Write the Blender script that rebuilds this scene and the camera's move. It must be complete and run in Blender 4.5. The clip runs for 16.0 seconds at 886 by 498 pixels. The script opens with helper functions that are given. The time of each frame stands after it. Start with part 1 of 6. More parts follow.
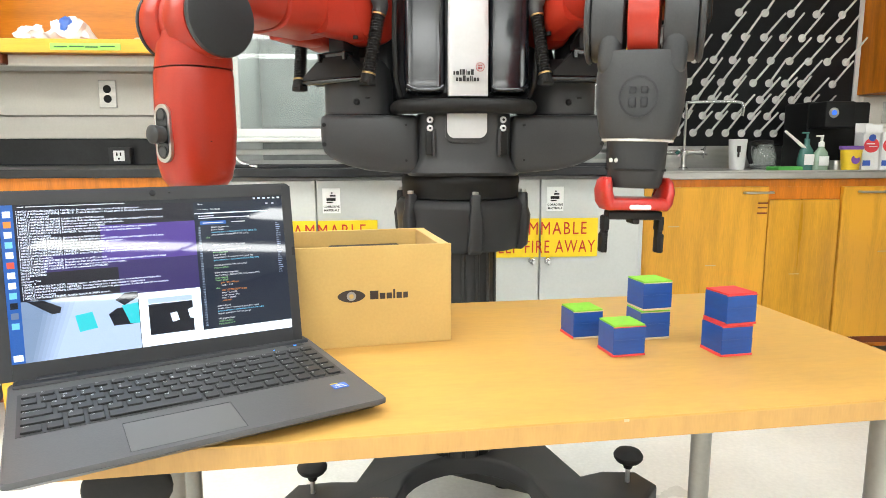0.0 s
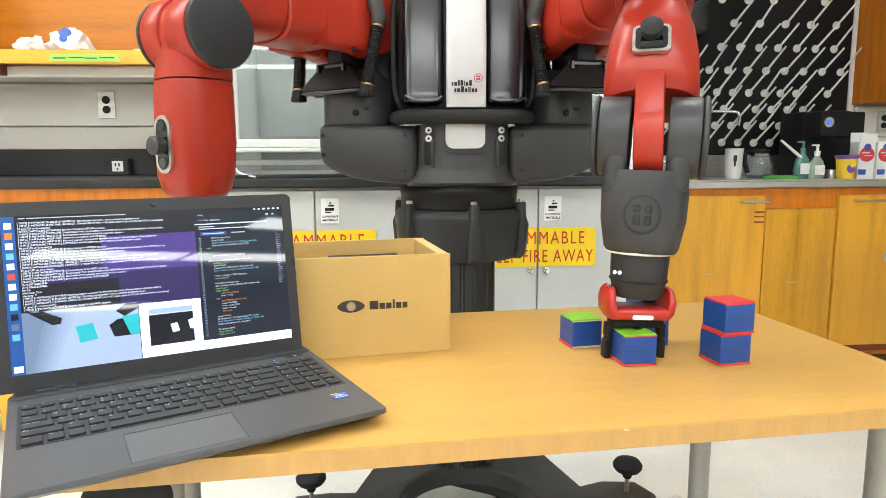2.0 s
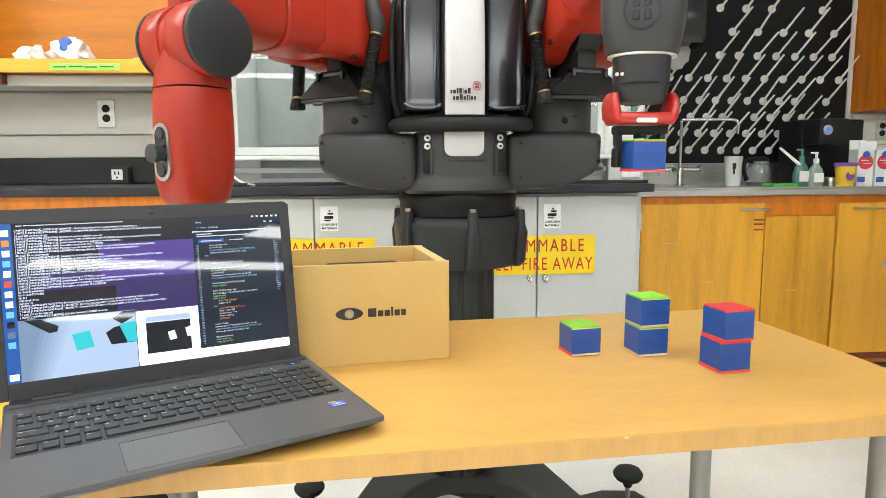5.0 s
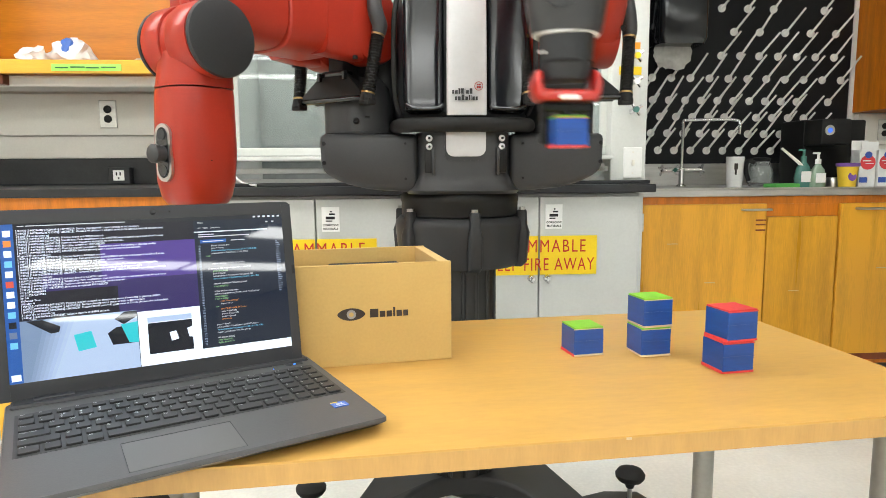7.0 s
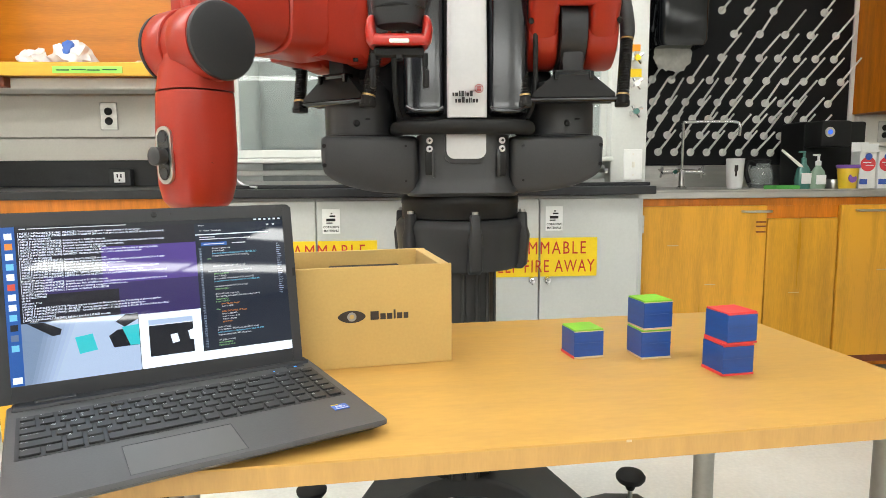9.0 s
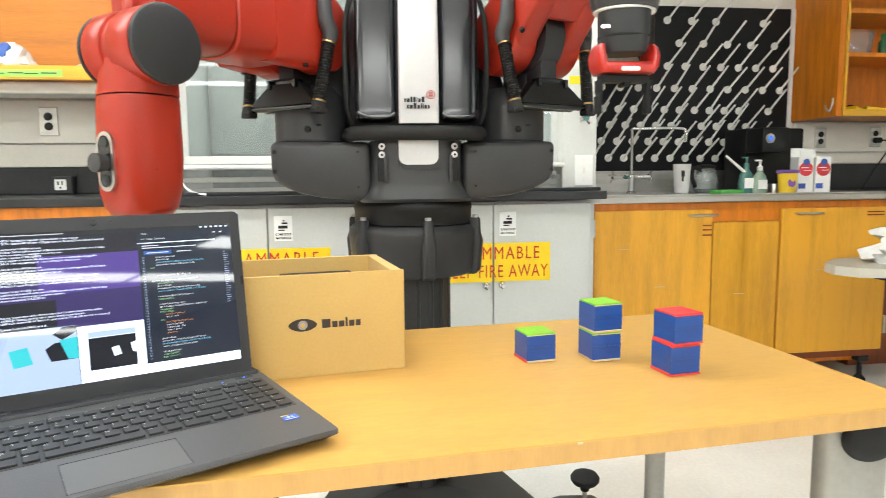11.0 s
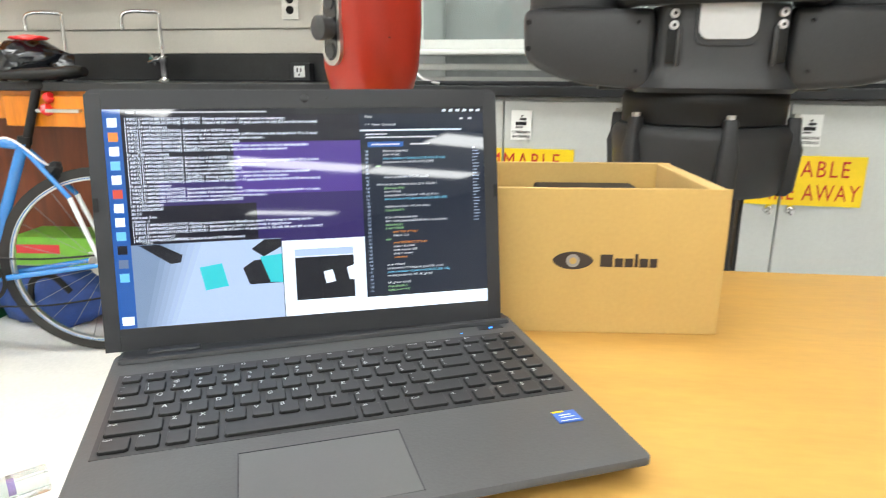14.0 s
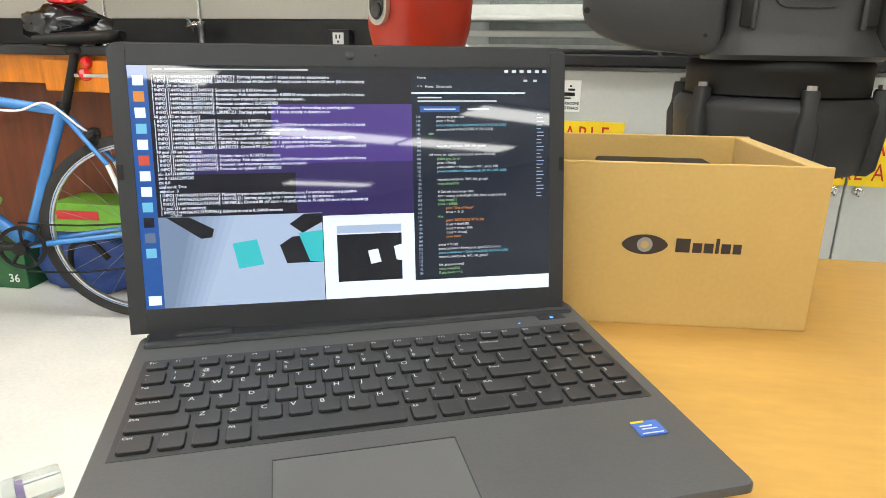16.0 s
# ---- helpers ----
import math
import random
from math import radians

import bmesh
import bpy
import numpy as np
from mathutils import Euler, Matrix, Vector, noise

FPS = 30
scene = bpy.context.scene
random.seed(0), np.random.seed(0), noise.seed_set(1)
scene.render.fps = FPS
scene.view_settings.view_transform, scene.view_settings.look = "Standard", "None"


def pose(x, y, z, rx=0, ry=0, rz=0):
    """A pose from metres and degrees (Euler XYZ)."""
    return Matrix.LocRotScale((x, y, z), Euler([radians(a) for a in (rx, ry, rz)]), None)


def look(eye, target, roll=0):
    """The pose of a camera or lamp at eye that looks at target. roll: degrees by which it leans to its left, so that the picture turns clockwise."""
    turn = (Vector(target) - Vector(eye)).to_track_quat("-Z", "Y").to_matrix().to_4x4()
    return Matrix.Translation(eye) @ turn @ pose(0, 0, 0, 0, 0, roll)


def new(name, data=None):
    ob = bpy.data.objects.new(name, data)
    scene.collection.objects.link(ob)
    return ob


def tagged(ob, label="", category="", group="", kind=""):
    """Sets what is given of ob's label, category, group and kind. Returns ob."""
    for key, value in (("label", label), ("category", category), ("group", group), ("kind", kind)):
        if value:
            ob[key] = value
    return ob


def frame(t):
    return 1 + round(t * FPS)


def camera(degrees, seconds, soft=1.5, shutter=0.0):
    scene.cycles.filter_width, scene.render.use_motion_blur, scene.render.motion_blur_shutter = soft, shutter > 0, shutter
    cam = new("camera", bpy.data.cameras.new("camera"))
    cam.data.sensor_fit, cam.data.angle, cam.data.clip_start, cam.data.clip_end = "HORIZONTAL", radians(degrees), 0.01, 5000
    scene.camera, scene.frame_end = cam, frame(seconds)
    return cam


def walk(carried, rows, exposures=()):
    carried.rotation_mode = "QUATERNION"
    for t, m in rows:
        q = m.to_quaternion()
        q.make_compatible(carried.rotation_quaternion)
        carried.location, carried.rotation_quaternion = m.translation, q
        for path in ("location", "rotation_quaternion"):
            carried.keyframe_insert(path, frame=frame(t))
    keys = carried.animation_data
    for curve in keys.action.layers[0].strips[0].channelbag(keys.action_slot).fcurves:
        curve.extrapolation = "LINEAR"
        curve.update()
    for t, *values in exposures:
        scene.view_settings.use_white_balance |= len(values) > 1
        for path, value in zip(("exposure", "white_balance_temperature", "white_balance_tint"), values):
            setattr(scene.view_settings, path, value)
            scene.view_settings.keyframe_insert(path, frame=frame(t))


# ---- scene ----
cam = camera(68.7, 16.0, 0.55, 0.5)
PATH = [
    (0, (0.409, 0.022, 1.047), (0.548, 1.994, 0.744), -0.2),
    (0.5, (0.406, 0.018, 1.049), (0.549, 1.991, 0.749), -0.2),
    (1, (0.409, 0.022, 1.047), (0.554, 1.994, 0.752), -0.2),
    (1.5, (0.409, 0.021, 1.047), (0.554, 1.995, 0.76), -0.3),
    (2, (0.406, 0.018, 1.049), (0.553, 1.994, 0.774), -0.3),
    (2.5, (0.41, 0.02, 1.047), (0.555, 1.997, 0.782), -0.3),
    (3, (0.408, 0.02, 1.047), (0.556, 1.998, 0.79), -0.3),
    (3.5, (0.409, 0.021, 1.045), (0.559, 2.0, 0.795), -0.3),
    (4, (0.409, 0.02, 1.046), (0.559, 1.998, 0.794), -0.3),
    (6.5, (0.407, 0.021, 1.047), (0.55, 2.001, 0.803), -0.5),
    (7, (0.407, 0.022, 1.046), (0.551, 2.001, 0.799), -0.4),
    (7.5, (0.408, 0.022, 1.045), (0.549, 2.002, 0.799), -0.4),
    (8, (0.407, 0.021, 1.047), (0.548, 2.001, 0.803), -0.4),
    (10.5, (0.408, 0.02, 1.048), (0.576, 1.999, 0.808), -0.7),
    (11, (0.414, 0.023, 1.047), (0.691, 1.991, 0.822), -0.6),
    (11.5, (0.418, 0.027, 1.047), (0.749, 1.986, 0.815), -0.4),
    (12, (0.419, 0.03, 1.045), (0.764, 1.985, 0.804), -0.0),
    (12.5, (0.407, 0.047, 1.045), (0.627, 2.021, 0.816), 0.6),
    (13, (0.383, 0.134, 1.037), (0.301, 2.121, 0.829), 0.7),
    (13.5, (0.35, 0.257, 1.022), (0.115, 2.212, 0.672), 0.1),
    (14, (0.327, 0.336, 1.011), (-0.042, 2.233, 0.496), 0.3),
    (14.5, (0.304, 0.384, 1.002), (-0.139, 2.25, 0.434), 0.0),
    (15, (0.296, 0.395, 0.997), (-0.164, 2.249, 0.403), 0.5),
    (15.5, (0.293, 0.397, 0.998), (-0.173, 2.248, 0.4), 0.8),
    (16, (0.293, 0.396, 0.998), (-0.169, 2.249, 0.404), 0.8),
]
walk(cam, [(t, look(eye, target, roll)) for t, eye, target, roll in PATH], [(t, ev, k, 7) for t, ev, k in ((0, -0.04, 6250), (1.5, -0.18, 6250), (4, -0.24, 6250), (8, -0.33, 6350), (10.4, -0.38, 6400), (11, -0.08, 6300), (12, 0.06, 6250), (13, -0.1, 6200), (14, -0.2, 6250), (14.5, -0.36, 6250), (16, -0.5, 6500))])


# ---- light ----
world = bpy.data.worlds.new("world")
scene.world = world
world.use_nodes = True
world.node_tree.nodes["Background"].inputs[0].default_value = (0.9, 0.95, 1.0, 1)
world.node_tree.nodes["Background"].inputs[1].default_value = 0.05
scene.view_settings.exposure = 0.0
LAMP = 15.6


# ---- materials ----
def mat(name, color, rough=0.5, metal=0.0, vary=0.12, scale=9.0, fine=120.0, bump=0.05, coat=0.0, stretch=(1, 1, 1), dark=None, emit=0.0, island=False, spec=0.5):
    """Principled surface with stains at a large scale, grain at a small one and fine relief."""
    m = bpy.data.materials.new(name)
    m.use_nodes = True
    nt = m.node_tree
    b = nt.nodes["Principled BSDF"]
    tc = nt.nodes.new("ShaderNodeTexCoord")
    mp = nt.nodes.new("ShaderNodeMapping")
    mp.inputs["Scale"].default_value = stretch
    nt.links.new(tc.outputs["Object"], mp.inputs["Vector"])
    big = nt.nodes.new("ShaderNodeTexNoise")
    big.inputs["Scale"].default_value, big.inputs["Detail"].default_value = scale, 5
    small = nt.nodes.new("ShaderNodeTexNoise")
    small.inputs["Scale"].default_value, small.inputs["Detail"].default_value = fine, 3
    for n in (big, small):
        nt.links.new(mp.outputs[0], n.inputs["Vector"])
    add = nt.nodes.new("ShaderNodeMath")
    add.operation = "MULTIPLY_ADD"
    nt.links.new(small.outputs["Fac"], add.inputs[0])
    add.inputs[1].default_value = 0.45
    nt.links.new(big.outputs["Fac"], add.inputs[2])
    fac = add.outputs[0]
    if island:
        info = nt.nodes.new("ShaderNodeObjectInfo")
        more = nt.nodes.new("ShaderNodeMath")
        more.operation = "MULTIPLY_ADD"
        nt.links.new(info.outputs["Random"], more.inputs[0])
        more.inputs[1].default_value = 0.25
        nt.links.new(fac, more.inputs[2])
        fac = more.outputs[0]
    ramp = nt.nodes.new("ShaderNodeValToRGB")
    lo = dark or tuple(c * (1 - 1.6 * vary) for c in color)
    hi = tuple(min(1, c * (1 + vary)) for c in color)
    ramp.color_ramp.elements[0].position, ramp.color_ramp.elements[1].position = 0.42, 1.0
    ramp.color_ramp.elements[0].color, ramp.color_ramp.elements[1].color = (*lo, 1), (*hi, 1)
    nt.links.new(fac, ramp.inputs[0])
    nt.links.new(ramp.outputs[0], b.inputs["Base Color"])
    rr = nt.nodes.new("ShaderNodeMapRange")
    rr.inputs["To Min"].default_value, rr.inputs["To Max"].default_value = max(0.02, rough - 0.08), min(1, rough + 0.1)
    nt.links.new(big.outputs["Fac"], rr.inputs["Value"])
    nt.links.new(rr.outputs[0], b.inputs["Roughness"])
    b.inputs["Metallic"].default_value = metal
    b.inputs["Specular IOR Level"].default_value = spec
    b.inputs["Coat Weight"].default_value = coat
    b.inputs["Coat Roughness"].default_value = 0.08
    if bump:
        bp = nt.nodes.new("ShaderNodeBump")
        bp.inputs["Strength"].default_value, bp.inputs["Distance"].default_value = bump, 0.002
        nt.links.new(small.outputs["Fac"], bp.inputs["Height"])
        nt.links.new(bp.outputs[0], b.inputs["Normal"])
    if emit:
        b.inputs["Emission Color"].default_value = (*color, 1)
        b.inputs["Emission Strength"].default_value = emit
    return m


def glow(name, color, strength, rough=0.03):
    """A lit piece of a display, under its glossy front."""
    m = bpy.data.materials.new(name)
    m.use_nodes = True
    b = m.node_tree.nodes["Principled BSDF"]
    b.inputs["Base Color"].default_value = (0.01, 0.01, 0.012, 1)
    b.inputs["Specular IOR Level"].default_value = 0.75
    b.inputs["Roughness"].default_value = rough
    b.inputs["Emission Color"].default_value = (*color, 1)
    b.inputs["Emission Strength"].default_value = strength
    return m


def glass(name, tint=(0.9, 0.95, 0.93), rough=0.02, clear=0.85):
    m = bpy.data.materials.new(name)
    m.use_nodes = True
    b = m.node_tree.nodes["Principled BSDF"]
    b.inputs["Base Color"].default_value = (*tint, 1)
    b.inputs["Roughness"].default_value = rough
    b.inputs["Transmission Weight"].default_value = clear
    b.inputs["IOR"].default_value = 1.45
    return m


M = {}
M["floor"] = mat("vinyl_floor", (0.78, 0.77, 0.73), 0.3, vary=0.12, scale=2.0, fine=70, bump=0.03)
M["wall"] = mat("wall_paint", (0.77, 0.74, 0.67), 0.6, vary=0.05, scale=1.5)
M["white"] = mat("white_paint", (0.8, 0.8, 0.78), 0.5, vary=0.05)
M["ceiling"] = mat("ceiling_tile", (0.8, 0.8, 0.77), 0.9, vary=0.06, fine=60, bump=0.3)
M["wood"] = mat("beech_laminate", (0.55, 0.318, 0.082), 0.34, spec=0.3, vary=0.08, scale=5, fine=40, stretch=(1, 3.5, 3.5), bump=0.015)
M["woodedge"] = mat("table_edge_wood", (0.5, 0.285, 0.085), 0.38, vary=0.1, scale=7, fine=60, stretch=(6, 6, 1), bump=0.03)
M["orange"] = mat("orange_varnished_oak", (0.66, 0.2, 0.007), 0.35, vary=0.2, scale=5, fine=45, stretch=(6, 6, 0.6), bump=0.05)
M["door"] = mat("amber_varnished_birch", (0.69, 0.34, 0.026), 0.3, vary=0.2, scale=1.7, fine=30, stretch=(9, 9, 0.8), bump=0.05, island=True)
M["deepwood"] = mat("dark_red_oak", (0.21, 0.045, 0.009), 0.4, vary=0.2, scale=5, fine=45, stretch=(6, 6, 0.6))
M["yellowwood"] = mat("yellow_edge", (0.75, 0.4, 0.03), 0.4, vary=0.12, stretch=(0.5, 4, 4))
M["grey"] = mat("grey_enamel", (0.53, 0.54, 0.52), 0.35, vary=0.06, scale=3)
M["greylight"] = mat("pale_grey_enamel", (0.6, 0.61, 0.58), 0.4, vary=0.06, scale=3)
M["slate"] = mat("black_epoxy", (0.022, 0.023, 0.025), 0.35, vary=0.25, scale=6, spec=0.35)
M["peg"] = mat("black_pegboard", (0.008, 0.008, 0.009), 0.6, vary=0.2, scale=3, spec=0.25)
M["steel"] = mat("brushed_steel", (0.55, 0.54, 0.52), 0.32, 1.0, vary=0.12, stretch=(0.4, 6, 6))
M["chrome"] = mat("chrome", (0.75, 0.75, 0.76), 0.1, 1.0, vary=0.05, bump=0)
M["red"] = mat("robot_red_plastic", (0.36, 0.026, 0.012), 0.33, vary=0.08, scale=4, fine=260, bump=0.04, coat=0.1, spec=0.36)
M["amber"] = mat("amber_shelf_board", (0.55, 0.2, 0.006), 0.35, vary=0.15, scale=4, fine=40, stretch=(0.6, 6, 6), bump=0.04)
M["brass"] = mat("brass_ferrule", (0.45, 0.3, 0.13), 0.35, 1.0, vary=0.1)
M["redgloss"] = mat("bright_red_plastic", (0.42, 0.018, 0.012), 0.28, vary=0.06, coat=0.3)
M["char"] = mat("charcoal_plastic", (0.026, 0.027, 0.029), 0.44, vary=0.15, scale=4, fine=320, bump=0.08, spec=0.35)
M["charlite"] = mat("grey_charcoal_plastic", (0.043, 0.044, 0.046), 0.4, vary=0.15, scale=4, fine=320, bump=0.08, spec=0.4)
M["piano"] = mat("glossy_black", (0.007, 0.008, 0.011), 0.16, vary=0.2, coat=0.3, bump=0)
M["black"] = mat("matt_black", (0.009, 0.009, 0.009), 0.55, vary=0.2, spec=0.3)
M["rubber"] = mat("black_rubber", (0.016, 0.016, 0.016), 0.7, vary=0.2, fine=90, bump=0.2, spec=0.3)
M["column"] = mat("black_column", (0.01, 0.01, 0.01), 0.35, vary=0.2, scale=10, stretch=(9, 9, 0.3))
M["stripe"] = mat("silver_white_panel", (0.62, 0.62, 0.63), 0.3, 0.2, vary=0.04, coat=0.3)
M["lap"] = mat("laptop_grey_alloy", (0.078, 0.078, 0.08), 0.38, spec=0.4, vary=0.1, scale=8, fine=400, bump=0.06)
M["lapbez"] = mat("laptop_bezel", (0.018, 0.019, 0.023), 0.45, vary=0.1, fine=400, bump=0.05)
M["pad"] = mat("touchpad_grey", (0.1, 0.1, 0.1), 0.33, vary=0.05, fine=500, bump=0.01)
M["key"] = mat("key_black", (0.024, 0.024, 0.026), 0.45, vary=0.15, spec=0.5)
M["legend"] = mat("key_legend", (0.7, 0.72, 0.75), 0.5, vary=0.02, bump=0)
M["card"] = mat("kraft_board", (0.54, 0.36, 0.118), 0.7, vary=0.07, scale=5, fine=220, bump=0.08)
M["cardin"] = mat("kraft_board_inside", (0.54, 0.37, 0.14), 0.75, vary=0.08, fine=220)
M["ink"] = mat("brown_ink", (0.035, 0.025, 0.02), 0.6, vary=0.1)
M["inkgrey"] = mat("grey_ink", (0.3, 0.29, 0.28), 0.6, vary=0.1)
M["blue"] = mat("blue_tape", (0.014, 0.07, 0.31), 0.36, vary=0.14, scale=14, fine=90, stretch=(1, 1, 4), bump=0.12)
M["green"] = mat("green_tape", (0.22, 0.55, 0.03), 0.45, vary=0.1, scale=20, bump=0.1)
M["redtape"] = mat("red_tape", (0.72, 0.05, 0.05), 0.45, vary=0.1, scale=20, bump=0.1)
M["cream"] = mat("bare_wood_edge", (0.65, 0.5, 0.32), 0.7, vary=0.1)
M["sign"] = mat("yellow_sign", (0.85, 0.6, 0.005), 0.4, vary=0.06)
M["signred"] = mat("sign_red_letters", (0.5, 0.02, 0.01), 0.5, vary=0.05)
M["paper"] = mat("white_paper", (0.82, 0.82, 0.8), 0.7, vary=0.05)
M["orangelabel"] = mat("orange_label", (0.85, 0.3, 0.01), 0.5, vary=0.05)
M["lime"] = mat("green_label", (0.35, 0.75, 0.12), 0.5, vary=0.05)
M["pegwhite"] = mat("white_peg", (0.82, 0.81, 0.76), 0.4, vary=0.06)
M["glass"] = glass("clear_glass")
M["sash"] = glass("dusty_sash_glass", (0.72, 0.78, 0.76), 0.015, 0.9)
M["bagplastic"] = mat("crumpled_white_bag", (0.78, 0.78, 0.76), 0.5, vary=0.1, fine=60, bump=0.5)
M["bread"] = mat("pale_bread", (0.75, 0.62, 0.45), 0.8, vary=0.15)
M["bluefoil"] = mat("blue_print", (0.05, 0.14, 0.5), 0.4, vary=0.1)
M["bikeblue"] = mat("blue_bike_paint", (0.03, 0.2, 0.55), 0.2, vary=0.06, coat=0.6, bump=0)
M["bikewhite"] = mat("white_bike_paint", (0.75, 0.78, 0.8), 0.25, vary=0.05, coat=0.5, bump=0)
M["tyre"] = mat("bike_tyre", (0.025, 0.024, 0.023), 0.8, vary=0.2, fine=150, bump=0.2)
M["rim"] = mat("rim_alloy", (0.6, 0.6, 0.6), 0.3, 0.9, vary=0.1)
M["tail"] = mat("red_reflector", (0.7, 0.02, 0.02), 0.15, vary=0.1, coat=0.5)
M["sodagreen"] = mat("green_carton", (0.02, 0.11, 0.035), 0.45, vary=0.15)
M["sodalime"] = mat("lime_carton", (0.2, 0.5, 0.05), 0.45, vary=0.15)
M["bluebag"] = mat("blue_nylon", (0.02, 0.06, 0.25), 0.6, vary=0.2, fine=80, bump=0.3)
M["soap"] = mat("teal_soap", (0.07, 0.2, 0.17), 0.15, vary=0.1, coat=0.5)
M["soapg"] = mat("green_soap", (0.26, 0.36, 0.27), 0.15, vary=0.1, coat=0.5)
M["spong"] = mat("green_sponge", (0.1, 0.42, 0.08), 0.9, vary=0.15, fine=200, bump=0.4)
M["cupy"] = mat("yellow_tub", (0.8, 0.55, 0.03), 0.4, vary=0.05)
M["cupp"] = mat("purple_tub_lid", (0.2, 0.08, 0.4), 0.4, vary=0.05)
M["cartonred"] = mat("carton_red_print", (0.7, 0.04, 0.05), 0.45, vary=0.08)
M["cartonblue"] = mat("carton_blue_print", (0.04, 0.1, 0.45), 0.45, vary=0.08)
M["legmetal"] = mat("grey_leg_metal", (0.34, 0.33, 0.3), 0.38, 0.4, vary=0.1, scale=4)
M["purple"] = mat("purple_cable", (0.25, 0.12, 0.5), 0.45, vary=0.05)
M["lampglow"] = glow("fluorescent_tube", (1.0, 0.985, 0.95), LAMP, 0.4)
M["hoodin"] = mat("hood_liner", (0.26, 0.27, 0.26), 0.5, vary=0.25, scale=4, fine=30)
M["towel"] = mat("grey_paper_towel", (0.5, 0.49, 0.45), 0.85, vary=0.15, fine=60, bump=0.3)
M["spoke"] = mat("spoke_steel", (0.3, 0.3, 0.3), 0.35, 1.0, vary=0.1, bump=0)
M["desk"] = mat("desk_laminate", (0.47, 0.45, 0.38), 0.45, vary=0.05)


# ---- mesh helpers ----
def V(*a):
    return Vector(a)


def part(name, bm, material, parent=None, label="", smooth=None):
    """One mesh object from a bmesh; smooth: shade smooth below that many degrees."""
    bmesh.ops.recalc_face_normals(bm, faces=bm.faces)
    me = bpy.data.meshes.new(name)
    if smooth:
        for f in bm.faces:
            f.smooth = True
        for e in bm.edges:
            e.smooth = not (len(e.link_faces) == 2 and e.calc_face_angle(0) > radians(smooth))
    bm.to_mesh(me)
    bm.free()
    me.materials.append(M[material] if isinstance(material, str) else material)
    ob = new(name, me)
    if parent:
        ob.parent = parent
    if label:
        ob["label"] = label
    return ob


def thing(name, m, label, category, group="", kind=""):
    ob = new(name)
    ob.matrix_basis = m
    return tagged(ob, label, category, group, kind)


def bbox(bm, x0, x1, y0, y1, z0, z1, bevel=0.0, seg=2, m=None):
    """A box with rounded edges, added to bm."""
    r = bmesh.ops.create_cube(bm, size=1.0, matrix=Matrix.Translation(((x0 + x1) / 2, (y0 + y1) / 2, (z0 + z1) / 2)) @ Matrix.Diagonal((x1 - x0, y1 - y0, z1 - z0, 1)))
    vs = r["verts"]
    if bevel:
        es = list({e for v in vs for e in v.link_edges})
        out = bmesh.ops.bevel(bm, geom=es, offset=min(bevel, 0.49 * min(x1 - x0, y1 - y0, z1 - z0)), segments=seg, affect="EDGES", profile=0.5)
        vs = list({v for f in out["faces"] for v in f.verts} | {v for v in vs if v.is_valid})
    if m:
        bmesh.ops.transform(bm, matrix=m, verts=vs)
    return bm


def box(*a, **k):
    return bbox(bmesh.new(), *a, **k)


def lathe(bm, profile, n=32, m=None, flat=1.0):
    """Turns (radius, z) pairs about z; ends with a radius are closed. flat: squash along y."""
    rings = []
    for r, z in profile:
        rings.append([bm.verts.new((r * math.cos(2 * math.pi * i / n), flat * r * math.sin(2 * math.pi * i / n), z)) for i in range(n)])
    for a, b in zip(rings, rings[1:]):
        for i in range(n):
            bm.faces.new((a[i], a[(i + 1) % n], b[(i + 1) % n], b[i]))
    for ring, flip in ((rings[0], True), (rings[-1], False)):
        bm.faces.new(ring[::-1] if flip else ring)
    if m:
        bmesh.ops.transform(bm, matrix=m, verts=[v for r in rings for v in r])
    return bm


def cyl(bm, a, b, r0, r1=None, n=24, bevel=0.0):
    """A round bar from a to b, with a small bevel at both ends."""
    a, b = Vector(a), Vector(b)
    r1 = r0 if r1 is None else r1
    L = (b - a).length
    m = Matrix.Translation(a) @ (b - a).to_track_quat("Z", "Y").to_matrix().to_4x4()
    prof = [(r0, 0), (r1, L)] if not bevel else [(r0 - bevel, 0), (r0 - bevel * 0.3, bevel * 0.3), (r0, bevel), (r1, L - bevel), (r1 - bevel * 0.3, L - bevel * 0.3), (r1 - bevel, L)]
    return lathe(bm, prof, n, m)


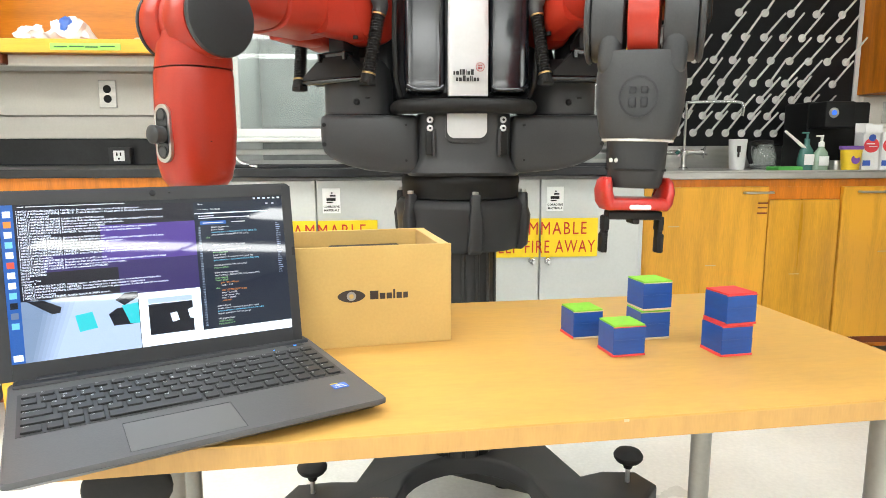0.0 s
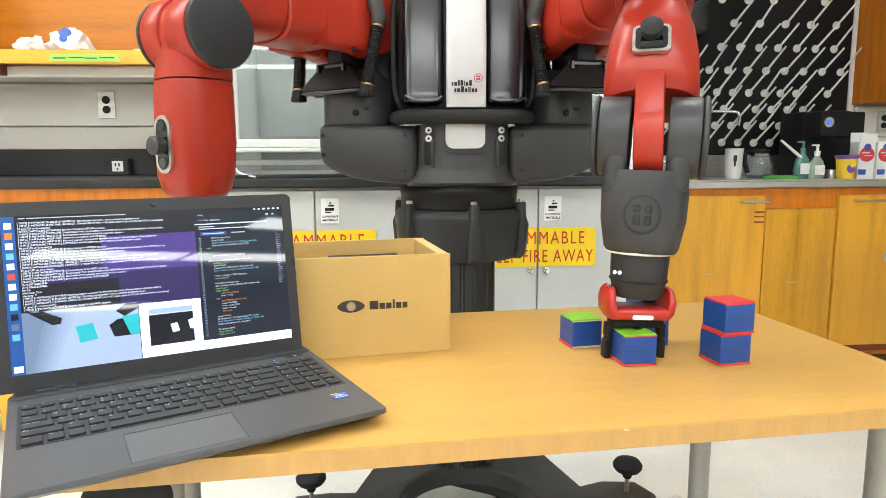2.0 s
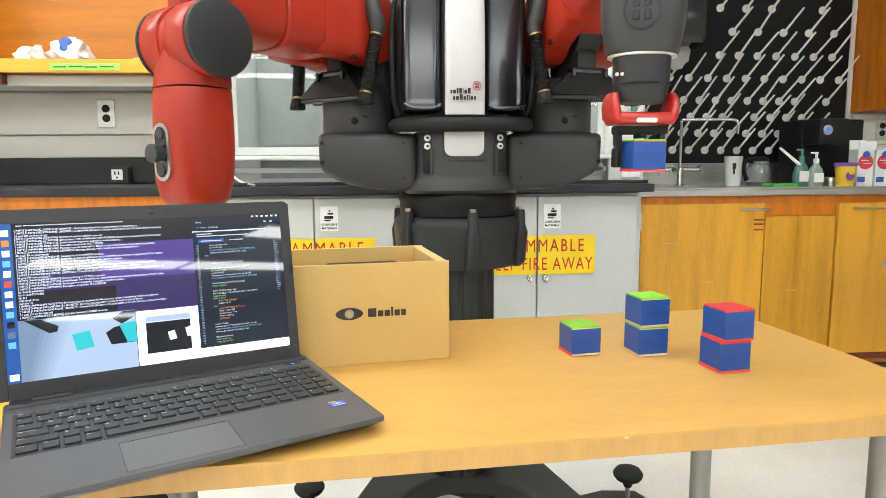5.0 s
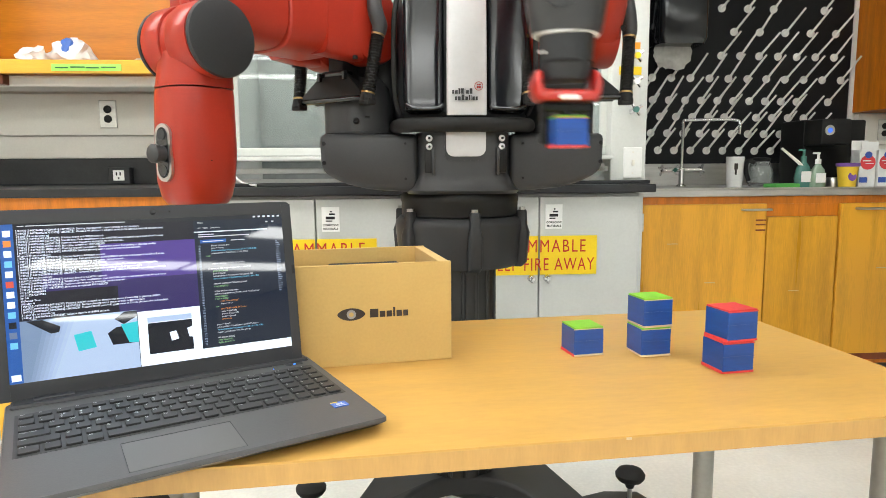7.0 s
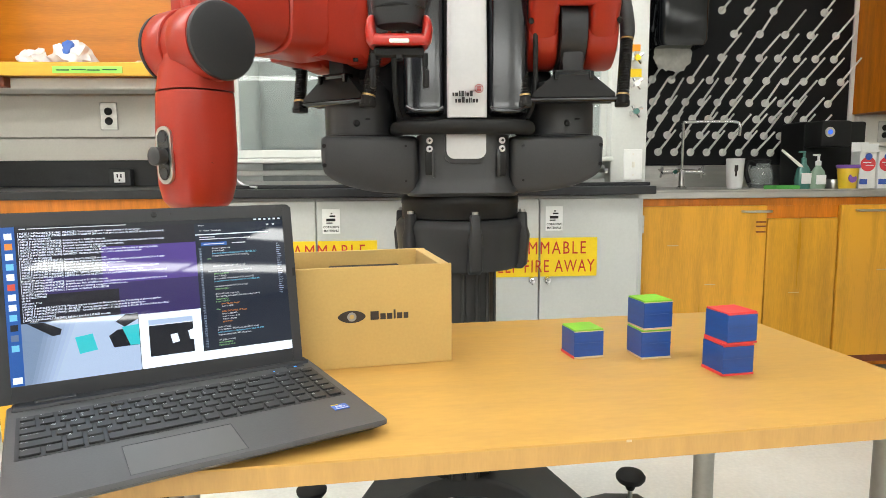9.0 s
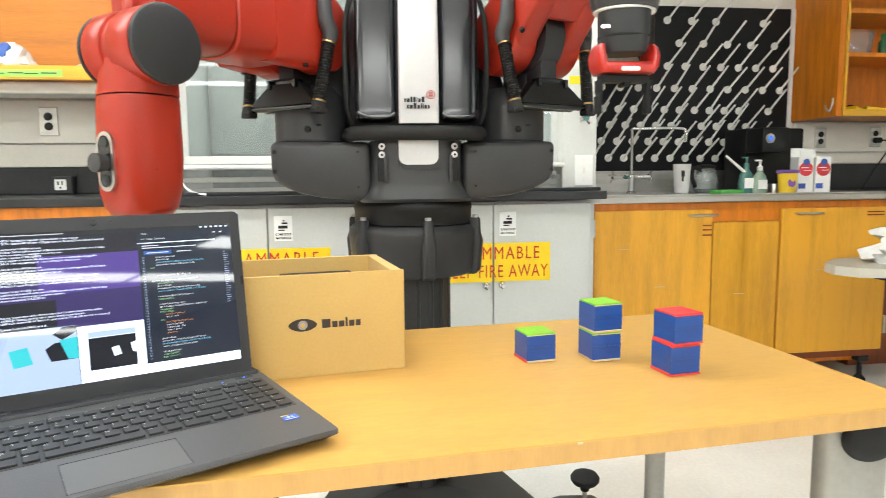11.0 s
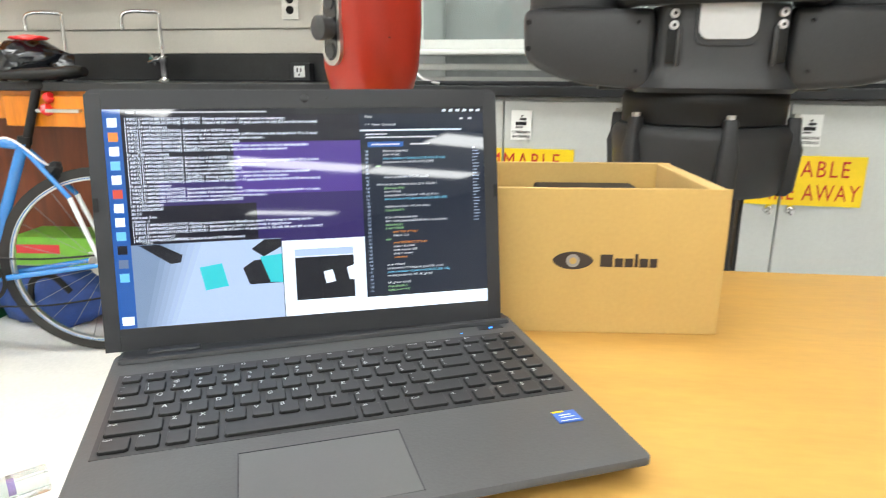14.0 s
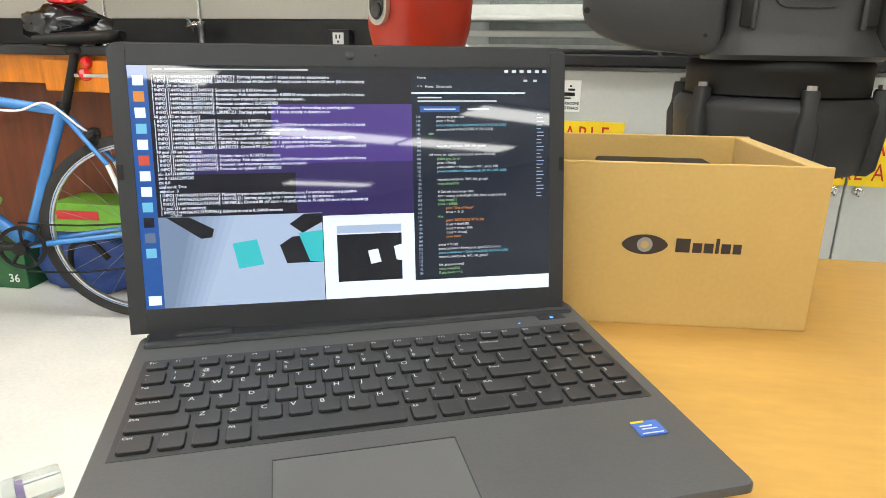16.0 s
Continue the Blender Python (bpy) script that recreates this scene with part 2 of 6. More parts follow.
def tube(bm, pts, r, n=10, rs=None):
    """A bent tube through the points (smoothed)."""
    P = [Vector(p) for p in pts]
    out = []
    for i in range(len(P) - 1):
        p0, p1, p2, p3 = P[max(i - 1, 0)], P[i], P[i + 1], P[min(i + 2, len(P) - 1)]
        for k in range(6):
            t = k / 6
            out.append((0.5 * ((2 * p1) + (p2 - p0) * t + (2 * p0 - 5 * p1 + 4 * p2 - p3) * t * t + (3 * p1 - p0 - 3 * p2 + p3) * t ** 3), i + t))
    out.append((P[-1], len(P) - 1))
    rings, up = [], V(0.13, 0.31, 0.94)
    for i, (p, s) in enumerate(out):
        d = (out[min(i + 1, len(out) - 1)][0] - out[max(i - 1, 0)][0]).normalized()
        x = d.cross(up).normalized()
        y = d.cross(x)
        rad = r if rs is None else rs[int(s)] + (rs[min(int(s) + 1, len(rs) - 1)] - rs[int(s)]) * (s - int(s))
        rings.append([bm.verts.new(p + rad * (math.cos(2 * math.pi * j / n) * x + math.sin(2 * math.pi * j / n) * y)) for j in range(n)])
    for a, b in zip(rings, rings[1:]):
        for i in range(n):
            bm.faces.new((a[i], a[(i + 1) % n], b[(i + 1) % n], b[i]))
    bm.faces.new(rings[0][::-1])
    bm.faces.new(rings[-1])
    return bm


def plate(bm, outline, z0, z1, m=None):
    """An outline in x, y, given thickness from z0 to z1."""
    lo = [bm.verts.new((x, y, z0)) for x, y in outline]
    hi = [bm.verts.new((x, y, z1)) for x, y in outline]
    n = len(lo)
    bm.faces.new(lo[::-1])
    bm.faces.new(hi)
    for i in range(n):
        bm.faces.new((lo[i], lo[(i + 1) % n], hi[(i + 1) % n], hi[i]))
    if m:
        bmesh.ops.transform(bm, matrix=m, verts=lo + hi)
    return bm


def loft(bm, sections, n=28, power=2.6, m=None):
    """Rounded sections (centre x, y, z, half width, half depth) along z, joined into one skin."""
    rings = []
    for cx, cy, cz, hw, hd in sections:
        ring = []
        for i in range(n):
            a = 2 * math.pi * i / n
            c, s = math.cos(a), math.sin(a)
            ring.append(bm.verts.new((cx + hw * math.copysign(abs(c) ** (2 / power), c), cy + hd * math.copysign(abs(s) ** (2 / power), s), cz)))
        rings.append(ring)
    for a, b in zip(rings, rings[1:]):
        for i in range(n):
            bm.faces.new((a[i], a[(i + 1) % n], b[(i + 1) % n], b[i]))
    bm.faces.new(rings[0][::-1])
    bm.faces.new(rings[-1])
    if m:
        bmesh.ops.transform(bm, matrix=m, verts=[v for r in rings for v in r])
    return bm


def lump(bm, center, size, seed, rough=0.25, sub=3):
    """A crumpled rounded heap."""
    r = bmesh.ops.create_icosphere(bm, subdivisions=sub, radius=1.0)
    for v in r["verts"]:
        k = 1 + rough * noise.noise(v.co * 2.1 + V(seed, 0, 0)) + 0.5 * rough * noise.noise(v.co * 6 + V(0, seed, 0))
        v.co = V(v.co.x * size[0] * k, v.co.y * size[1] * k, max(v.co.z, -0.75) * size[2] * k) + V(*center)
    return bm


def words(string, size, m, name, material, parent, label="", extrude=0.0, bold=0.0, align="LEFT", space=1.0):
    """Built-in font letters as a mesh, at the pose m."""
    cu = bpy.data.curves.new(name, "FONT")
    cu.body, cu.size, cu.extrude, cu.offset, cu.align_x, cu.resolution_u = string, size, extrude, bold, align, 2
    cu.space_character = space
    tmp = bpy.data.objects.new(name, cu)
    scene.collection.objects.link(tmp)
    bpy.context.view_layer.update()
    me = bpy.data.meshes.new_from_object(tmp.evaluated_get(bpy.context.evaluated_depsgraph_get()))
    bpy.data.objects.remove(tmp)
    me.transform(m)
    me.materials.clear()
    me.materials.append(M[material] if isinstance(material, str) else material)
    ob = new(name, me)
    ob.parent = parent
    if label:
        ob["label"] = label
    return ob


def joined(*bms):
    """Adds up bmeshes into the first."""
    for b in bms[1:]:
        me = bpy.data.meshes.new("tmp")
        b.to_mesh(me)
        b.free()
        bms[0].from_mesh(me)
        bpy.data.meshes.remove(me)
    return bms[0]


FRONT = pose(0, 0, 0, 90, 0, 0)  # lettering that faces -y


def wallpose(x, y, z):
    return pose(x, y, z, 90, 0, 0)


def setting(name, bm, material, label, category, smooth=None):
    return tagged(part(name, bm, material, None, "", smooth), label, category, "", "structure")


# ---- the room ----
X0, X1, Y0, YL, YR, CEIL = -3.4, 9.0, -16.0, 2.95, 3.5, 2.75
TOP = 0.74
setting("floor", box(X0, X1, Y0, YR + 0.6, -0.1, 0), "floor", "pale speckled vinyl floor of the laboratory", "floor")
setting("ceiling", box(X0, X1, Y0, YR + 0.6, CEIL, CEIL + 0.1), "ceiling", "white tiled laboratory ceiling", "ceiling")
setting("wall_north_left", box(X0, -0.28, YL, YL + 0.15, 0, CEIL), "wall", "cream painted wall above the bench", "wall")
setting("wall_north_right", box(1.36, X1, YR, YR + 0.15, 0, CEIL), "wall", "cream painted wall behind the sink", "wall")
setting("wall_west", box(X0 - 0.15, X0, Y0, YR + 0.6, 0, CEIL), "wall", "plain cream wall", "wall")
setting("wall_east", box(X1, X1 + 0.15, Y0, YR + 0.6, 0, CEIL), "wall", "plain cream wall", "wall")
setting("wall_south", box(X0, X1, Y0 - 0.15, Y0, 0, CEIL), "wall", "plain cream wall", "wall")


def ceiling_light(x, y):
    t = thing("ceiling_light", pose(x, y, CEIL), "white fluorescent strip light on the ceiling", "ceiling light", "strip lights")
    part("housing", box(-1.06, 1.06, -0.275, 0.275, -0.05, -0.004, 0.006), "white", t)
    part("diffuser", box(-1.03, 1.03, -0.25, 0.25, -0.062, -0.052, 0.004), "lampglow", t, "glowing white diffuser")


for y, xs in ((-7.1, (-1.6, 4.12, 6.3)), (-5.0, (-1.5, 0.68, 5.97)), (-2.8, (-2.2, 0.5, 2.9)), (-0.65, (-2.0, 0.6)), (1.5, (-1.9, 0.55)), (-12.2, (6.4,))):
    for x in xs:
        ceiling_light(x, y)


# ---- fume hood and its base cabinets ----
def knob_handle(parent, x, y, z):
    k = bmesh.new()
    cyl(k, (x, y, z), (x, y - 0.018, z), 0.014, 0.012, 16, 0.003)
    bbox(k, x - 0.005, x + 0.005, y - 0.028, y - 0.018, z - 0.014, z + 0.01, 0.003)
    part("handle", k, "chrome", parent, "small round chrome latch", 40)


def sticker(parent, x, y, z):
    part("sticker", box(x, x + 0.062, y - 0.003, y, z, z + 0.088), "paper", parent, "white hazard sticker")
    g = bmesh.new()
    bbox(g, x + 0.014, x + 0.046, y - 0.005, y - 0.003, z + 0.044, z + 0.054, 0.003)
    bbox(g, x + 0.026, x + 0.046, y - 0.005, y - 0.003, z + 0.059, z + 0.065, 0.002)
    bbox(g, x + 0.014, x + 0.036, y - 0.005, y - 0.003, z + 0.036, z + 0.04, 0.001)
    bbox(g, x + 0.03, x + 0.036, y - 0.005, y - 0.003, z + 0.069, z + 0.074, 0.001)
    part("pictogram", g, "black", parent)
    words("CORROSIVE", 0.0105, wallpose(x + 0.031, y - 0.004, z + 0.02), "lettering", "black", parent, align="CENTER", bold=0.0003)
    words("MATERIALS", 0.0105, wallpose(x + 0.031, y - 0.004, z + 0.007), "lettering", "black", parent, align="CENTER", bold=0.0003)


def hazard_sign(x, y):
    t = thing("hazard_sign", pose(x, y, 0.658), "yellow warning sign with red capitals across grey doors", "sign", "warning signs")
    part("panel", joined(box(-0.213, -0.004, -0.003, 0, 0, 0.142), box(0.004, 0.213, -0.003, 0, 0, 0.142)), "sign", t)
    words("FLAMMABLE", 0.066, wallpose(0.015, -0.004, 0.083) @ Matrix.Diagonal((0.76, 1, 1, 1)), "lettering", "signred", t, align="CENTER", space=1.22)
    words("KEEP FIRE AWAY", 0.066, wallpose(0.008, -0.004, 0.016) @ Matrix.Diagonal((0.7, 1, 1, 1)), "lettering", "signred", t, align="CENTER", space=1.15)


HY = 2.33  # front of the hood's base
for x0, x1, seam in ((-0.26, 0.52, 0.125), (0.52, 1.315, 0.925)):
    c = thing("base_cabinet", pose(0, 0, 0), "pale grey steel safety cabinet with two doors under the hood", "cabinet", "grey base cabinets")
    part("body", joined(box(x0, x1, HY + 0.02, 2.92, 0.1, 0.95), box(x0, x1, HY + 0.06, 2.9, 0, 0.1)), "grey", c)
    for d0, d1 in ((x0 + 0.006, seam - 0.002), (seam + 0.002, x1 - 0.02)):
        door = part("door", box(d0, d1, HY, HY + 0.022, 0.12, 0.942, 0.004), "grey", c)
    knob_handle(c, seam - 0.028, HY, 0.645)
    knob_handle(c, seam + 0.03, HY, 0.645)
    sticker(c, seam + 0.022, HY, 0.826)
    hazard_sign(seam, HY - 0.001)

setting("hood_counter", joined(box(-0.27, 1.345, HY - 0.03, 2.95, 0.955, 0.985, 0.004), box(-0.27, 1.345, HY + 0.03, HY + 0.055, 0.985, 0.998, 0.003)), "slate", "black epoxy counter in front of the hood", "counter")
hood = thing("fume_hood", pose(0, 0, 0), "grey fume hood with a lowered dusty glass sash", "fume hood")
HF = 2.43
part("right_post", box(1.215, 1.352, HF, 3.05, 0.985, 2.5, 0.004), "greylight", hood)
part("left_post", box(-0.29, -0.185, HF, 3.05, 0.985, 2.5, 0.004), "greylight", hood)
part("back_panel", box(-0.185, 1.215, 3.0, 3.04, 0.985, 2.5), "hoodin", hood, "stained grey hood liner")
part("roof", box(-0.185, 1.215, HF, 3.0, 2.45, 2.5), "hoodin", hood)
part("airfoil", joined(box(-0.185, 1.215, HF - 0.04, HF + 0.09, 1.075, 1.092, 0.006), box(-0.185, 1.215, HF + 0.02, HF + 0.05, 1.03, 1.05, 0.004), box(-0.185, 1.215, HF + 0.06, HF + 0.09, 0.986, 1.01)), "greylight", hood, "pale slotted airfoil sill")
sash = part("sash_frame", joined(box(-0.185, 1.215, HF + 0.05, HF + 0.08, 1.095, 1.125, 0.003), box(-0.185, -0.16, HF + 0.05, HF + 0.08, 1.125, 1.92), box(1.19, 1.215, HF + 0.05, HF + 0.08, 1.125, 1.92), box(-0.16, 1.19, HF + 0.05, HF + 0.08, 1.89, 1.92)), "greylight", hood)
pane = part("pane", box(-0.16, 1.19, HF + 0.062, HF + 0.068, 1.125, 1.89), "sash", hood, "dusty glass")
pane.visible_shadow = False
part("baffle", joined(box(-0.15, 1.18, 2.9, 2.92, 1.15, 1.5), box(-0.15, 1.18, 2.9, 2.92, 1.54, 2.2)), "hoodin", hood)
# added glowing box, out of view, to brighten the hood's inside
inlab = part("hood_lamp", box(0.1, 0.95, 2.6, 2.75, 2.42, 2.445, 0.005), "lampglow", hood, "added lamp, out of view, that brightens the hood inside")
part("label_strip", box(1.0, 1.2, HF + 0.02, HF + 0.024, 1.03, 1.06), "paper", hood, "white instruction label")
for k, (xx, zz) in enumerate(((0.35, 1.2), (0.62, 1.31), (0.98, 1.24))):
    part("paper_scrap", box(xx, xx + 0.04, HF + 0.056, HF + 0.06, zz, zz + 0.07, m=None), "hoodin", hood)
for z, m_ in ((1.447, "sign"), (1.356, "paper"), (1.255, "soap")):
    v = bmesh.new()
    cyl(v, (1.29, HF, z), (1.29, HF - 0.045, z), 0.008, n=12)
    for a in range(4):
        d = V(math.cos(a * math.pi / 2 + 0.6), 0, math.sin(a * math.pi / 2 + 0.6))
        cyl(v, V(1.29, HF - 0.045, z), V(1.29, HF - 0.05, z) + 0.026 * d, 0.006, 0.005, 8)
    vv = part("valve", v, "chrome", hood, "four-armed valve handle", 40)
    part("cap", cyl(bmesh.new(), (1.29, HF - 0.044, z), (1.29, HF - 0.058, z), 0.011, n=14), m_, vv)
part("orange_label", box(1.25, 1.318, HF - 0.002, HF, 1.478, 1.502), "orangelabel", hood)
part("yellow_label", box(1.24, 1.325, HF - 0.002, HF, 1.385, 1.415), "sign", hood)
sw = thing("switch_plate", pose(1.3, HF, 1.062), "white wall switch plate on the hood post", "switch")
part("plate", box(-0.036, 0.036, -0.006, 0, -0.058, 0.058, 0.004), "white", sw)
part("toggle", joined(box(-0.005, 0.005, -0.014, -0.006, -0.011, 0.011, 0.002), box(-0.003, 0.003, -0.008, -0.006, 0.036, 0.042), box(-0.003, 0.003, -0.008, -0.006, -0.042, -0.036)), "wall", sw)
cord = part("cord", tube(bmesh.new(), [(-0.17, HF - 0.01, 1.08), (-0.165, HF - 0.03, 1.03), (-0.13, HF - 0.06, 1.0), (-0.08, HF - 0.07, 0.99)], 0.004), "white", hood, "white loose cord", 60)

# ---- left bench, shelf, taps ----
bench = thing("lab_bench", pose(0, 0, 0), "orange oak laboratory bench with drawers and a knee space", "bench")
part("apron", box(X0, -0.27, HY, HY + 0.03, 0.86, 0.955), "orange", bench)
part("drawer_front", box(-1.62, -1.185, HY - 0.02, HY, 0.835, 0.94, 0.004), "orange", bench)
part("drawer_handle", joined(box(-1.47, -1.3, HY - 0.048, HY - 0.04, 0.885, 0.897, 0.003), box(-1.46, -1.448, HY - 0.04, HY - 0.02, 0.886, 0.896), box(-1.322, -1.31, HY - 0.04, HY - 0.02, 0.886, 0.896)), "steel", bench, "silver bar handle")
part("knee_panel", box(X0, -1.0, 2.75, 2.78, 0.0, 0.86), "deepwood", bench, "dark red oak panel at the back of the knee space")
part("drawer_body", box(-1.0, -0.27, HY + 0.022, 2.94, 0.08, 0.86), "orange", bench)
for x0 in (-0.995, -0.63):
    for z0, z1 in ((0.72, 0.905), (0.52, 0.71), (0.1, 0.51)):
        part("drawer_front", box(x0, x0 + 0.355, HY - 0.012, HY + 0.02, z0, z1, 0.004), "yellowwood", bench, "yellow drawer front")
setting("bench_counter", box(X0, -0.272, HY - 0.03, YL, 0.956, 0.986, 0.004), "slate", "black epoxy bench top", "counter")
setting("backsplash", box(X0, -0.292, YL - 0.03, YL - 0.001, 0.987, 1.098, 0.003), "slate", "black epoxy upstand behind the bench", "backsplash")
setting("trim_raceway", joined(box(X0, -0.293, YL - 0.035, YL, 1.195, 1.37, 0.004), box(X0, -0.293, YL - 0.02, YL, 1.1, 1.19)), "wall", "cream metal wiring channel along the wall", "trim")


def outlet(x, y, z, label="steel wall outlet with two black sockets"):
    t = thing("wall_outlet", pose(x, y, z), label, "outlet", "outlets")
    part("plate", box(-0.036, 0.036, -0.006, 0, -0.058, 0.058, 0.003), "steel", t)
    for s in (-1, 1):
        so = part("socket", cyl(bmesh.new(), (0, -0.005, 0.02 * s), (0, -0.01, 0.02 * s), 0.0165, n=20, bevel=0.002), "black", t)
    return t


outlet(-0.8, YL - 0.036, 1.283)
oc = thing("counter_outlet", pose(-0.755, YL - 0.06, 1.03), "black counter outlet with a white socket", "outlet")
part("plate", box(-0.05, 0.04, -0.01, 0.029, -0.042, 0.03, 0.004), "slate", oc)
part("socket", box(-0.028, 0.018, -0.014, -0.01, -0.026, 0.018, 0.002), "white", oc)
part("slots", joined(box(-0.015, -0.01, -0.016, -0.014, -0.005, 0.01), box(0.0, 0.005, -0.016, -0.014, -0.005, 0.01), box(-0.008, -0.002, -0.016, -0.014, -0.02, -0.012)), "black", oc)

shelf = thing("wall_shelf_unit", pose(0, 0, 0), "open orange oak wall shelf with a yellow front edge", "shelf")
part("bottom_board", box(X0, -0.34, 2.6, YL, 1.41, 1.44, 0.002), "orange", shelf)
part("front_edge", box(X0, -0.34, 2.575, 2.6, 1.404, 1.454, 0.003), "yellowwood", shelf)
part("back_board", box(X0, -0.34, YL - 0.02, YL - 0.001, 1.44, 2.4), "amber", shelf)
for x in (-1.28, -0.365):
    part("upright", box(x, x + 0.025, 2.58, YL - 0.02, 1.44, 2.4), "yellowwood", shelf)
part("top_board", box(X0, -0.34, 2.6, YL, 2.38, 2.4), "orange", shelf)
part("green_label", box(-0.85, -0.6, 2.572, 2.575, 1.413, 1.438), "lime", shelf)
part("green_label", box(-1.6, -1.45, 2.572, 2.575, 1.413, 1.438), "lime", shelf)
for i in range(4):
    part("label_line", box(-0.835 + 0.055 * i, -0.79 + 0.055 * i + 0.006 * (i % 2), 2.569, 2.572, 1.422 + 0.002 * (i % 2), 1.426 + 0.002 * (i % 2)), "sodagreen", shelf)
ul = thing("shelf_lamp", pose(0, 0, 0), "cream metal lamp housing under the wall shelf", "lamp")
part("housing", box(-1.9, -0.42, 2.66, 2.82, 1.365, 1.409, 0.01), "wall", ul)
part("bracket", box(-1.22, -1.05, 2.62, 2.7, 1.37, 1.408, 0.004), "deepwood", ul)
for (x, y, sz, sd, nm, mt, lb) in ((-0.98, 2.72, (0.06, 0.05, 0.045), 1, "bread_bag", "bagplastic", "clear bag of pale bagels on the shelf"), (-0.83, 2.7, (0.075, 0.06, 0.06), 5, "plastic_bag", "bagplastic", "crumpled white plastic bag with blue print"), (-0.55, 2.72, (0.06, 0.05, 0.025), 9, "paper_packet", "bread", "flat beige paper packet on the shelf")):
    b_ = part(nm, lump(bmesh.new(), (0, 0, sz[2] * 0.8), sz, sd, 0.5), mt, None, "", 60)
    b_.matrix_basis = pose(x, y, 1.441)
    tagged(b_, lb, "bag")
    if nm == "plastic_bag":
        part("print", lump(bmesh.new(), (-0.005, -0.012, 0.075), (0.03, 0.045, 0.035), 3, 0.4, 2), "bluefoil", b_, "blue printed patch")


def gooseneck(x, y, z0, flip=1, high=0.27, reach=0.14, name="lab_tap"):
    t = thing(name, pose(x, y, z0), "chrome gooseneck laboratory tap", "tap", "taps")
    b = bmesh.new()
    lathe(b, [(0.026, 0), (0.026, 0.008), (0.014, 0.014), (0.014, 0.07), (0.018, 0.075), (0.018, 0.095), (0.009, 0.1)], 20)
    part("base", b, "chrome", t, "", 40)
    part("spout", tube(bmesh.new(), [(0, 0, 0.09), (0, 0, high - 0.03), (0, 0, high - 0.005), (flip * 0.03, -0.01, high), (flip * (reach - 0.03), -0.03, high), (flip * reach, -0.04, high - 0.02), (flip * reach, -0.04, high - 0.07)], 0.0075), "chrome", t, "", 60)
    v = bmesh.new()
    for a in range(4):
        d = V(0.3 * math.cos(a * math.pi / 2 + 0.5), math.cos(a * math.pi / 2 + 0.5), math.sin(a * math.pi / 2 + 0.5))
        cyl(v, (-0.03, -0.02, 0.085), V(-0.035, -0.02, 0.085) + 0.024 * d, 0.006, 0.005, 8)
    cyl(v, (0, 0, 0.085), (-0.035, -0.02, 0.085), 0.008, n=10)
    part("valve", v, "chrome", t, "", 40)
    part("cap", cyl(bmesh.new(), (-0.033, -0.02, 0.085), (-0.045, -0.026, 0.085), 0.01, n=12), "soap", t, "green valve cap")
    return t


gooseneck(-1.33, 2.83, 0.986, -1)
gooseneck(-1.78, 2.83, 0.986, -1)

# ---- sink counter, pegboard, wall cabinet ----
SY = 2.85
sinkc = thing("sink_cabinet", pose(0, 0, 0), "amber birch sink cabinet with scratched varnished doors", "cabinet")
part("body", joined(box(1.36, 3.03, SY + 0.02, YR - 0.01, 0.16, 0.905), box(1.36, 3.0, SY + 0.05, SY + 0.08, 0.1, 0.16)), "orange", sinkc)
part("rail", box(1.36, 3.05, SY + 0.004, SY + 0.03, 0.875, 0.91), "orange", sinkc)
for x0, x1, z1 in ((1.505, 2.08, 0.878), (2.085, 2.42, 0.818), (2.43, 3.0, 0.876)):
    part("door", box(x0, x1, SY - 0.018, SY + 0.004, 0.17, z1, 0.004), "door", sinkc)
part("stile", box(2.085, 2.425, SY, SY + 0.018, 0.82, 0.876), "orange", sinkc)
for xc in (2.025, 2.565):
    part("handle", tube(bmesh.new(), [(xc - 0.062, SY - 0.018, 0.852), (xc - 0.058, SY - 0.045, 0.852), (xc, SY - 0.047, 0.852), (xc + 0.058, SY - 0.045, 0.852), (xc + 0.062, SY - 0.018, 0.852)], 0.0055), "steel", sinkc, "silver bar handle", 60)
for z in (0.8, 0.78, 0.755):
    part("writing_bar", box(2.03, 2.075, SY - 0.0205, SY - 0.018, z, z + 0.007), "deepwood", sinkc, "handwriting on the door")
for z in (0.85, 0.835):
    part("writing_bar", box(2.88, 2.97, SY - 0.0205, SY - 0.018, z, z + 0.006), "deepwood", sinkc)
for lx, lz in ((2.2, 0.475), (2.62, 0.575), (1.62, 0.7), (1.8, 0.52)):
    part("scratch", box(lx, lx + 0.05, SY - 0.0205, SY - 0.018, lz, lz + 0.003), "cream", sinkc, "pale scratch in the varnish")
for hx0, hx1, hz0, hz1 in ((1.493, 1.507, 0.76, 0.84), (1.493, 1.507, 0.22, 0.3), (2.998, 3.014, 0.74, 0.83), (2.998, 3.014, 0.25, 0.34)):
    part("hinge", box(hx0, hx1, SY - 0.03, SY - 0.01, hz0, hz1, 0.003), "steel", sinkc)
part("toe_board", box(1.4, 2.99, SY - 0.005, SY + 0.02, 0.135, 0.168, 0.003), "deepwood", sinkc)
part("foot", joined(cyl(bmesh.new(), (2.93, SY + 0.03, 0.0), (2.93, SY + 0.03, 0.14), 0.012, n=10), lathe(bmesh.new(), [(0.03, 0), (0.03, 0.01), (0.012, 0.03)], 14, pose(2.93, SY + 0.03, 0)), box(2.9, 2.96, SY, SY + 0.06, 0.1, 0.137, 0.01)), "black", sinkc, "black levelling foot")
part("foot", joined(cyl(bmesh.new(), (1.5, SY + 0.03, 0.0), (1.5, SY + 0.03, 0.14), 0.012, n=10), box(1.47, 1.53, SY, SY + 0.06, 0.1, 0.137, 0.01)), "black", sinkc, "black levelling foot")
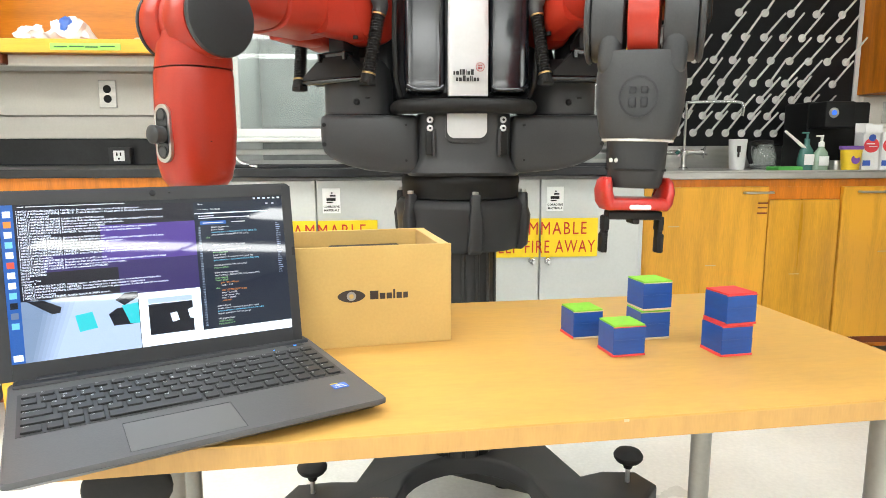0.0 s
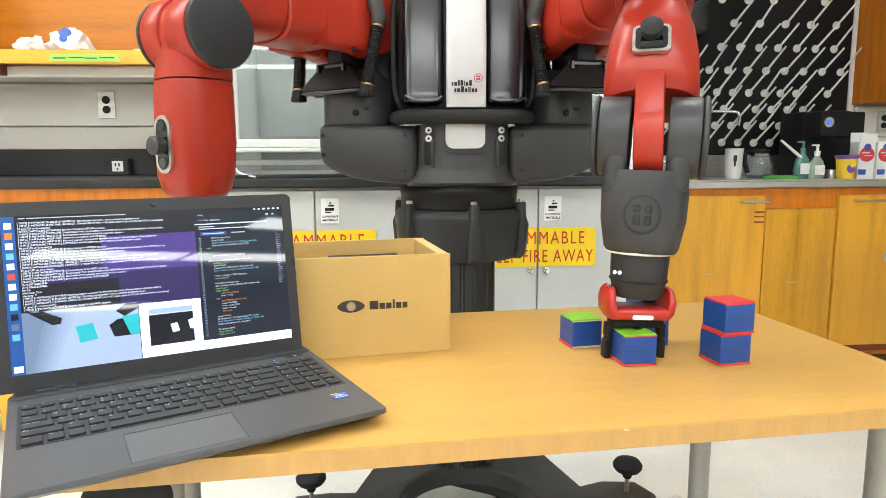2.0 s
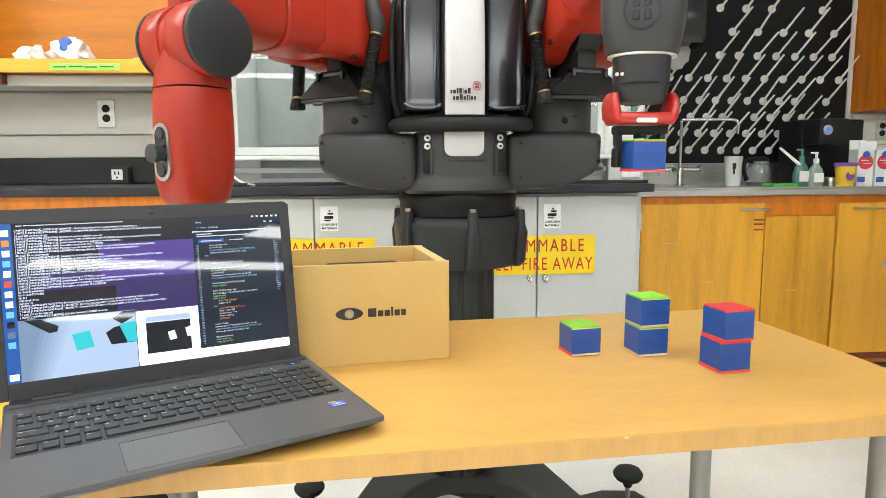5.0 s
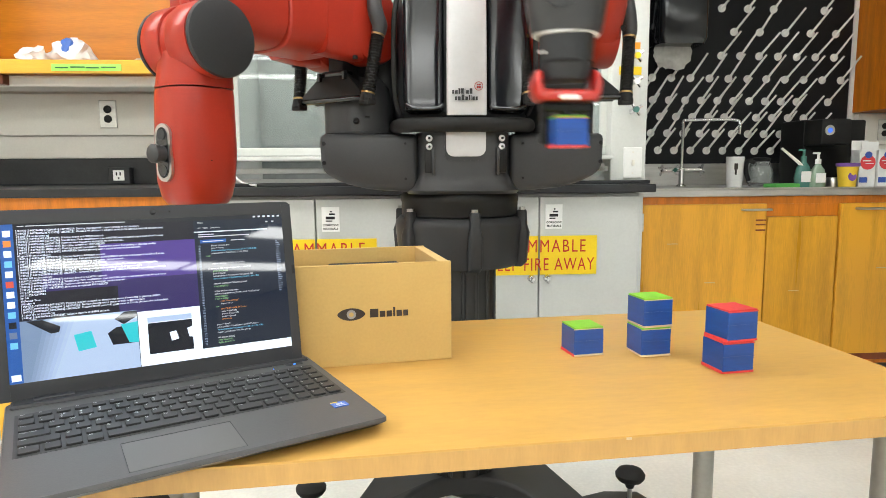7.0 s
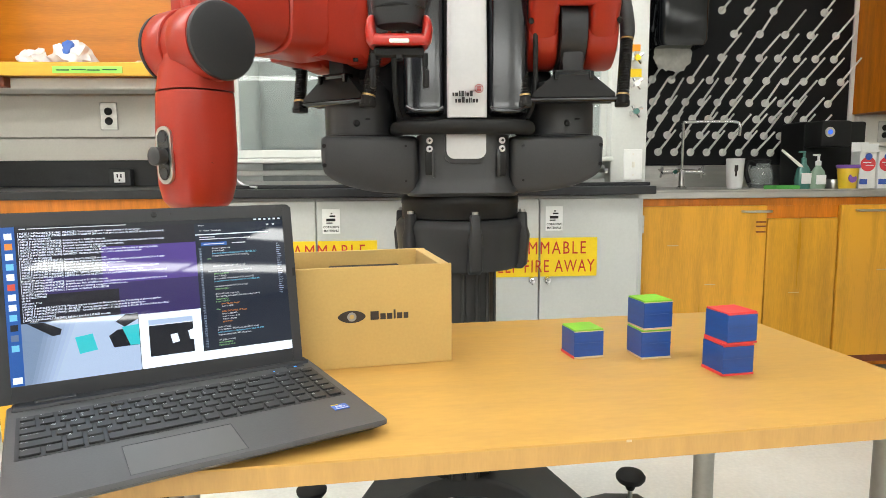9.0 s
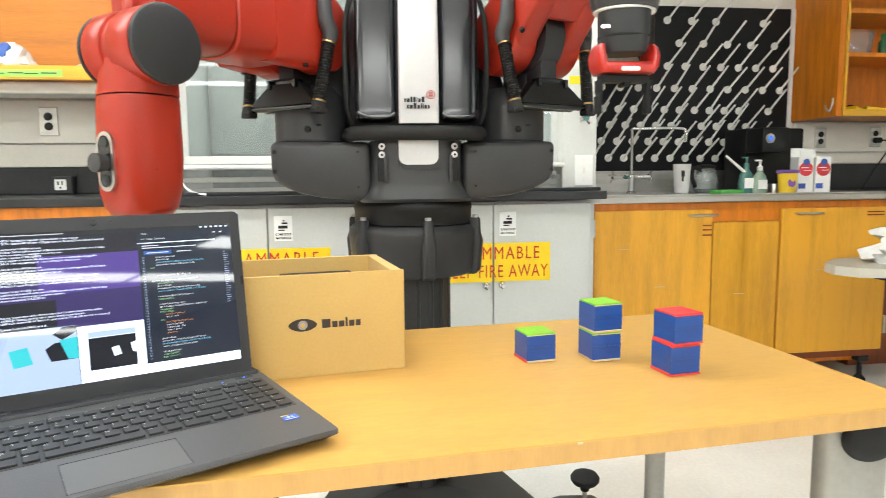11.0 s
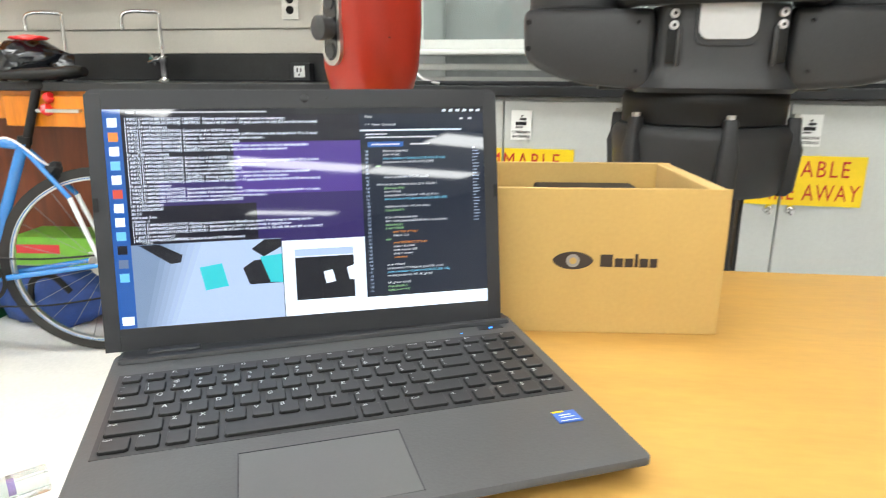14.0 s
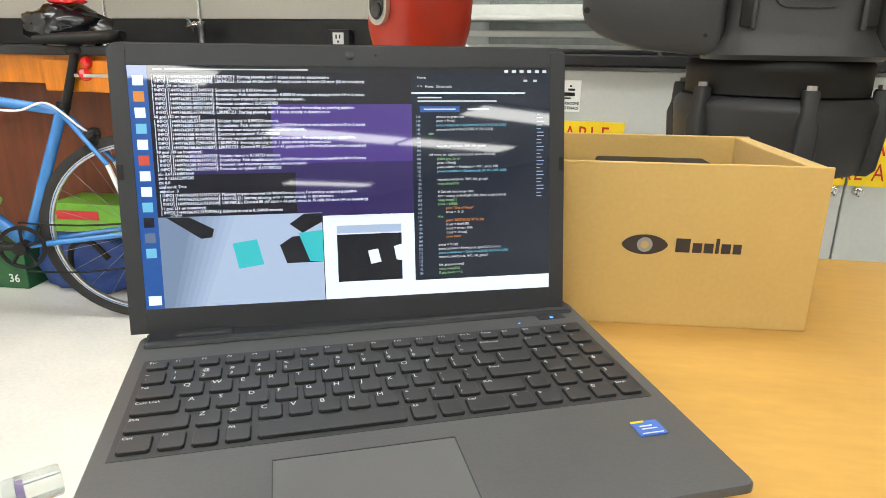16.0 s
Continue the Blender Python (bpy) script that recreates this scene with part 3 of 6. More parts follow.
part("foot", box(1.6, 2.9, 3.3, 3.4, 0.0, 0.159), "black", sinkc)
nextc = thing("end_cabinet", pose(0, 0, 0), "dark red oak cabinet beside the sink cabinet", "cabinet")
part("body", joined(box(3.06, 5.2, SY + 0.22, YR - 0.01, 0.08, 0.905), box(3.06, 5.2, SY + 0.26, YR - 0.01, 0, 0.08)), "deepwood", nextc)
setting("sink_counter", joined(box(1.36, 3.05, SY - 0.03, YR - 0.005, 0.912, 0.944, 0.005), box(1.36, 3.05, SY - 0.03, SY - 0.01, 0.944, 0.95)), "steel", "stainless steel sink counter", "counter")
setting("end_counter", box(3.055, 5.2, SY + 0.14, YR - 0.005, 0.912, 0.944, 0.005), "slate", "black epoxy counter end", "counter")
setting("sink_upstand", joined(box(1.36, 2.6, YR - 0.05, YR - 0.03, 0.945, 1.06), box(1.362, 1.38, SY + 0.2, YR - 0.05, 0.945, 1.14, 0.004)), "steel", "stainless steel upstand behind the sink", "backsplash")
setting("end_upstand", box(2.62, 5.2, YR - 0.03, YR - 0.002, 0.945, 1.09, 0.003), "slate", "black epoxy upstand", "backsplash")

rack = thing("drying_rack", pose(0, 0, 0), "black glassware drying board with rows of white pegs", "drying rack")
part("board", box(1.4, 2.89, YR - 0.025, YR - 0.003, 1.062, 1.955, 0.003), "peg", rack)
part("border", box(2.892, 2.915, YR - 0.03, YR - 0.003, 1.062, 1.955), "white", rack, "white border strip")
peg_me = None
rng = random.Random(4)
PEG_ROWS = ((1.128, 2.007, 0.0905, 2.57), (1.219, 2.055, 0.0905, 2.7), (1.307, 2.01, 0.0897, 2.66), (1.394, 2.057, 0.0893, 2.79), (1.511, 2.098, 0.1055, 2.85), (1.631, 2.157, 0.1055, 2.81), (1.755, 2.08, 0.1425, 2.82), (1.875, 2.15, 0.1425, 2.82))  # height, one peg, spacing, end
for z, x_one, pitch, x_end in PEG_ROWS:
    for c_ in range(-6, 9):
        x = x_one + c_ * pitch
        if x < 1.46 or x > x_end or rng.random() < 0.07:
            continue
        if peg_me is None:
            b = bmesh.new()
            lathe(b, [(0.021, 0.0), (0.021, 0.005), (0.011, 0.01)], 14, pose(0, 0, 0, 90, 0, 0))
            cyl(b, (0, -0.008, 0), (0.042, -0.1, 0.112), 0.0062, 0.005, 8)
            ob = part("peg", b, "pegwhite", rack, "", 40)
            peg_me = ob.data
        else:
            ob = new("peg", peg_me)
            ob.parent = rack
        ob.matrix_basis = pose(x, YR - 0.026, z - 0.012 * (x - 2.4), rng.uniform(-3, 3), rng.uniform(-4, 4), rng.uniform(-4, 4))

paper_disp = thing("towel_dispenser", pose(1.86, YR - 0.026, 1.66), "glossy black paper towel dispenser", "dispenser")
part("case", loft(bmesh.new(), [(0, -0.11, -0.0, 0.12, 0.1), (0, -0.11, 0.03, 0.135, 0.11), (0, -0.11, 0.3, 0.135, 0.11), (0, -0.1, 0.38, 0.12, 0.1)], 28, 5), "piano", paper_disp, "", 50)
pt_ = part("towel", lump(bmesh.new(), (-0.02, -0.1, -0.045), (0.085, 0.01, 0.075), 7, 0.6, 3), "towel", paper_disp, "torn grey paper towel hanging down", 60)

gt = gooseneck(1.84, 3.2, 0.944, 1, 0.33, 0.27, "sink_tap")
cross = bmesh.new()
cyl(cross, (-0.1, 0, 0.085), (0.1, 0, 0.085), 0.012, n=14)
for s in (-1, 1):
    for a in range(4):
        d = V(0, math.cos(a * math.pi / 2 + 0.4), math.sin(a * math.pi / 2 + 0.4))
        cyl(cross, (s * 0.1, 0, 0.085), V(s * 0.105, 0, 0.085) + 0.03 * d, 0.007, 0.006, 8)
part("cross_handle", cross, "chrome", gt, "", 40)
ring = thing("hose_loop", pose(1.6, YR - 0.05, 1.25), "white plastic hose loop hanging on the pegs", "hose")
part("loop", tube(bmesh.new(), [(-0.05, 0, -0.06), (-0.04, -0.05, 0.05), (0.03, -0.06, 0.09), (0.075, -0.05, 0.04), (0.085, -0.02, -0.08)], 0.012), "pegwhite", ring, "", 60)

cw = thing("wall_cabinet", pose(0, 0, 0), "open orange oak wall cabinet with two shelves", "cabinet")
WX, WF = 2.93, 3.14
part("side", box(WX, WX + 0.03, WF, YR - 0.002, 1.335, 2.45), "orange", cw)
part("bottom", box(WX + 0.03, 5.0, WF, YR - 0.002, 1.335, 1.365), "orange", cw)
part("face_frame", joined(box(WX + 0.032, WX + 0.045, WF - 0.012, WF, 1.335, 2.45), box(WX + 0.045, 5.0, WF - 0.012, WF - 0.002, 1.335, 1.368)), "yellowwood", cw)
for z in (1.64, 1.86, 2.1):
    part("shelf_board", box(WX + 0.03, 5.0, WF + 0.01, YR - 0.03, z, z + 0.022), "orange", cw)
part("back", box(WX + 0.03, 5.0, YR - 0.028, YR - 0.004, 1.366, 2.45), "orange", cw)
part("hook", tube(bmesh.new(), [(WX - 0.005, WF + 0.02, 1.43), (WX - 0.012, WF + 0.018, 1.385), (WX - 0.03, WF + 0.015, 1.36), (WX - 0.05, WF + 0.012, 1.375), (WX - 0.055, WF + 0.01, 1.39)], 0.005), "steel", cw, "steel coat hook", 60)
for x, y, z, sz, mt, lb, ct in ((3.14, 3.3, 1.663, (0.09, 0.07, 0.075), "glass", "clear plastic tub on the cabinet shelf", "tub"), (3.75, 3.3, 1.366, (0.13, 0.1, 0.1), "bagplastic", "clear bag with coloured packets", "bag"), (3.42, 3.3, 1.663, (0.13, 0.06, 0.02), "bagplastic", "flat white plastic wrap", "wrap"), (3.4, 3.3, 1.883, (0.1, 0.06, 0.02), "paper", "small white packet on the upper shelf", "packet")):
    o = part(ct, loft(bmesh.new(), [(0, 0, 0, sz[0] * 0.85, sz[1] * 0.85), (0, 0, sz[2] * 1.6, sz[0], sz[1]), (0, 0, sz[2] * 1.75, sz[0] * 0.95, sz[1] * 0.95)], 24, 4) if ct == "tub" else lump(bmesh.new(), (0, 0, sz[2] * 0.8), sz, x, 0.4), mt, None, "", 50)
    o.matrix_basis = pose(x, y, z)
    tagged(o, lb, ct)
bt = part("bottle", lathe(bmesh.new(), [(0.025, 0), (0.025, 0.07), (0.012, 0.09), (0.014, 0.092), (0.014, 0.115)], 18), "sodagreen", None, "", 40)
bt.matrix_basis = pose(3.27, 3.24, 1.663)
tagged(bt, "small dark green bottle with a cap", "bottle")
tools = thing("packet_pile", pose(3.05, 3.25, 1.366), "yellow and black packaged tools lying in the cabinet", "packets")
part("yellow_packet", joined(box(0.0, 0.16, -0.04, 0.02, 0.0, 0.02, m=pose(0.04, 0, 0.01, 0, 12, 20)), box(0, 0.14, 0, 0.05, 0, 0.02, m=pose(0.15, 0, 0.012, 5, 8, -15))), "sign", tools)
part("black_packet", joined(box(-0.01, 0.02, -0.03, 0.03, 0.0, 0.13, m=pose(0, 0.04, 0.0, 0, -18, 0)), box(0, 0.1, -0.03, 0, 0, 0.03, m=pose(0.05, 0.03, 0.012, 0, 25, 10))), "black", tools)
outlet(3.1, YR - 0.036, 1.24)
outlet(3.45, YR - 0.036, 1.245)
setting("trim_raceway_right", joined(box(2.95, X1, YR - 0.035, YR, 1.16, 1.325, 0.004), box(2.95, X1, YR - 0.02, YR, 1.095, 1.155)), "wall", "cream metal wiring channel", "trim")
plug = thing("power_cord", pose(3.45, YR - 0.05, 1.225), "black plug and cord in the wall outlet", "cord")
part("plug", box(-0.015, 0.015, -0.03, 0, -0.015, 0.015, 0.005), "black", plug)
part("cord", tube(bmesh.new(), [(0, -0.03, 0), (0.03, -0.05, -0.01), (0.03, -0.05, -0.06), (-0.03, -0.04, -0.16), (-0.1, -0.03, -0.28)], 0.004), "black", plug, "", 60)

CT = 0.945
maker = thing("coffee_maker", pose(2.585, 3.18, CT), "black coffee maker with a blue lit display", "coffee maker")
part("body", joined(box(-0.13, 0.2, 0.0, 0.2, 0, 0.33, 0.01), box(-0.13, 0.025, -0.14, 0.0, 0.2, 0.325, 0.012), box(-0.13, 0.025, -0.14, 0, 0, 0.03, 0.006)), "black", maker, "", 40)
part("display", cyl(bmesh.new(), (-0.09, -0.142, 0.27), (-0.09, -0.146, 0.27), 0.012, n=20), glow("blue_display", (0.05, 0.2, 1.0), 1.2), maker, "blue lit display")
part("ring", lathe(bmesh.new(), [(0.024, 0), (0.024, 0.004), (0.014, 0.004)], 24, pose(-0.09, -0.14, 0.27, 90, 0, 0)), "steel", maker)
for x, y, k in ((2.645, 3.0, 0), (2.728, 2.985, 1)):
    ca = thing("carton", pose(x, y, CT, 0, 0, -8), "white creamer carton with red and blue print", "carton", "cartons")
    part("box", box(-0.038, 0.038, -0.04, 0.04, 0, 0.175, 0.003), "paper", ca)
    if k == 0:
        part("flap", box(-0.038, 0.038, -0.05, -0.046, 0.17, 0.21), "paper", ca, "open flap")
        part("flap", box(-0.038, 0.038, 0.036, 0.04, 0.175, 0.22), "paper", ca, "open flap")
    else:
        part("flap", box(-0.038, 0.038, -0.01, 0.04, 0.175, 0.178), "paper", ca, "folded flap")
    part("red_print", lathe(bmesh.new(), [(0.034, 0), (0.034, 0.002)], 24, pose(0, -0.04, 0.115, 90, 0, 0)), "cartonred", ca)
    part("blue_print", lathe(bmesh.new(), [(0.016, 0), (0.016, 0.002)], 20, pose(0, -0.0425, 0.15, 90, 0, 0)), "cartonblue", ca)
    part("blue_panel", box(-0.034, 0.0, -0.0425, -0.04, 0.02, 0.045), "cartonblue", ca)
    part("print_bar", joined(box(-0.024, 0.012, -0.0445, -0.0425, 0.12, 0.125), box(-0.012, 0.024, -0.0445, -0.0425, 0.108, 0.111)), "paper", ca)
tub = thing("snack_tub", pose(2.52, 2.93, CT), "yellow printed paper tub with a purple rim", "tub")
part("wall", lathe(bmesh.new(), [(0.036, 0), (0.046, 0.1), (0.046, 0.104)], 28), "cupy", tub, "", 40)
part("rim", lathe(bmesh.new(), [(0.048, 0.096), (0.05, 0.1), (0.05, 0.112), (0.04, 0.113)], 28), "cupp", tub)
part("print", lathe(bmesh.new(), [(0.02, 0), (0.02, 0.003)], 20, pose(-0.005, -0.039, 0.05, 84, 0, 0)), "cupp", tub)
mug = thing("white_cup", pose(2.09, 3.15, CT), "tall white ceramic cup with a dark mark", "cup")
part("wall", lathe(bmesh.new(), [(0.034, 0), (0.037, 0.02), (0.043, 0.145), (0.044, 0.148), (0.041, 0.148), (0.036, 0.02), (0.0, 0.015)], 32), "white", mug, "", 40)
part("mark", joined(box(-0.02, -0.01, -0.041, -0.037, 0.06, 0.1, 0.002), box(-0.024, -0.006, -0.043, -0.038, 0.085, 0.115, 0.002)), "ink", mug)
pot = thing("coffee_pot", pose(2.25, 3.2, CT), "glass coffee pot with a black handle", "coffee pot")
part("glass", lathe(bmesh.new(), [(0.05, 0), (0.062, 0.02), (0.064, 0.06), (0.045, 0.115), (0.045, 0.125), (0.042, 0.125), (0.06, 0.06), (0.056, 0.02), (0.0, 0.006)], 32), "glass", pot, "", 50)
part("lid", lathe(bmesh.new(), [(0.047, 0.125), (0.047, 0.14), (0.02, 0.146)], 28), "black", pot)
part("handle", tube(bmesh.new(), [(-0.045, -0.02, 0.12), (-0.085, -0.03, 0.125), (-0.095, -0.035, 0.08), (-0.075, -0.03, 0.03)], 0.011), "black", pot, "", 60)
for x, y, mt, h, lb in ((2.334, 2.98, "soap", 0.125, "teal dish soap bottle with a white cap"), (2.393, 2.96, "soapg", 0.11, "pale green hand soap bottle with a pump")):
    so = thing("soap_bottle", pose(x, y, CT), lb, "soap bottle")
    part("bottle", loft(bmesh.new(), [(0, 0, 0, 0.036, 0.024), (0, 0, h * 0.35, 0.04, 0.026), (0, 0, h * 0.75, 0.03, 0.022), (0, 0, h * 0.95, 0.013, 0.012), (0, 0, h, 0.012, 0.012)], 24, 2.4), mt, so, "", 50)
    part("label", box(-0.024, 0.024, -0.029, -0.025, h * 0.2, h * 0.6, 0.002), "white", so)
    part("cap", joined(lathe(bmesh.new(), [(0.013, h), (0.013, h + 0.02), (0.006, h + 0.024), (0.006, h + 0.045)], 16), box(-0.028, 0.008, -0.005, 0.005, h + 0.045, h + 0.053, 0.003)), "paper" if mt == "soapg" else "soap", so)
    if mt == "soap":
        part("cap_stick", cyl(bmesh.new(), (-0.01, -0.01, h * 0.8), (-0.08, 0.05, h + 0.06), 0.008, 0.006, 10), "pegwhite", so)
sp = part("sponge", box(-0.08, 0.06, -0.04, 0.04, 0, 0.02, 0.006), "spong", None, "", 40)
sp.matrix_basis = pose(2.21, 2.93, CT, 0, 0, 12)
tagged(sp, "green scouring pad on the steel counter", "sponge")
st = part("small_jar", lathe(bmesh.new(), [(0.028, 0), (0.03, 0.01), (0.03, 0.04), (0.026, 0.045)], 20), "steel", None, "", 40)
st.matrix_basis = pose(2.5, 3.0, CT)
tagged(st, "small steel jar with a dark lid", "jar")
et = thing("side_tap", pose(3.72, 3.25, 0.944), "low chrome laboratory tap", "tap")
part("base", joined(lathe(bmesh.new(), [(0.025, 0), (0.025, 0.01), (0.013, 0.015), (0.013, 0.11)], 18), cyl(bmesh.new(), (-0.06, -0.02, 0.09), (0.05, 0, 0.09), 0.012, n=12), cyl(bmesh.new(), (-0.06, -0.03, 0.075), (-0.06, -0.01, 0.105), 0.02, n=12)), "chrome", et, "", 40)

# ---- white desk at the side ----
dk = thing("side_desk", pose(2.66, 2.2, -0.012), "pale laminate desk top on a black post", "desk")
part("top", plate(bmesh.new(), [(-0.44, 0.02), (-0.4, -0.06), (-0.3, -0.1), (1.2, -0.42), (1.2, 0.5), (-0.3, 0.2), (-0.42, 0.1)], 0.67, 0.705), "desk", dk)
part("post", box(-0.13, 0.02, -0.1, 0.05, 0.012, 0.668, 0.01), "black", dk)
part("keyboard_tray", box(-0.25, 0.3, -0.12, 0.1, 0.645, 0.668, 0.004), "black", dk)
bg = part("white_bag", lump(bmesh.new(), (0, 0, 0.065), (0.27, 0.18, 0.1), 12, 0.45, 4), "bagplastic", None, "", 60)
bg.matrix_basis = pose(2.68, 2.2, 0.694)
tagged(bg, "crumpled white plastic bag on the desk", "bag")
screen_stand = part("metal_frame", joined(box(0, 0.03, 0, 0.03, 0, 0.62), box(0.05, 0.065, 0, 0.03, 0, 0.62)), "greylight", None)
screen_stand.matrix_basis = pose(2.78, 2.47, 0.694)
tagged(screen_stand, "pale grey aluminium frame standing on the desk", "frame")


# ---- the table ----
TYAW = 4.8
tm = pose(1.165, 0.757, 0, 0, 0, TYAW)  # the right front corner; the top runs to -x and +y
table = thing("work_table", tm, "beech laminate table with a wooden edge on grey legs", "table")
TL, TD, TT = 1.14, 0.592, 0.026
part("tabletop", box(-TL, 0, 0, TD, TOP - 0.0025, TOP, 0.0002), "wood", table, "worn beech laminate")
part("edge_band", box(-TL, 0, 0.0, TD, TOP - TT, TOP - 0.0025, 0.0002), "woodedge", table, "wooden edge")
part("under_frame", box(-TL + 0.12, -0.12, 0.3, 0.34, TOP - TT - 0.05, TOP - TT - 0.001), "black", table)
for x in (-0.035, -TL + 0.055):
    part("leg", loft(bmesh.new(), [(x + 0.018, 0.1, 0.02, 0.055, 0.03), (x + 0.018, 0.1, TOP - TT - 0.012, 0.055, 0.03)], 32, 2.6), "legmetal", table, "wide grey oval column leg", 50)
    part("leg_bracket", box(x - 0.03, x + 0.045, 0.13, 0.5, TOP - TT - 0.035, TOP - TT - 0.002, 0.004), "black", table)
    part("foot", box(x - 0.035, x + 0.035, -0.02, TD + 0.02, 0, 0.03, 0.01), "black", table)
    part("leg", cyl(bmesh.new(), (x - 0.03, TD - 0.045, 0.03), (x - 0.03, TD - 0.045, TOP - TT - 0.002), 0.021, n=28), "legmetal", table, "round grey leg", 40)
    kn = bmesh.new()
    bmesh.ops.create_uvsphere(kn, u_segments=24, v_segments=14, radius=1.0, matrix=pose(x + 0.02, 0.066, TOP - TT - 0.046) @ Matrix.Diagonal((0.05, 0.018, 0.036, 1)))
    part("lever", kn, "rubber", table, "black oval folding lever", 60)
part("nick", box(-0.5, -0.494, -0.0012, 0.001, TOP - 0.004, TOP - 0.0015), "cream", table, "pale chip in the edge")

stool = thing("stool", pose(0.36, 0.97, 0), "round tan wooden stool under the table", "stool")
part("seat", lathe(bmesh.new(), [(0.12, 0.4), (0.14, 0.408), (0.14, 0.428), (0.13, 0.436)], 36), "cream", stool, "", 40)
for a in range(4):
    part("leg", cyl(bmesh.new(), (0.16 * math.cos(a * 1.571 + 0.8), 0.16 * math.sin(a * 1.571 + 0.8), 0), (0.1 * math.cos(a * 1.571 + 0.8), 0.1 * math.sin(a * 1.571 + 0.8), 0.403), 0.014, n=12), "legmetal", stool)
fc = part("floor_cable", tube(bmesh.new(), [(0.42, 2.0, 0.006), (0.2, 1.92, 0.006), (0.0, 1.72, 0.006), (-0.15, 1.6, 0.006), (-0.5, 1.2, 0.006), (-0.7, 0.9, 0.006)], 0.005), "greylight", None, "", 60)
tagged(fc, "thin grey cable lying on the floor", "cable")

# ---- laptop ----
LYAW = 28.0
lm = pose(0.108, 0.886, TOP, 0, 0, LYAW)  # middle of the hinge; x along the screen, -y to the front
laptop = thing("laptop", lm, "open dark grey laptop with a lit screen on the table", "laptop")
LW, LD = 0.189, 0.256
base = bmesh.new()
n_ = 10
outl = []
for cx, cy, a0 in ((LW - 0.007, -LD + 0.007, -90), (LW - 0.006, 0.006, 0), (-LW + 0.006, 0.006, 90), (-LW + 0.007, -LD + 0.007, 180)):
    rad = 0.007 if cy < -0.1 else 0.006
    for k in range(5):
        a = radians(a0 + 22.5 * k)
        outl.append((cx + rad * math.cos(a), cy + rad * math.sin(a)))
lo = [base.verts.new((x * 0.95, y * 0.93 - 0.004, 0.006)) for x, y in outl]
mid = [base.verts.new((x, y, 0.0145)) for x, y in outl]
hi0 = [base.verts.new((x, y, 0.0185 + 0.007 * (y + LD) / LD)) for x, y in outl]
hi = [base.verts.new((x * 0.993, y * 0.993 - 0.001, 0.02 + 0.007 * (y + LD) / LD)) for x, y in outl]
for a, b in ((lo, mid), (mid, hi0), (hi0, hi)):
    for i in range(len(a)):
        base.faces.new((a[i], a[(i + 1) % len(a)], b[(i + 1) % len(b)], b[i]))
base.faces.new(lo[::-1])
base.faces.new(hi)
part("base", base, "lap", laptop, "", 30)
part("rubber_foot", joined(*[cyl(bmesh.new(), (sx * 0.15, y, 0), (sx * 0.15, y, 0.007), 0.009, n=14) for sx in (-1, 1) for y in (-0.03, -0.22)]), "rubber", laptop)
deck = lambda y: 0.02 + 0.007 * (y + LD) / LD
tilt = pose(0, 0, 0, math.degrees(math.atan2(0.007, LD)), 0, 0)
keyboard = part("keyboard", box(-0.1785, 0.1785, -0.061, 0.0635, -0.003, 0.0003, m=pose(0, -0.0965, deck(-0.0965)) @ tilt), "key", laptop, "dark key bed")
key_cache = {}


def key(x0, x1, y0, y1):
    w, h = round(x1 - x0, 4), round(y1 - y0, 4)
    if (w, h) not in key_cache:
        b = bmesh.new()
        corners = [(sx * (w / 2 - cut * (k != n_)), sy * (h / 2 - cut * (k == n_))) for sx, sy, n_ in ((-1, -1, 0), (1, -1, 1), (1, 1, 0), (-1, 1, 1)) for k in (0, 1) for cut in (0.0016,)]
        n = len(corners)
        rings = [[b.verts.new((x * (1 - 2 * inset / w), y * (1 - 2 * inset / h), z)) for x, y in corners] for inset, z in ((0.0002, 0.0), (0.0003, 0.0009), (0.0007, 0.0022), (0.0012, 0.0025))]
        for lo_, hi_ in zip(rings, rings[1:]):
            for i in range(n):
                b.faces.new((lo_[i], lo_[(i + 1) % n], hi_[(i + 1) % n], hi_[i]))
        b.faces.new(rings[-1])
        ob = part("key", b, "key", keyboard)
        # black key sides: the shadow gaps between keys, put into the colour
        ob.data.materials.append(M["black"])
        for poly in ob.data.polygons[:2 * n]:
            poly.material_index = 1
        key_cache[(w, h)] = ob.data
    else:
        ob = new("key", key_cache[(w, h)])
        ob.parent = keyboard
    ob.matrix_basis = pose((x0 + x1) / 2, (y0 + y1) / 2, deck((y0 + y1) / 2) + 0.0001) @ tilt


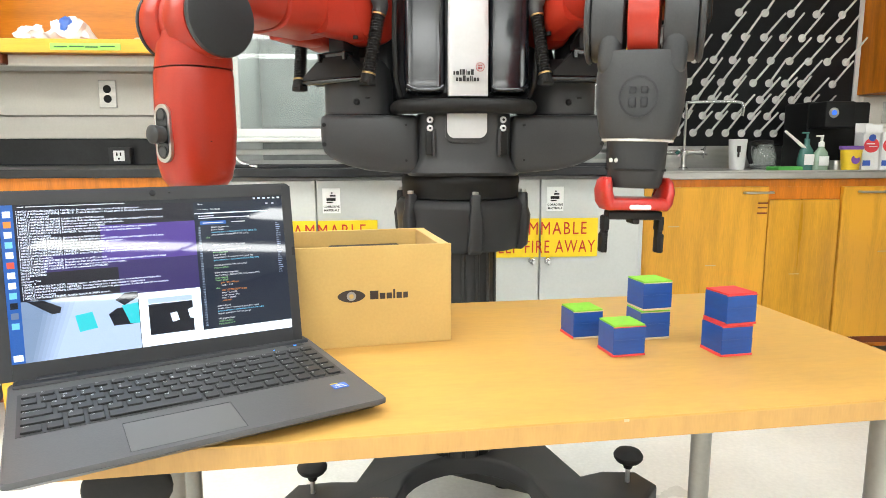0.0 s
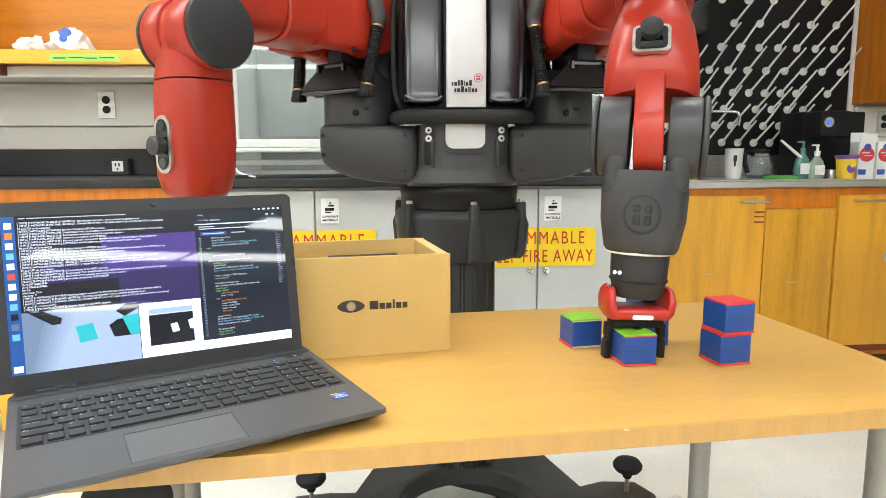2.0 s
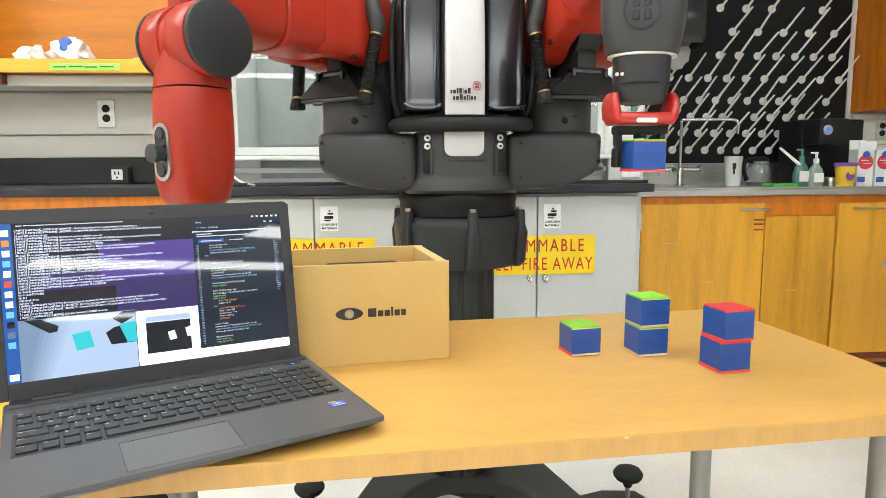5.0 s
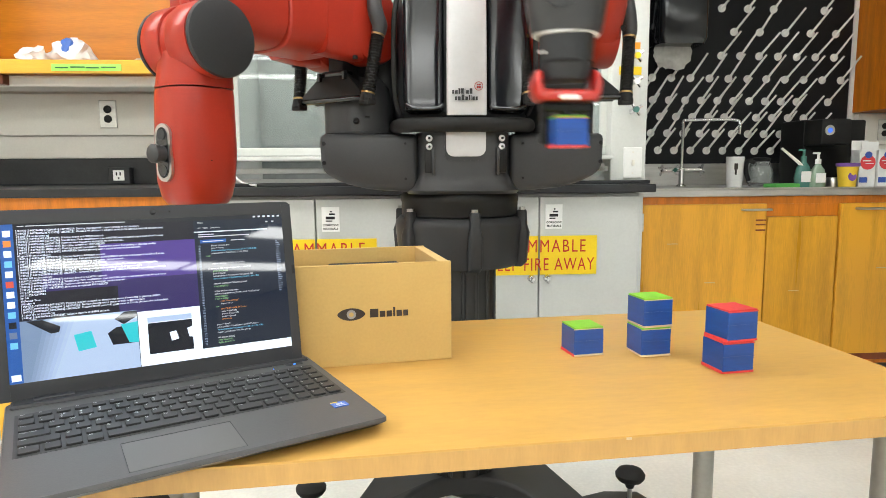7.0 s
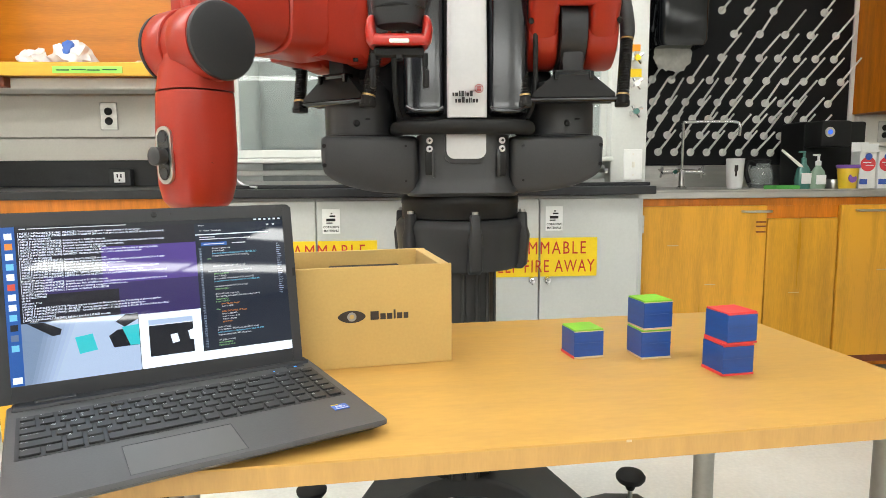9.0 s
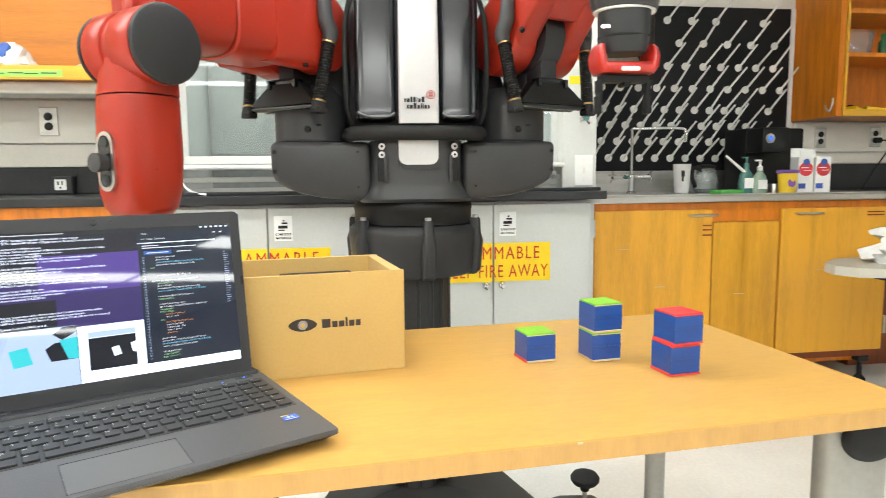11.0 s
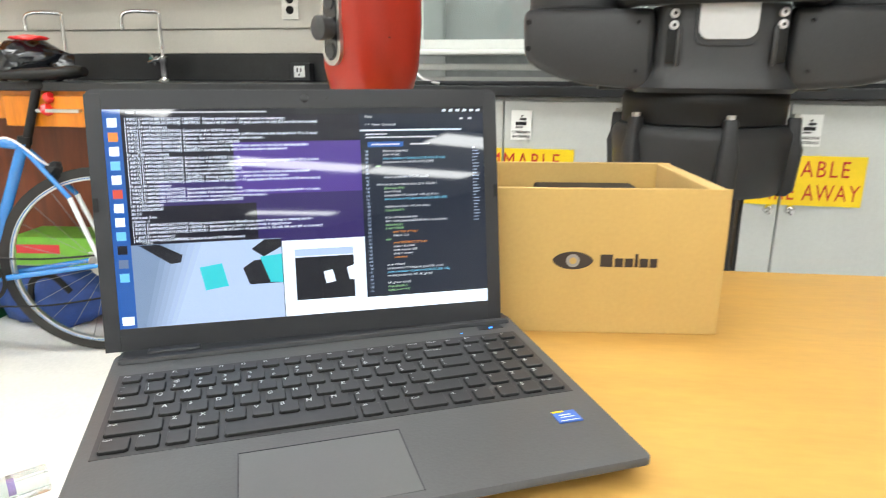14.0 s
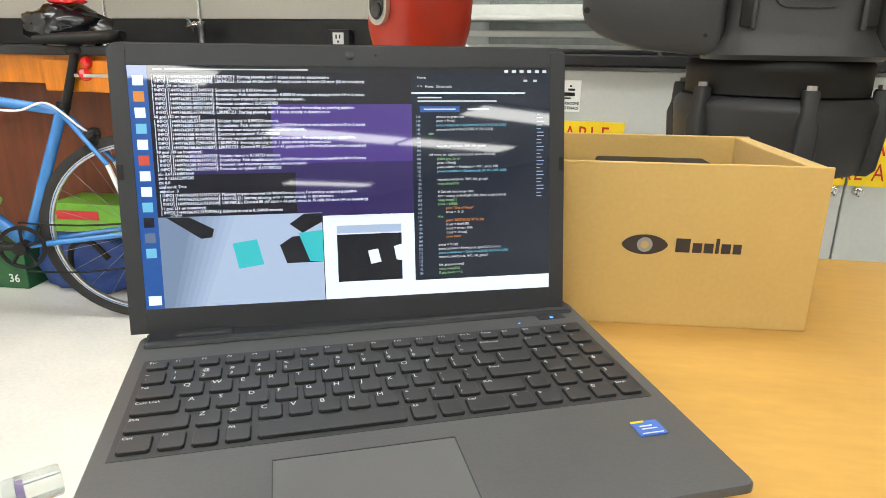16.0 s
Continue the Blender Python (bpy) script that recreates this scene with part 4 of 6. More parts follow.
legend = []
UPPER = dict(zip("`1234567890-=[];',./\\", "~!@#$%^&*()_+{}:\"<>?|"))
P_ = 0.0195
KX = -0.1765
rows_ = (
    (-0.0445, 0.0115, [("Esc", 1), ("F1", 1), ("F2", 1), ("F3", 1), ("F4", 1), ("F5", 1), ("F6", 1), ("F7", 1), ("F8", 1), ("F9", 1), ("F10", 1), ("F11", 1), ("F12", 1), ("Prt Sc", 1), ("Pause", 1), ("Ins", 1), ("Del", 1), ("/", 1), ("*", 1)]),
    (-0.0635, 0.0165, [("`", 1), ("1", 1), ("2", 1), ("3", 1), ("4", 1), ("5", 1), ("6", 1), ("7", 1), ("8", 1), ("9", 1), ("0", 1), ("-", 1), ("=", 1), ("Backspace", 1.95), ("", 0.05), ("Del", 1.03), ("+", 1.03), ("-", 1.03)]),
    (-0.0835, 0.0165, [("Tab", 1.45), ("Q", 1), ("W", 1), ("E", 1), ("R", 1), ("T", 1), ("Y", 1), ("U", 1), ("I", 1), ("O", 1), ("P", 1), ("[", 1), ("]", 1), ("\\", 1.5), ("", 0.05), ("7", 1.03), ("8", 1.03), ("9", 1.03)]),
    (-0.1035, 0.0165, [("Caps Lock", 1.75), ("A", 1), ("S", 1), ("D", 1), ("F", 1), ("G", 1), ("H", 1), ("J", 1), ("K", 1), ("L", 1), (";", 1), ("'", 1), ("Enter", 2.2), ("", 0.05), ("4", 1.03), ("5", 1.03), ("6", 1.03)]),
    (-0.1235, 0.0165, [("Shift", 2.2), ("Z", 1), ("X", 1), ("C", 1), ("V", 1), ("B", 1), ("N", 1), ("M", 1), (",", 1), (".", 1), ("/", 1), ("Shift", 1.75), ("^", 1), ("", 0.05), ("1", 1.03), ("2", 1.03), ("3", 1.03)]),
    (-0.1445, 0.0175, [("Ctrl", 1.2), ("Fn", 1.0), ("", 1.0), ("Alt", 1.0), (" ", 5.1), ("Alt", 1.0), ("", 1.0), ("Ctrl", 1.65), ("<", 1.0), ("v", 1.0), ("", 0.05), (">", 1.03), ("0", 1.03), ("Enter", 1.03)]),
)
for y, h, ks in rows_:
    x = KX
    for name_, w in ks:
        w *= 0.951 if h < 0.012 else 1
        if w > 0.3:
            key(x + 0.0017, x + w * P_ - 0.0017, y - h / 2, y + h / 2)
            if name_.strip():
                sz = 0.0062 if len(name_) == 1 else 0.0038
                up_ = UPPER.get(name_) if h > 0.012 and x < 0.11 else None
                if up_:
                    legend.append((up_, 0.0052, x + 0.0036, y + h / 2 - 0.0062))
                    legend.append((name_, 0.0055, x + 0.0036, y - h / 2 + 0.0025))
                else:
                    legend.append((name_, sz, x + 0.0034, y + h / 2 - 0.0012 - sz * 0.78))
        x += w * P_
texts = []
for name_, sz, x, y in legend:
    ob = words(name_, sz, pose(x, y, deck(y) + 0.0028) @ tilt, "legend", "legend", keyboard)
    texts.append(ob)
bmj = bmesh.new()
for ob in texts:
    bmj.from_mesh(ob.data)
    bpy.data.objects.remove(ob)
part("key_legends", bmj, "legend", keyboard, "white key lettering")
padm = pose(0, -0.21, deck(-0.21)) @ tilt
part("touchpad", box(-0.083, 0.028, -0.037, 0.034, -0.002, 0.0003, m=padm), "pad", laptop, "smooth grey touchpad")
part("touchpad_frame", joined(box(-0.0838, -0.0831, -0.037, 0.0348, -0.002, 0.0006, m=padm), box(0.0281, 0.0288, -0.037, 0.0348, -0.002, 0.0006, m=padm), box(-0.0838, 0.0288, 0.0341, 0.0348, -0.002, 0.0006, m=padm)), "lapbez", laptop)
part("hinge_cover", box(-0.184, 0.184, -0.012, 0.012, 0.016, 0.0315, 0.004), "lapbez", laptop, "dark hinge cover")
stk = part("cpu_sticker", box(0.1455, 0.1645, -0.2005, -0.185, 0.019, deck(-0.19) + 0.0008), "bluefoil", laptop, "blue and white processor sticker")
part("sticker_marks", joined(box(0.1495, 0.1585, -0.1915, -0.1903, deck(-0.19) + 0.0005, deck(-0.19) + 0.0011), box(0.1495, 0.1605, -0.1945, -0.1936, deck(-0.19) + 0.0005, deck(-0.19) + 0.0011), box(0.1475, 0.1625, -0.1992, -0.1984, deck(-0.2) + 0.0005, deck(-0.2) + 0.0014)), "legend", stk)
part("sticker_corner", box(0.1456, 0.155, -0.1868, -0.1851, deck(-0.19) + 0.0005, deck(-0.19) + 0.0012), "sign", stk)
part("power_led", joined(box(0.158, 0.161, -0.0205, -0.0185, deck(-0.02), deck(-0.02) + 0.0011), box(0.126, 0.1275, -0.026, -0.025, deck(-0.02), deck(-0.02) + 0.0007)), glow("blue_led", (0.05, 0.25, 1.0), 4.0), laptop, "glowing blue power light")
part("power_button", box(0.147, 0.172, -0.022, -0.012, deck(-0.02) - 0.001, deck(-0.02) + 0.0004), "lapbez", laptop)
LEAN = 9.3
lid = part("lid", bmesh.new(), "lapbez", laptop, "dark grey screen lid")
bl = bmesh.new()
LH, SW, S0, S1 = 0.236, 0.1725, 0.0245, 0.2185
outb = []
LB = LW - 0.003
for cx, cz, a0 in ((LB - 0.008, LH - 0.008, 0), (-LB + 0.008, LH - 0.008, 90)):
    for k in range(5):
        a = radians(a0 + 22.5 * k)
        outb.append((cx + 0.008 * math.cos(a), cz + 0.008 * math.sin(a)))
outb += [(-LB, 0.004), (LB, 0.004)]
plate(bl, outb, 0.0, 0.008, pose(0, 0.008, 0, 90, 0, 0))
me_ = bpy.data.meshes.new("lid")
bmesh.ops.recalc_face_normals(bl, faces=bl.faces)
bl.to_mesh(me_)
bl.free()
me_.materials.append(M["lapbez"])
lid.data = me_
lid.matrix_basis = pose(-0.0105, 0.002, 0.026, 0, 0, -3) @ pose(0, 0, 0, -LEAN, 0, 0)
part("bezel", joined(box(-LB, -SW, -0.0012, 0, 0.004, LH - 0.004, 0.0004), box(SW, LB, -0.0012, 0, 0.004, LH - 0.004, 0.0004), box(-SW, SW, -0.0012, 0, S1, LH - 0.001, 0.0004), box(-SW, SW, -0.0012, 0, 0.004, S0, 0.0004)), "lapbez", lid)
for hx in (-0.1375, 0.1375):
    part("hinge", box(hx - 0.0225, hx + 0.0225, -0.004, 0.006, -0.007, 0.006, 0.002), "lapbez", laptop).matrix_basis = pose(0, 0, 0.028)
part("webcam", joined(lathe(bmesh.new(), [(0.0038, 0), (0.0038, 0.001), (0.002, 0.0012)], 20, pose(0.0, -0.0012, 0.2275, 90, 0, 0)), box(0.02, 0.0215, -0.0018, -0.001, 0.227, 0.2285)), "piano", lid)
for sx in (-1, 1):
    part("bumper", box(sx * (LW - 0.006) - 0.002, sx * (LW - 0.006) + 0.002, -0.0024, -0.001, 0.13, 0.142), "rubber", lid)

# what the display shows: flat lit pieces in layers behind the glossy front
SH = S1 - S0
M["lcd_dark"] = glow("lcd_terminal", (0.006, 0.006, 0.018), 1.09)
M["lcd_purple"] = glow("lcd_purple", (0.085, 0.04, 0.31), 1.16)
M["lcd_navy"] = glow("lcd_editor", (0.004, 0.012, 0.032), 1.16)
M["lcd_blue"] = glow("lcd_dock", (0.02, 0.11, 0.42), 1.30)
M["lcd_white"] = glow("lcd_white", (0.82, 0.9, 1.0), 1.65)
M["lcd_text"] = glow("lcd_text", (0.8, 0.86, 1.0), 1.95)
M["lcd_grey"] = glow("lcd_grey", (0.5, 0.62, 0.85), 1.3)
M["lcd_greyd"] = glow("lcd_grey_shade", (0.16, 0.22, 0.36), 1.23)
M["lcd_black"] = glow("lcd_black", (0.008, 0.01, 0.018), 1.16)
M["lcd_cyan"] = glow("lcd_cyan", (0.05, 0.62, 0.68), 1.30)
M["lcd_sky"] = glow("lcd_sky", (0.2, 0.62, 0.9), 1.30)
M["lcd_orange"] = glow("lcd_orange", (0.9, 0.3, 0.05), 1.30)
M["lcd_red"] = glow("lcd_red", (0.75, 0.1, 0.06), 1.30)
M["lcd_codeg"] = glow("lcd_code_green", (0.35, 0.7, 0.3), 1.16)
M["lcd_codep"] = glow("lcd_code_pale", (0.72, 0.74, 0.8), 1.4)


def scr(name, mt, rects, layer, label=""):
    """Flat pieces of the display, in parts of its width and height from the top left."""
    b = bmesh.new()
    y = -0.0002 - 0.00008 * layer
    for x0, y0, x1, y1 in rects:
        vs = [b.verts.new((-SW + 2 * SW * x, y, S1 - SH * z)) for x, z in ((x0, y1), (x1, y1), (x1, y0), (x0, y0))]
        b.faces.new(vs)
    return part(name, b, mt, lid, label)


def quad(name, mt, pts, layer, label=""):
    b = bmesh.new()
    y = -0.0002 - 0.00008 * layer
    b.faces.new([b.verts.new((-SW + 2 * SW * x, y, S1 - SH * z)) for x, z in pts][::-1])
    return part(name, b, mt, lid, label)


scr("terminal_window", "lcd_dark", [(0, 0, 0.645, 0.62)], 0, "dark terminal window")
scr("desktop", "lcd_purple", [(0.31, 0.155, 0.645, 0.4)], 1, "purple desktop")
M["lcd_dusk"] = glow("lcd_dim_purple", (0.035, 0.02, 0.14), 1.16)
scr("desktop_shade", "lcd_dusk", [(0.12, 0.33, 0.31, 0.44), (0.31, 0.4, 0.645, 0.635)], 1)
scr("terminal_gap", "lcd_dark", [(0.042, 0.44, 0.36, 0.62)], 2)
scr("editor_window", "lcd_navy", [(0.645, 0.0, 1.0, 0.93)], 1, "dark code editor window")
scr("dock", "lcd_blue", [(0, 0, 0.042, 1.0)], 3, "blue launcher bar")
scr("menu_bar", "lcd_black", [(0.042, 0, 1, 0.028)], 3)
scr("white_window", "lcd_white", [(0.42, 0.63, 0.645, 1.0)], 2)
scr("status_bar", "lcd_white", [(0.645, 0.935, 1.0, 1.0)], 2)
scr("address_bar", "lcd_white", [(0.645, 0.105, 0.935, 0.112)], 2)
shades = [glow("lcd_video_shade", (0.5 - 0.04 * k, 0.62 - 0.045 * k, 0.85 - 0.055 * k), 1.3) for k in range(1, 8)]
scr("video_window", "lcd_grey", [(0.042, 0.615, 0.418, 1.0)], 3, "camera picture in a window")
for k in range(7):
    quad("video_shade", shades[k], [(0.042, 0.615), (0.215 - 0.016 * k, 0.615), (0.135 - 0.012 * k, 1.0), (0.042, 1.0)], 3.2 + 0.2 * k)
quad("video_gripper", "lcd_black", [(0.06, 0.617), (0.11, 0.617), (0.165, 0.67), (0.16, 0.705), (0.135, 0.71)], 5)
quad("video_gripper", "lcd_black", [(0.34, 0.66), (0.375, 0.617), (0.418, 0.617), (0.418, 0.655), (0.37, 0.7)], 5)
quad("video_cube_side", "lcd_black", [(0.315, 0.75), (0.345, 0.715), (0.4, 0.71), (0.418, 0.83), (0.33, 0.83)], 5)
quad("video_cube", "lcd_cyan", [(0.36, 0.7), (0.418, 0.69), (0.418, 0.83), (0.385, 0.825)], 6, "cyan cube top")
quad("video_cube", "lcd_cyan", [(0.205, 0.735), (0.262, 0.72), (0.276, 0.83), (0.217, 0.845)], 6, "cyan cube top")
scr("mask_window", "lcd_black", [(0.452, 0.715, 0.612, 0.925)], 4, "black mask picture")
scr("mask_title", "lcd_grey", [(0.452, 0.675, 0.612, 0.71)], 4)
quad("mask_cube", "lcd_white", [(0.527, 0.79), (0.552, 0.783), (0.56, 0.842), (0.534, 0.85)], 5)
quad("mask_cube", "lcd_white", [(0.592, 0.775), (0.612, 0.765), (0.612, 0.84), (0.598, 0.835)], 5)
icons = ("lcd_white", "lcd_orange", "lcd_white", "lcd_sky", "lcd_white", "lcd_red", "lcd_white", "lcd_white", "lcd_sky", "lcd_black", "lcd_greyd", "lcd_sky")
for i, ic in enumerate(icons):
    z = 0.035 + i * 0.064
    scr("dock_icon", ic, [(0.01, z + 0.004, 0.033, z + 0.044)], 4)
scr("dock_icon", "lcd_white", [(0.007, 0.945, 0.036, 0.985)], 4)
INFO = (
    "[ INFO] [1449766382.276281651]: LBKPIECE1: Starting planning with 1 states already in datastructure",
    "[ INFO] [1449766382.357297698]: LBKPIECE1: Created 48 (24 start + 24 goal) states in 36 cells (23 start (23 on boundary)",
    "24 goal (24 on boundary))",
    "[ INFO] [1449766382.357349596]: Solution found in 0.081544 seconds",
    "[ INFO] [1449766382.357705298]: SimpleSetup: Path simplification took 0.000318 seconds and changed from 19 to 2 states",
    "[ INFO] [1449766385.225342116]: Received new trajectory execution service request...",
    "[ INFO] [1449766385.480851604]: Execution completed: SUCCEEDED",
    "[ INFO] [1449766385.482812436]: Planning request received for MoveGroup action. Forwarding to planning pipeline.",
    "[ INFO] [1449766385.577436683]: LBKPIECE1: Starting planning with 1 states already in datastructure",
    "40 goal (40 on boundary))",
    "[ INFO] [1449766385.577493919]: Solution found in 0.095228 seconds",
    "[ INFO] [1449766385.577855406]: SimpleSetup: Path simplification took 0.000348 seconds and changed from 29 to 2 states",
    "[ INFO] [1449766387.091554929]: Received new trajectory execution service request...",
    "[ INFO] [1449766388.461486003]: Execution completed: SUCCEEDED",
    "[ INFO] [1449766388.727319353]: Planning request received for MoveGroup action. Forwarding to planning pipeline.",
    "[ INFO] [1449766388.729064786]: LBKPIECE1: Starting planning with 1 states already in datastructure",
    "[ INFO] [1449766388.863350837]: LBKPIECE1: Created 93 (32 start + 61 goal) states in 79 cells (30 start (30 on boundary)",
    "49 goal (49 on boundary))",
    "[ INFO] [1449766388.863398837]: Solution found in 0.134721 seconds",
    "[ INFO] [1449766388.863777152]: SimpleSetup: Path simplification took 0.000346 seconds and changed from 44 to 2 states",
    "[ INFO] [1449766388.371047834]: Received new trajectory execution service request...",
    "[ INFO] [1449766392.103732497]: Execution completed: SUCCEEDED",
    "xb: 0.692164803849",
    "yb: 0.132672399282",
    "zb: 0.0",
    "objFound: True",
    "objcolor: 0",
    "[ INFO] [1449766392.363173737]: Planning request received for MoveGroup action. Forwarding to planning pipeline.",
    "[ INFO] [1449766392.364920041]: LBKPIECE1: Starting planning with 1 states already in datastructure",
    "[ INFO] [1449766392.519339604]: LBKPIECE1: Created 88 (47 start + 41 goal) states in 75 cells (44 start (44 on boundary)",
    "31 goal (31 on boundary))",
    "[ INFO] [1449766392.519392963]: Solution found in 0.154805 seconds",
)
CODE = (
    (0.06, "    #move to green box"), (0.06, "    pose = Pose()"), (0.06, "    pose.orientation = Quaternion(1.00, 0.0, 0.00, 0.00)"), (0.06, "    pose.position = Point(0.570, 0.170, 0.203)"), (0.0, "else:"), (0, ""), (0, ""), (0, "    request_pose(pose, 'left', left_group)"), (0, ""), (0, "def move_to_object(xposl, yposl, zposl, objcolor):"), (0, "    global grip_force"), (0, "    pose = Pose()"), (0, "    pose.position = Point(xposl - 0.01, yposl, 0.0)"), (0, "    pose.orientation = Quaternion(1.00, 0.0, 0.00, 0.00)"), (0, ""), (0, "    request_pose(pose, \"left\", left_group)"), (0, "    rospy.sleep(0.5)"), (0, ""), (0, "    # Get left hand range state"), (0, "    dist = analog_io.AnalogIO('left_hand_range').state()"), (0, "    rospy.sleep(1)"), (0, "    if dist > 65000:"), (0, "        print \"Out of Range\""), (0, "        truez = -0.13"), (0, "    else:"), (0, "        print \"DISTANCE %f\" % dist"), (0, "        truez = dist/1000"), (0, "        truez = truez - 0.06"), (0, "        truez = -(truez)"), (0, "        print truez"), (0, ""), (0, "    poset = Pose()"), (0, "    poset.position = Point(xposl, yposl-0.01, truez)"), (0, "    poset.orientation = Quaternion(1.00, 0.0, 0.00, 0.00)"), (0, "    request_pose(poset, 'left', left_group)"), (0, ""), (0, "    left_gripper.close()"), (0, "    rospy.sleep(0.5)"), (0, "    if grip_force == 0:"),
)


def lines(name, entries, x, z0, dz, size, mt, squeeze, layer=7):
    tb = bmesh.new()
    for i, tx in enumerate(entries):
        if not tx.strip():
            continue
        pad = (len(tx) - len(tx.lstrip())) * 0.0052
        ob = words(tx.strip(), size, Matrix.Translation((-SW + 2 * SW * (x + pad), -0.0002 - 0.00008 * layer, S1 - SH * (z0 + i * dz))) @ FRONT @ Matrix.Diagonal((squeeze, 1, 1, 1)), name, mt, lid, bold=0.00002)
        tb.from_mesh(ob.data)
        bpy.data.objects.remove(ob)
    return part(name, tb, mt, lid)


lines("terminal_text", INFO, 0.05, 0.05, 0.0178, 0.0034, "lcd_text", 0.97)
lines("terminal_tail", ("0.000350 seconds and changed from 44 to 2 states", "request..."), 0.43, 0.64, 0.0178, 0.0036, "lcd_codep", 0.86)
TINTS = (("lcd_codeg", ("global", "else", "if ", "sleep")), ("lcd_orange", ("print",)), ("lcd_sky", ("Quaternion",)))
tint_of = [next((m_ for m_, ws in TINTS if any(w in c for w in ws)), "lcd_codep") for _, c in CODE]
for mt in ("lcd_codep", "lcd_codeg", "lcd_orange", "lcd_sky"):
    lines("code_text", [c if k == mt else "" for (_, c), k in zip(CODE, tint_of)], 0.685, 0.215, 0.0183, 0.0031, mt, 0.95)
lines("line_numbers", [str(138 + i) for i in range(39)], 0.655, 0.215, 0.0183, 0.0028, "lcd_grey", 0.85)
lines("editor_bar", ["Home", "", "< >   Home   Downloads"], 0.66, 0.048, 0.019, 0.0032, "lcd_codep", 0.9)
lines("window_title", ["Original"], 0.07, 0.612, 0.02, 0.003, "lcd_codep", 0.9)
scr("editor_tabs", "lcd_blue", [(0.665, 0.165, 0.765, 0.19)], 5, "blue editor tab")
for tab in ((0.675, 0.175, 0.755, 0.181), (0.785, 0.175, 0.84, 0.181), (0.66, 0.125, 0.72, 0.131), (0.93, 0.05, 0.94, 0.06), (0.955, 0.05, 0.965, 0.06)):
    scr("tab_bar", "lcd_codep", [tab], 6)
for bar in ((0.055, 0.012, 0.075, 0.018), (0.08, 0.012, 0.4, 0.017), (0.66, 0.14, 0.86, 0.146)):
    scr("title_bar", "lcd_codep", [bar], 6, "small title lettering")
scr("mini_map", "lcd_grey", [(0.965, 0.2 + 0.016 * i, 0.965 + 0.02 * (0.4 + 0.6 * abs(math.sin(i * 2.3))), 0.203 + 0.016 * i) for i in range(24)], 6)
scr("tray", "lcd_white", [(0.88 + 0.02 * i, 0.009, 0.89 + 0.02 * i, 0.02) for i in range(6)], 6)

cable = thing("network_cable", pose(0.03, -0.025, TOP), "purple network cable with a clear plug at the laptop", "cable")
part("cord", tube(bmesh.new(), [(-0.26, 0.45, -0.3), (-0.22, 0.52, -0.02), (-0.13, 0.58, 0.012), (-0.065, 0.645, 0.012), (-0.045, 0.668, 0.012)], 0.0035), "purple", cable, "", 60)
part("plug", box(-0.007, 0.007, -0.005, 0.025, 0.005, 0.02, 0.002, m=pose(-0.047, 0.662, 0, 0, 0, -38)), "glass", cable, "clear plastic plug")
part("sleeve", cyl(bmesh.new(), (-0.07, 0.64, 0.012), (-0.048, 0.665, 0.012), 0.0055, 0.007, 14), "bagplastic", cable, "clear plug sleeve")

# ---- cardboard box ----
bxm = pose(0.494, 1.04, TOP, 0, 0, 9.0)  # the right front bottom corner
BW, BD, BH, BT = 0.268, 0.218, 0.16, 0.0045
cb = thing("cardboard_box", bxm, "open brown cardboard box with a dark printed mark", "box")
part("front_wall", box(-BW, 0, 0, BT, 0, BH, 0.0012), "card", cb)
part("back_wall", box(-BW, 0, BD - BT, BD, 0.0005, BH - 0.0005, 0.0012), "card", cb)
part("side_wall", box(-0.018, -0.0005, BT, BD - BT, 0.001, BH - 0.0015, 0.0015), "cardin", cb, "folded double side wall")
part("side_wall", box(-BW + 0.0005, -BW + 0.018, BT, BD - BT, 0.001, BH - 0.0015, 0.0015), "cardin", cb, "folded double side wall")
part("bottom", box(-BW + 0.018, -0.018, BT, BD - BT, 0.001, 0.005), "cardin", cb)
part("inner_tray", joined(box(-BW + 0.085, -0.052, BD - BT - 0.06, BD - BT - 0.002, 0.06, BH - 0.027, 0.004)), "black", cb, "black foam insert")
lg = bmesh.new()
N_ = 36
eye_o = [(0.0215 * math.cos(a), 0.0098 * math.copysign(abs(math.sin(a)) ** 1.25, math.sin(a))) for a in [2 * math.pi * i / N_ for i in range(N_)]]
plate(lg, eye_o, 0, 0.0006, pose(-0.16, -0.0001, 0.082, 90, 0, 0))
part("eye_mark", lg, "ink", cb, "dark printed mark")
part("eye_white", lathe(bmesh.new(), [(0.0072, 0), (0.0072, 0.0004)], 24, pose(-0.16, -0.0007, 0.082, 90, 0, 0)), "inkgrey", cb)
part("eye_pupil", lathe(bmesh.new(), [(0.0036, 0), (0.0036, 0.0004)], 20, pose(-0.16, -0.0011, 0.082, 90, 0, 0)), "card", cb)
bars = bmesh.new()
for x0, w, h in ((0, 0.013, 0.0135), (0.0155, 0.0085, 0.0095), (0.026, 0.0085, 0.0095), (0.0365, 0.0032, 0.0145), (0.0418, 0.0085, 0.0095), (0.0525, 0.0075, 0.0095)):
    bbox(bars, -0.131 + x0, -0.131 + x0 + w, -0.0006, 0, 0.0755, 0.0755 + h, 0.0)
part("name_bars", bars, "ink", cb, "dark brand print as plain shapes")

# ---- blocks ----
CS = 0.0515  # width
CH = 0.048  # height


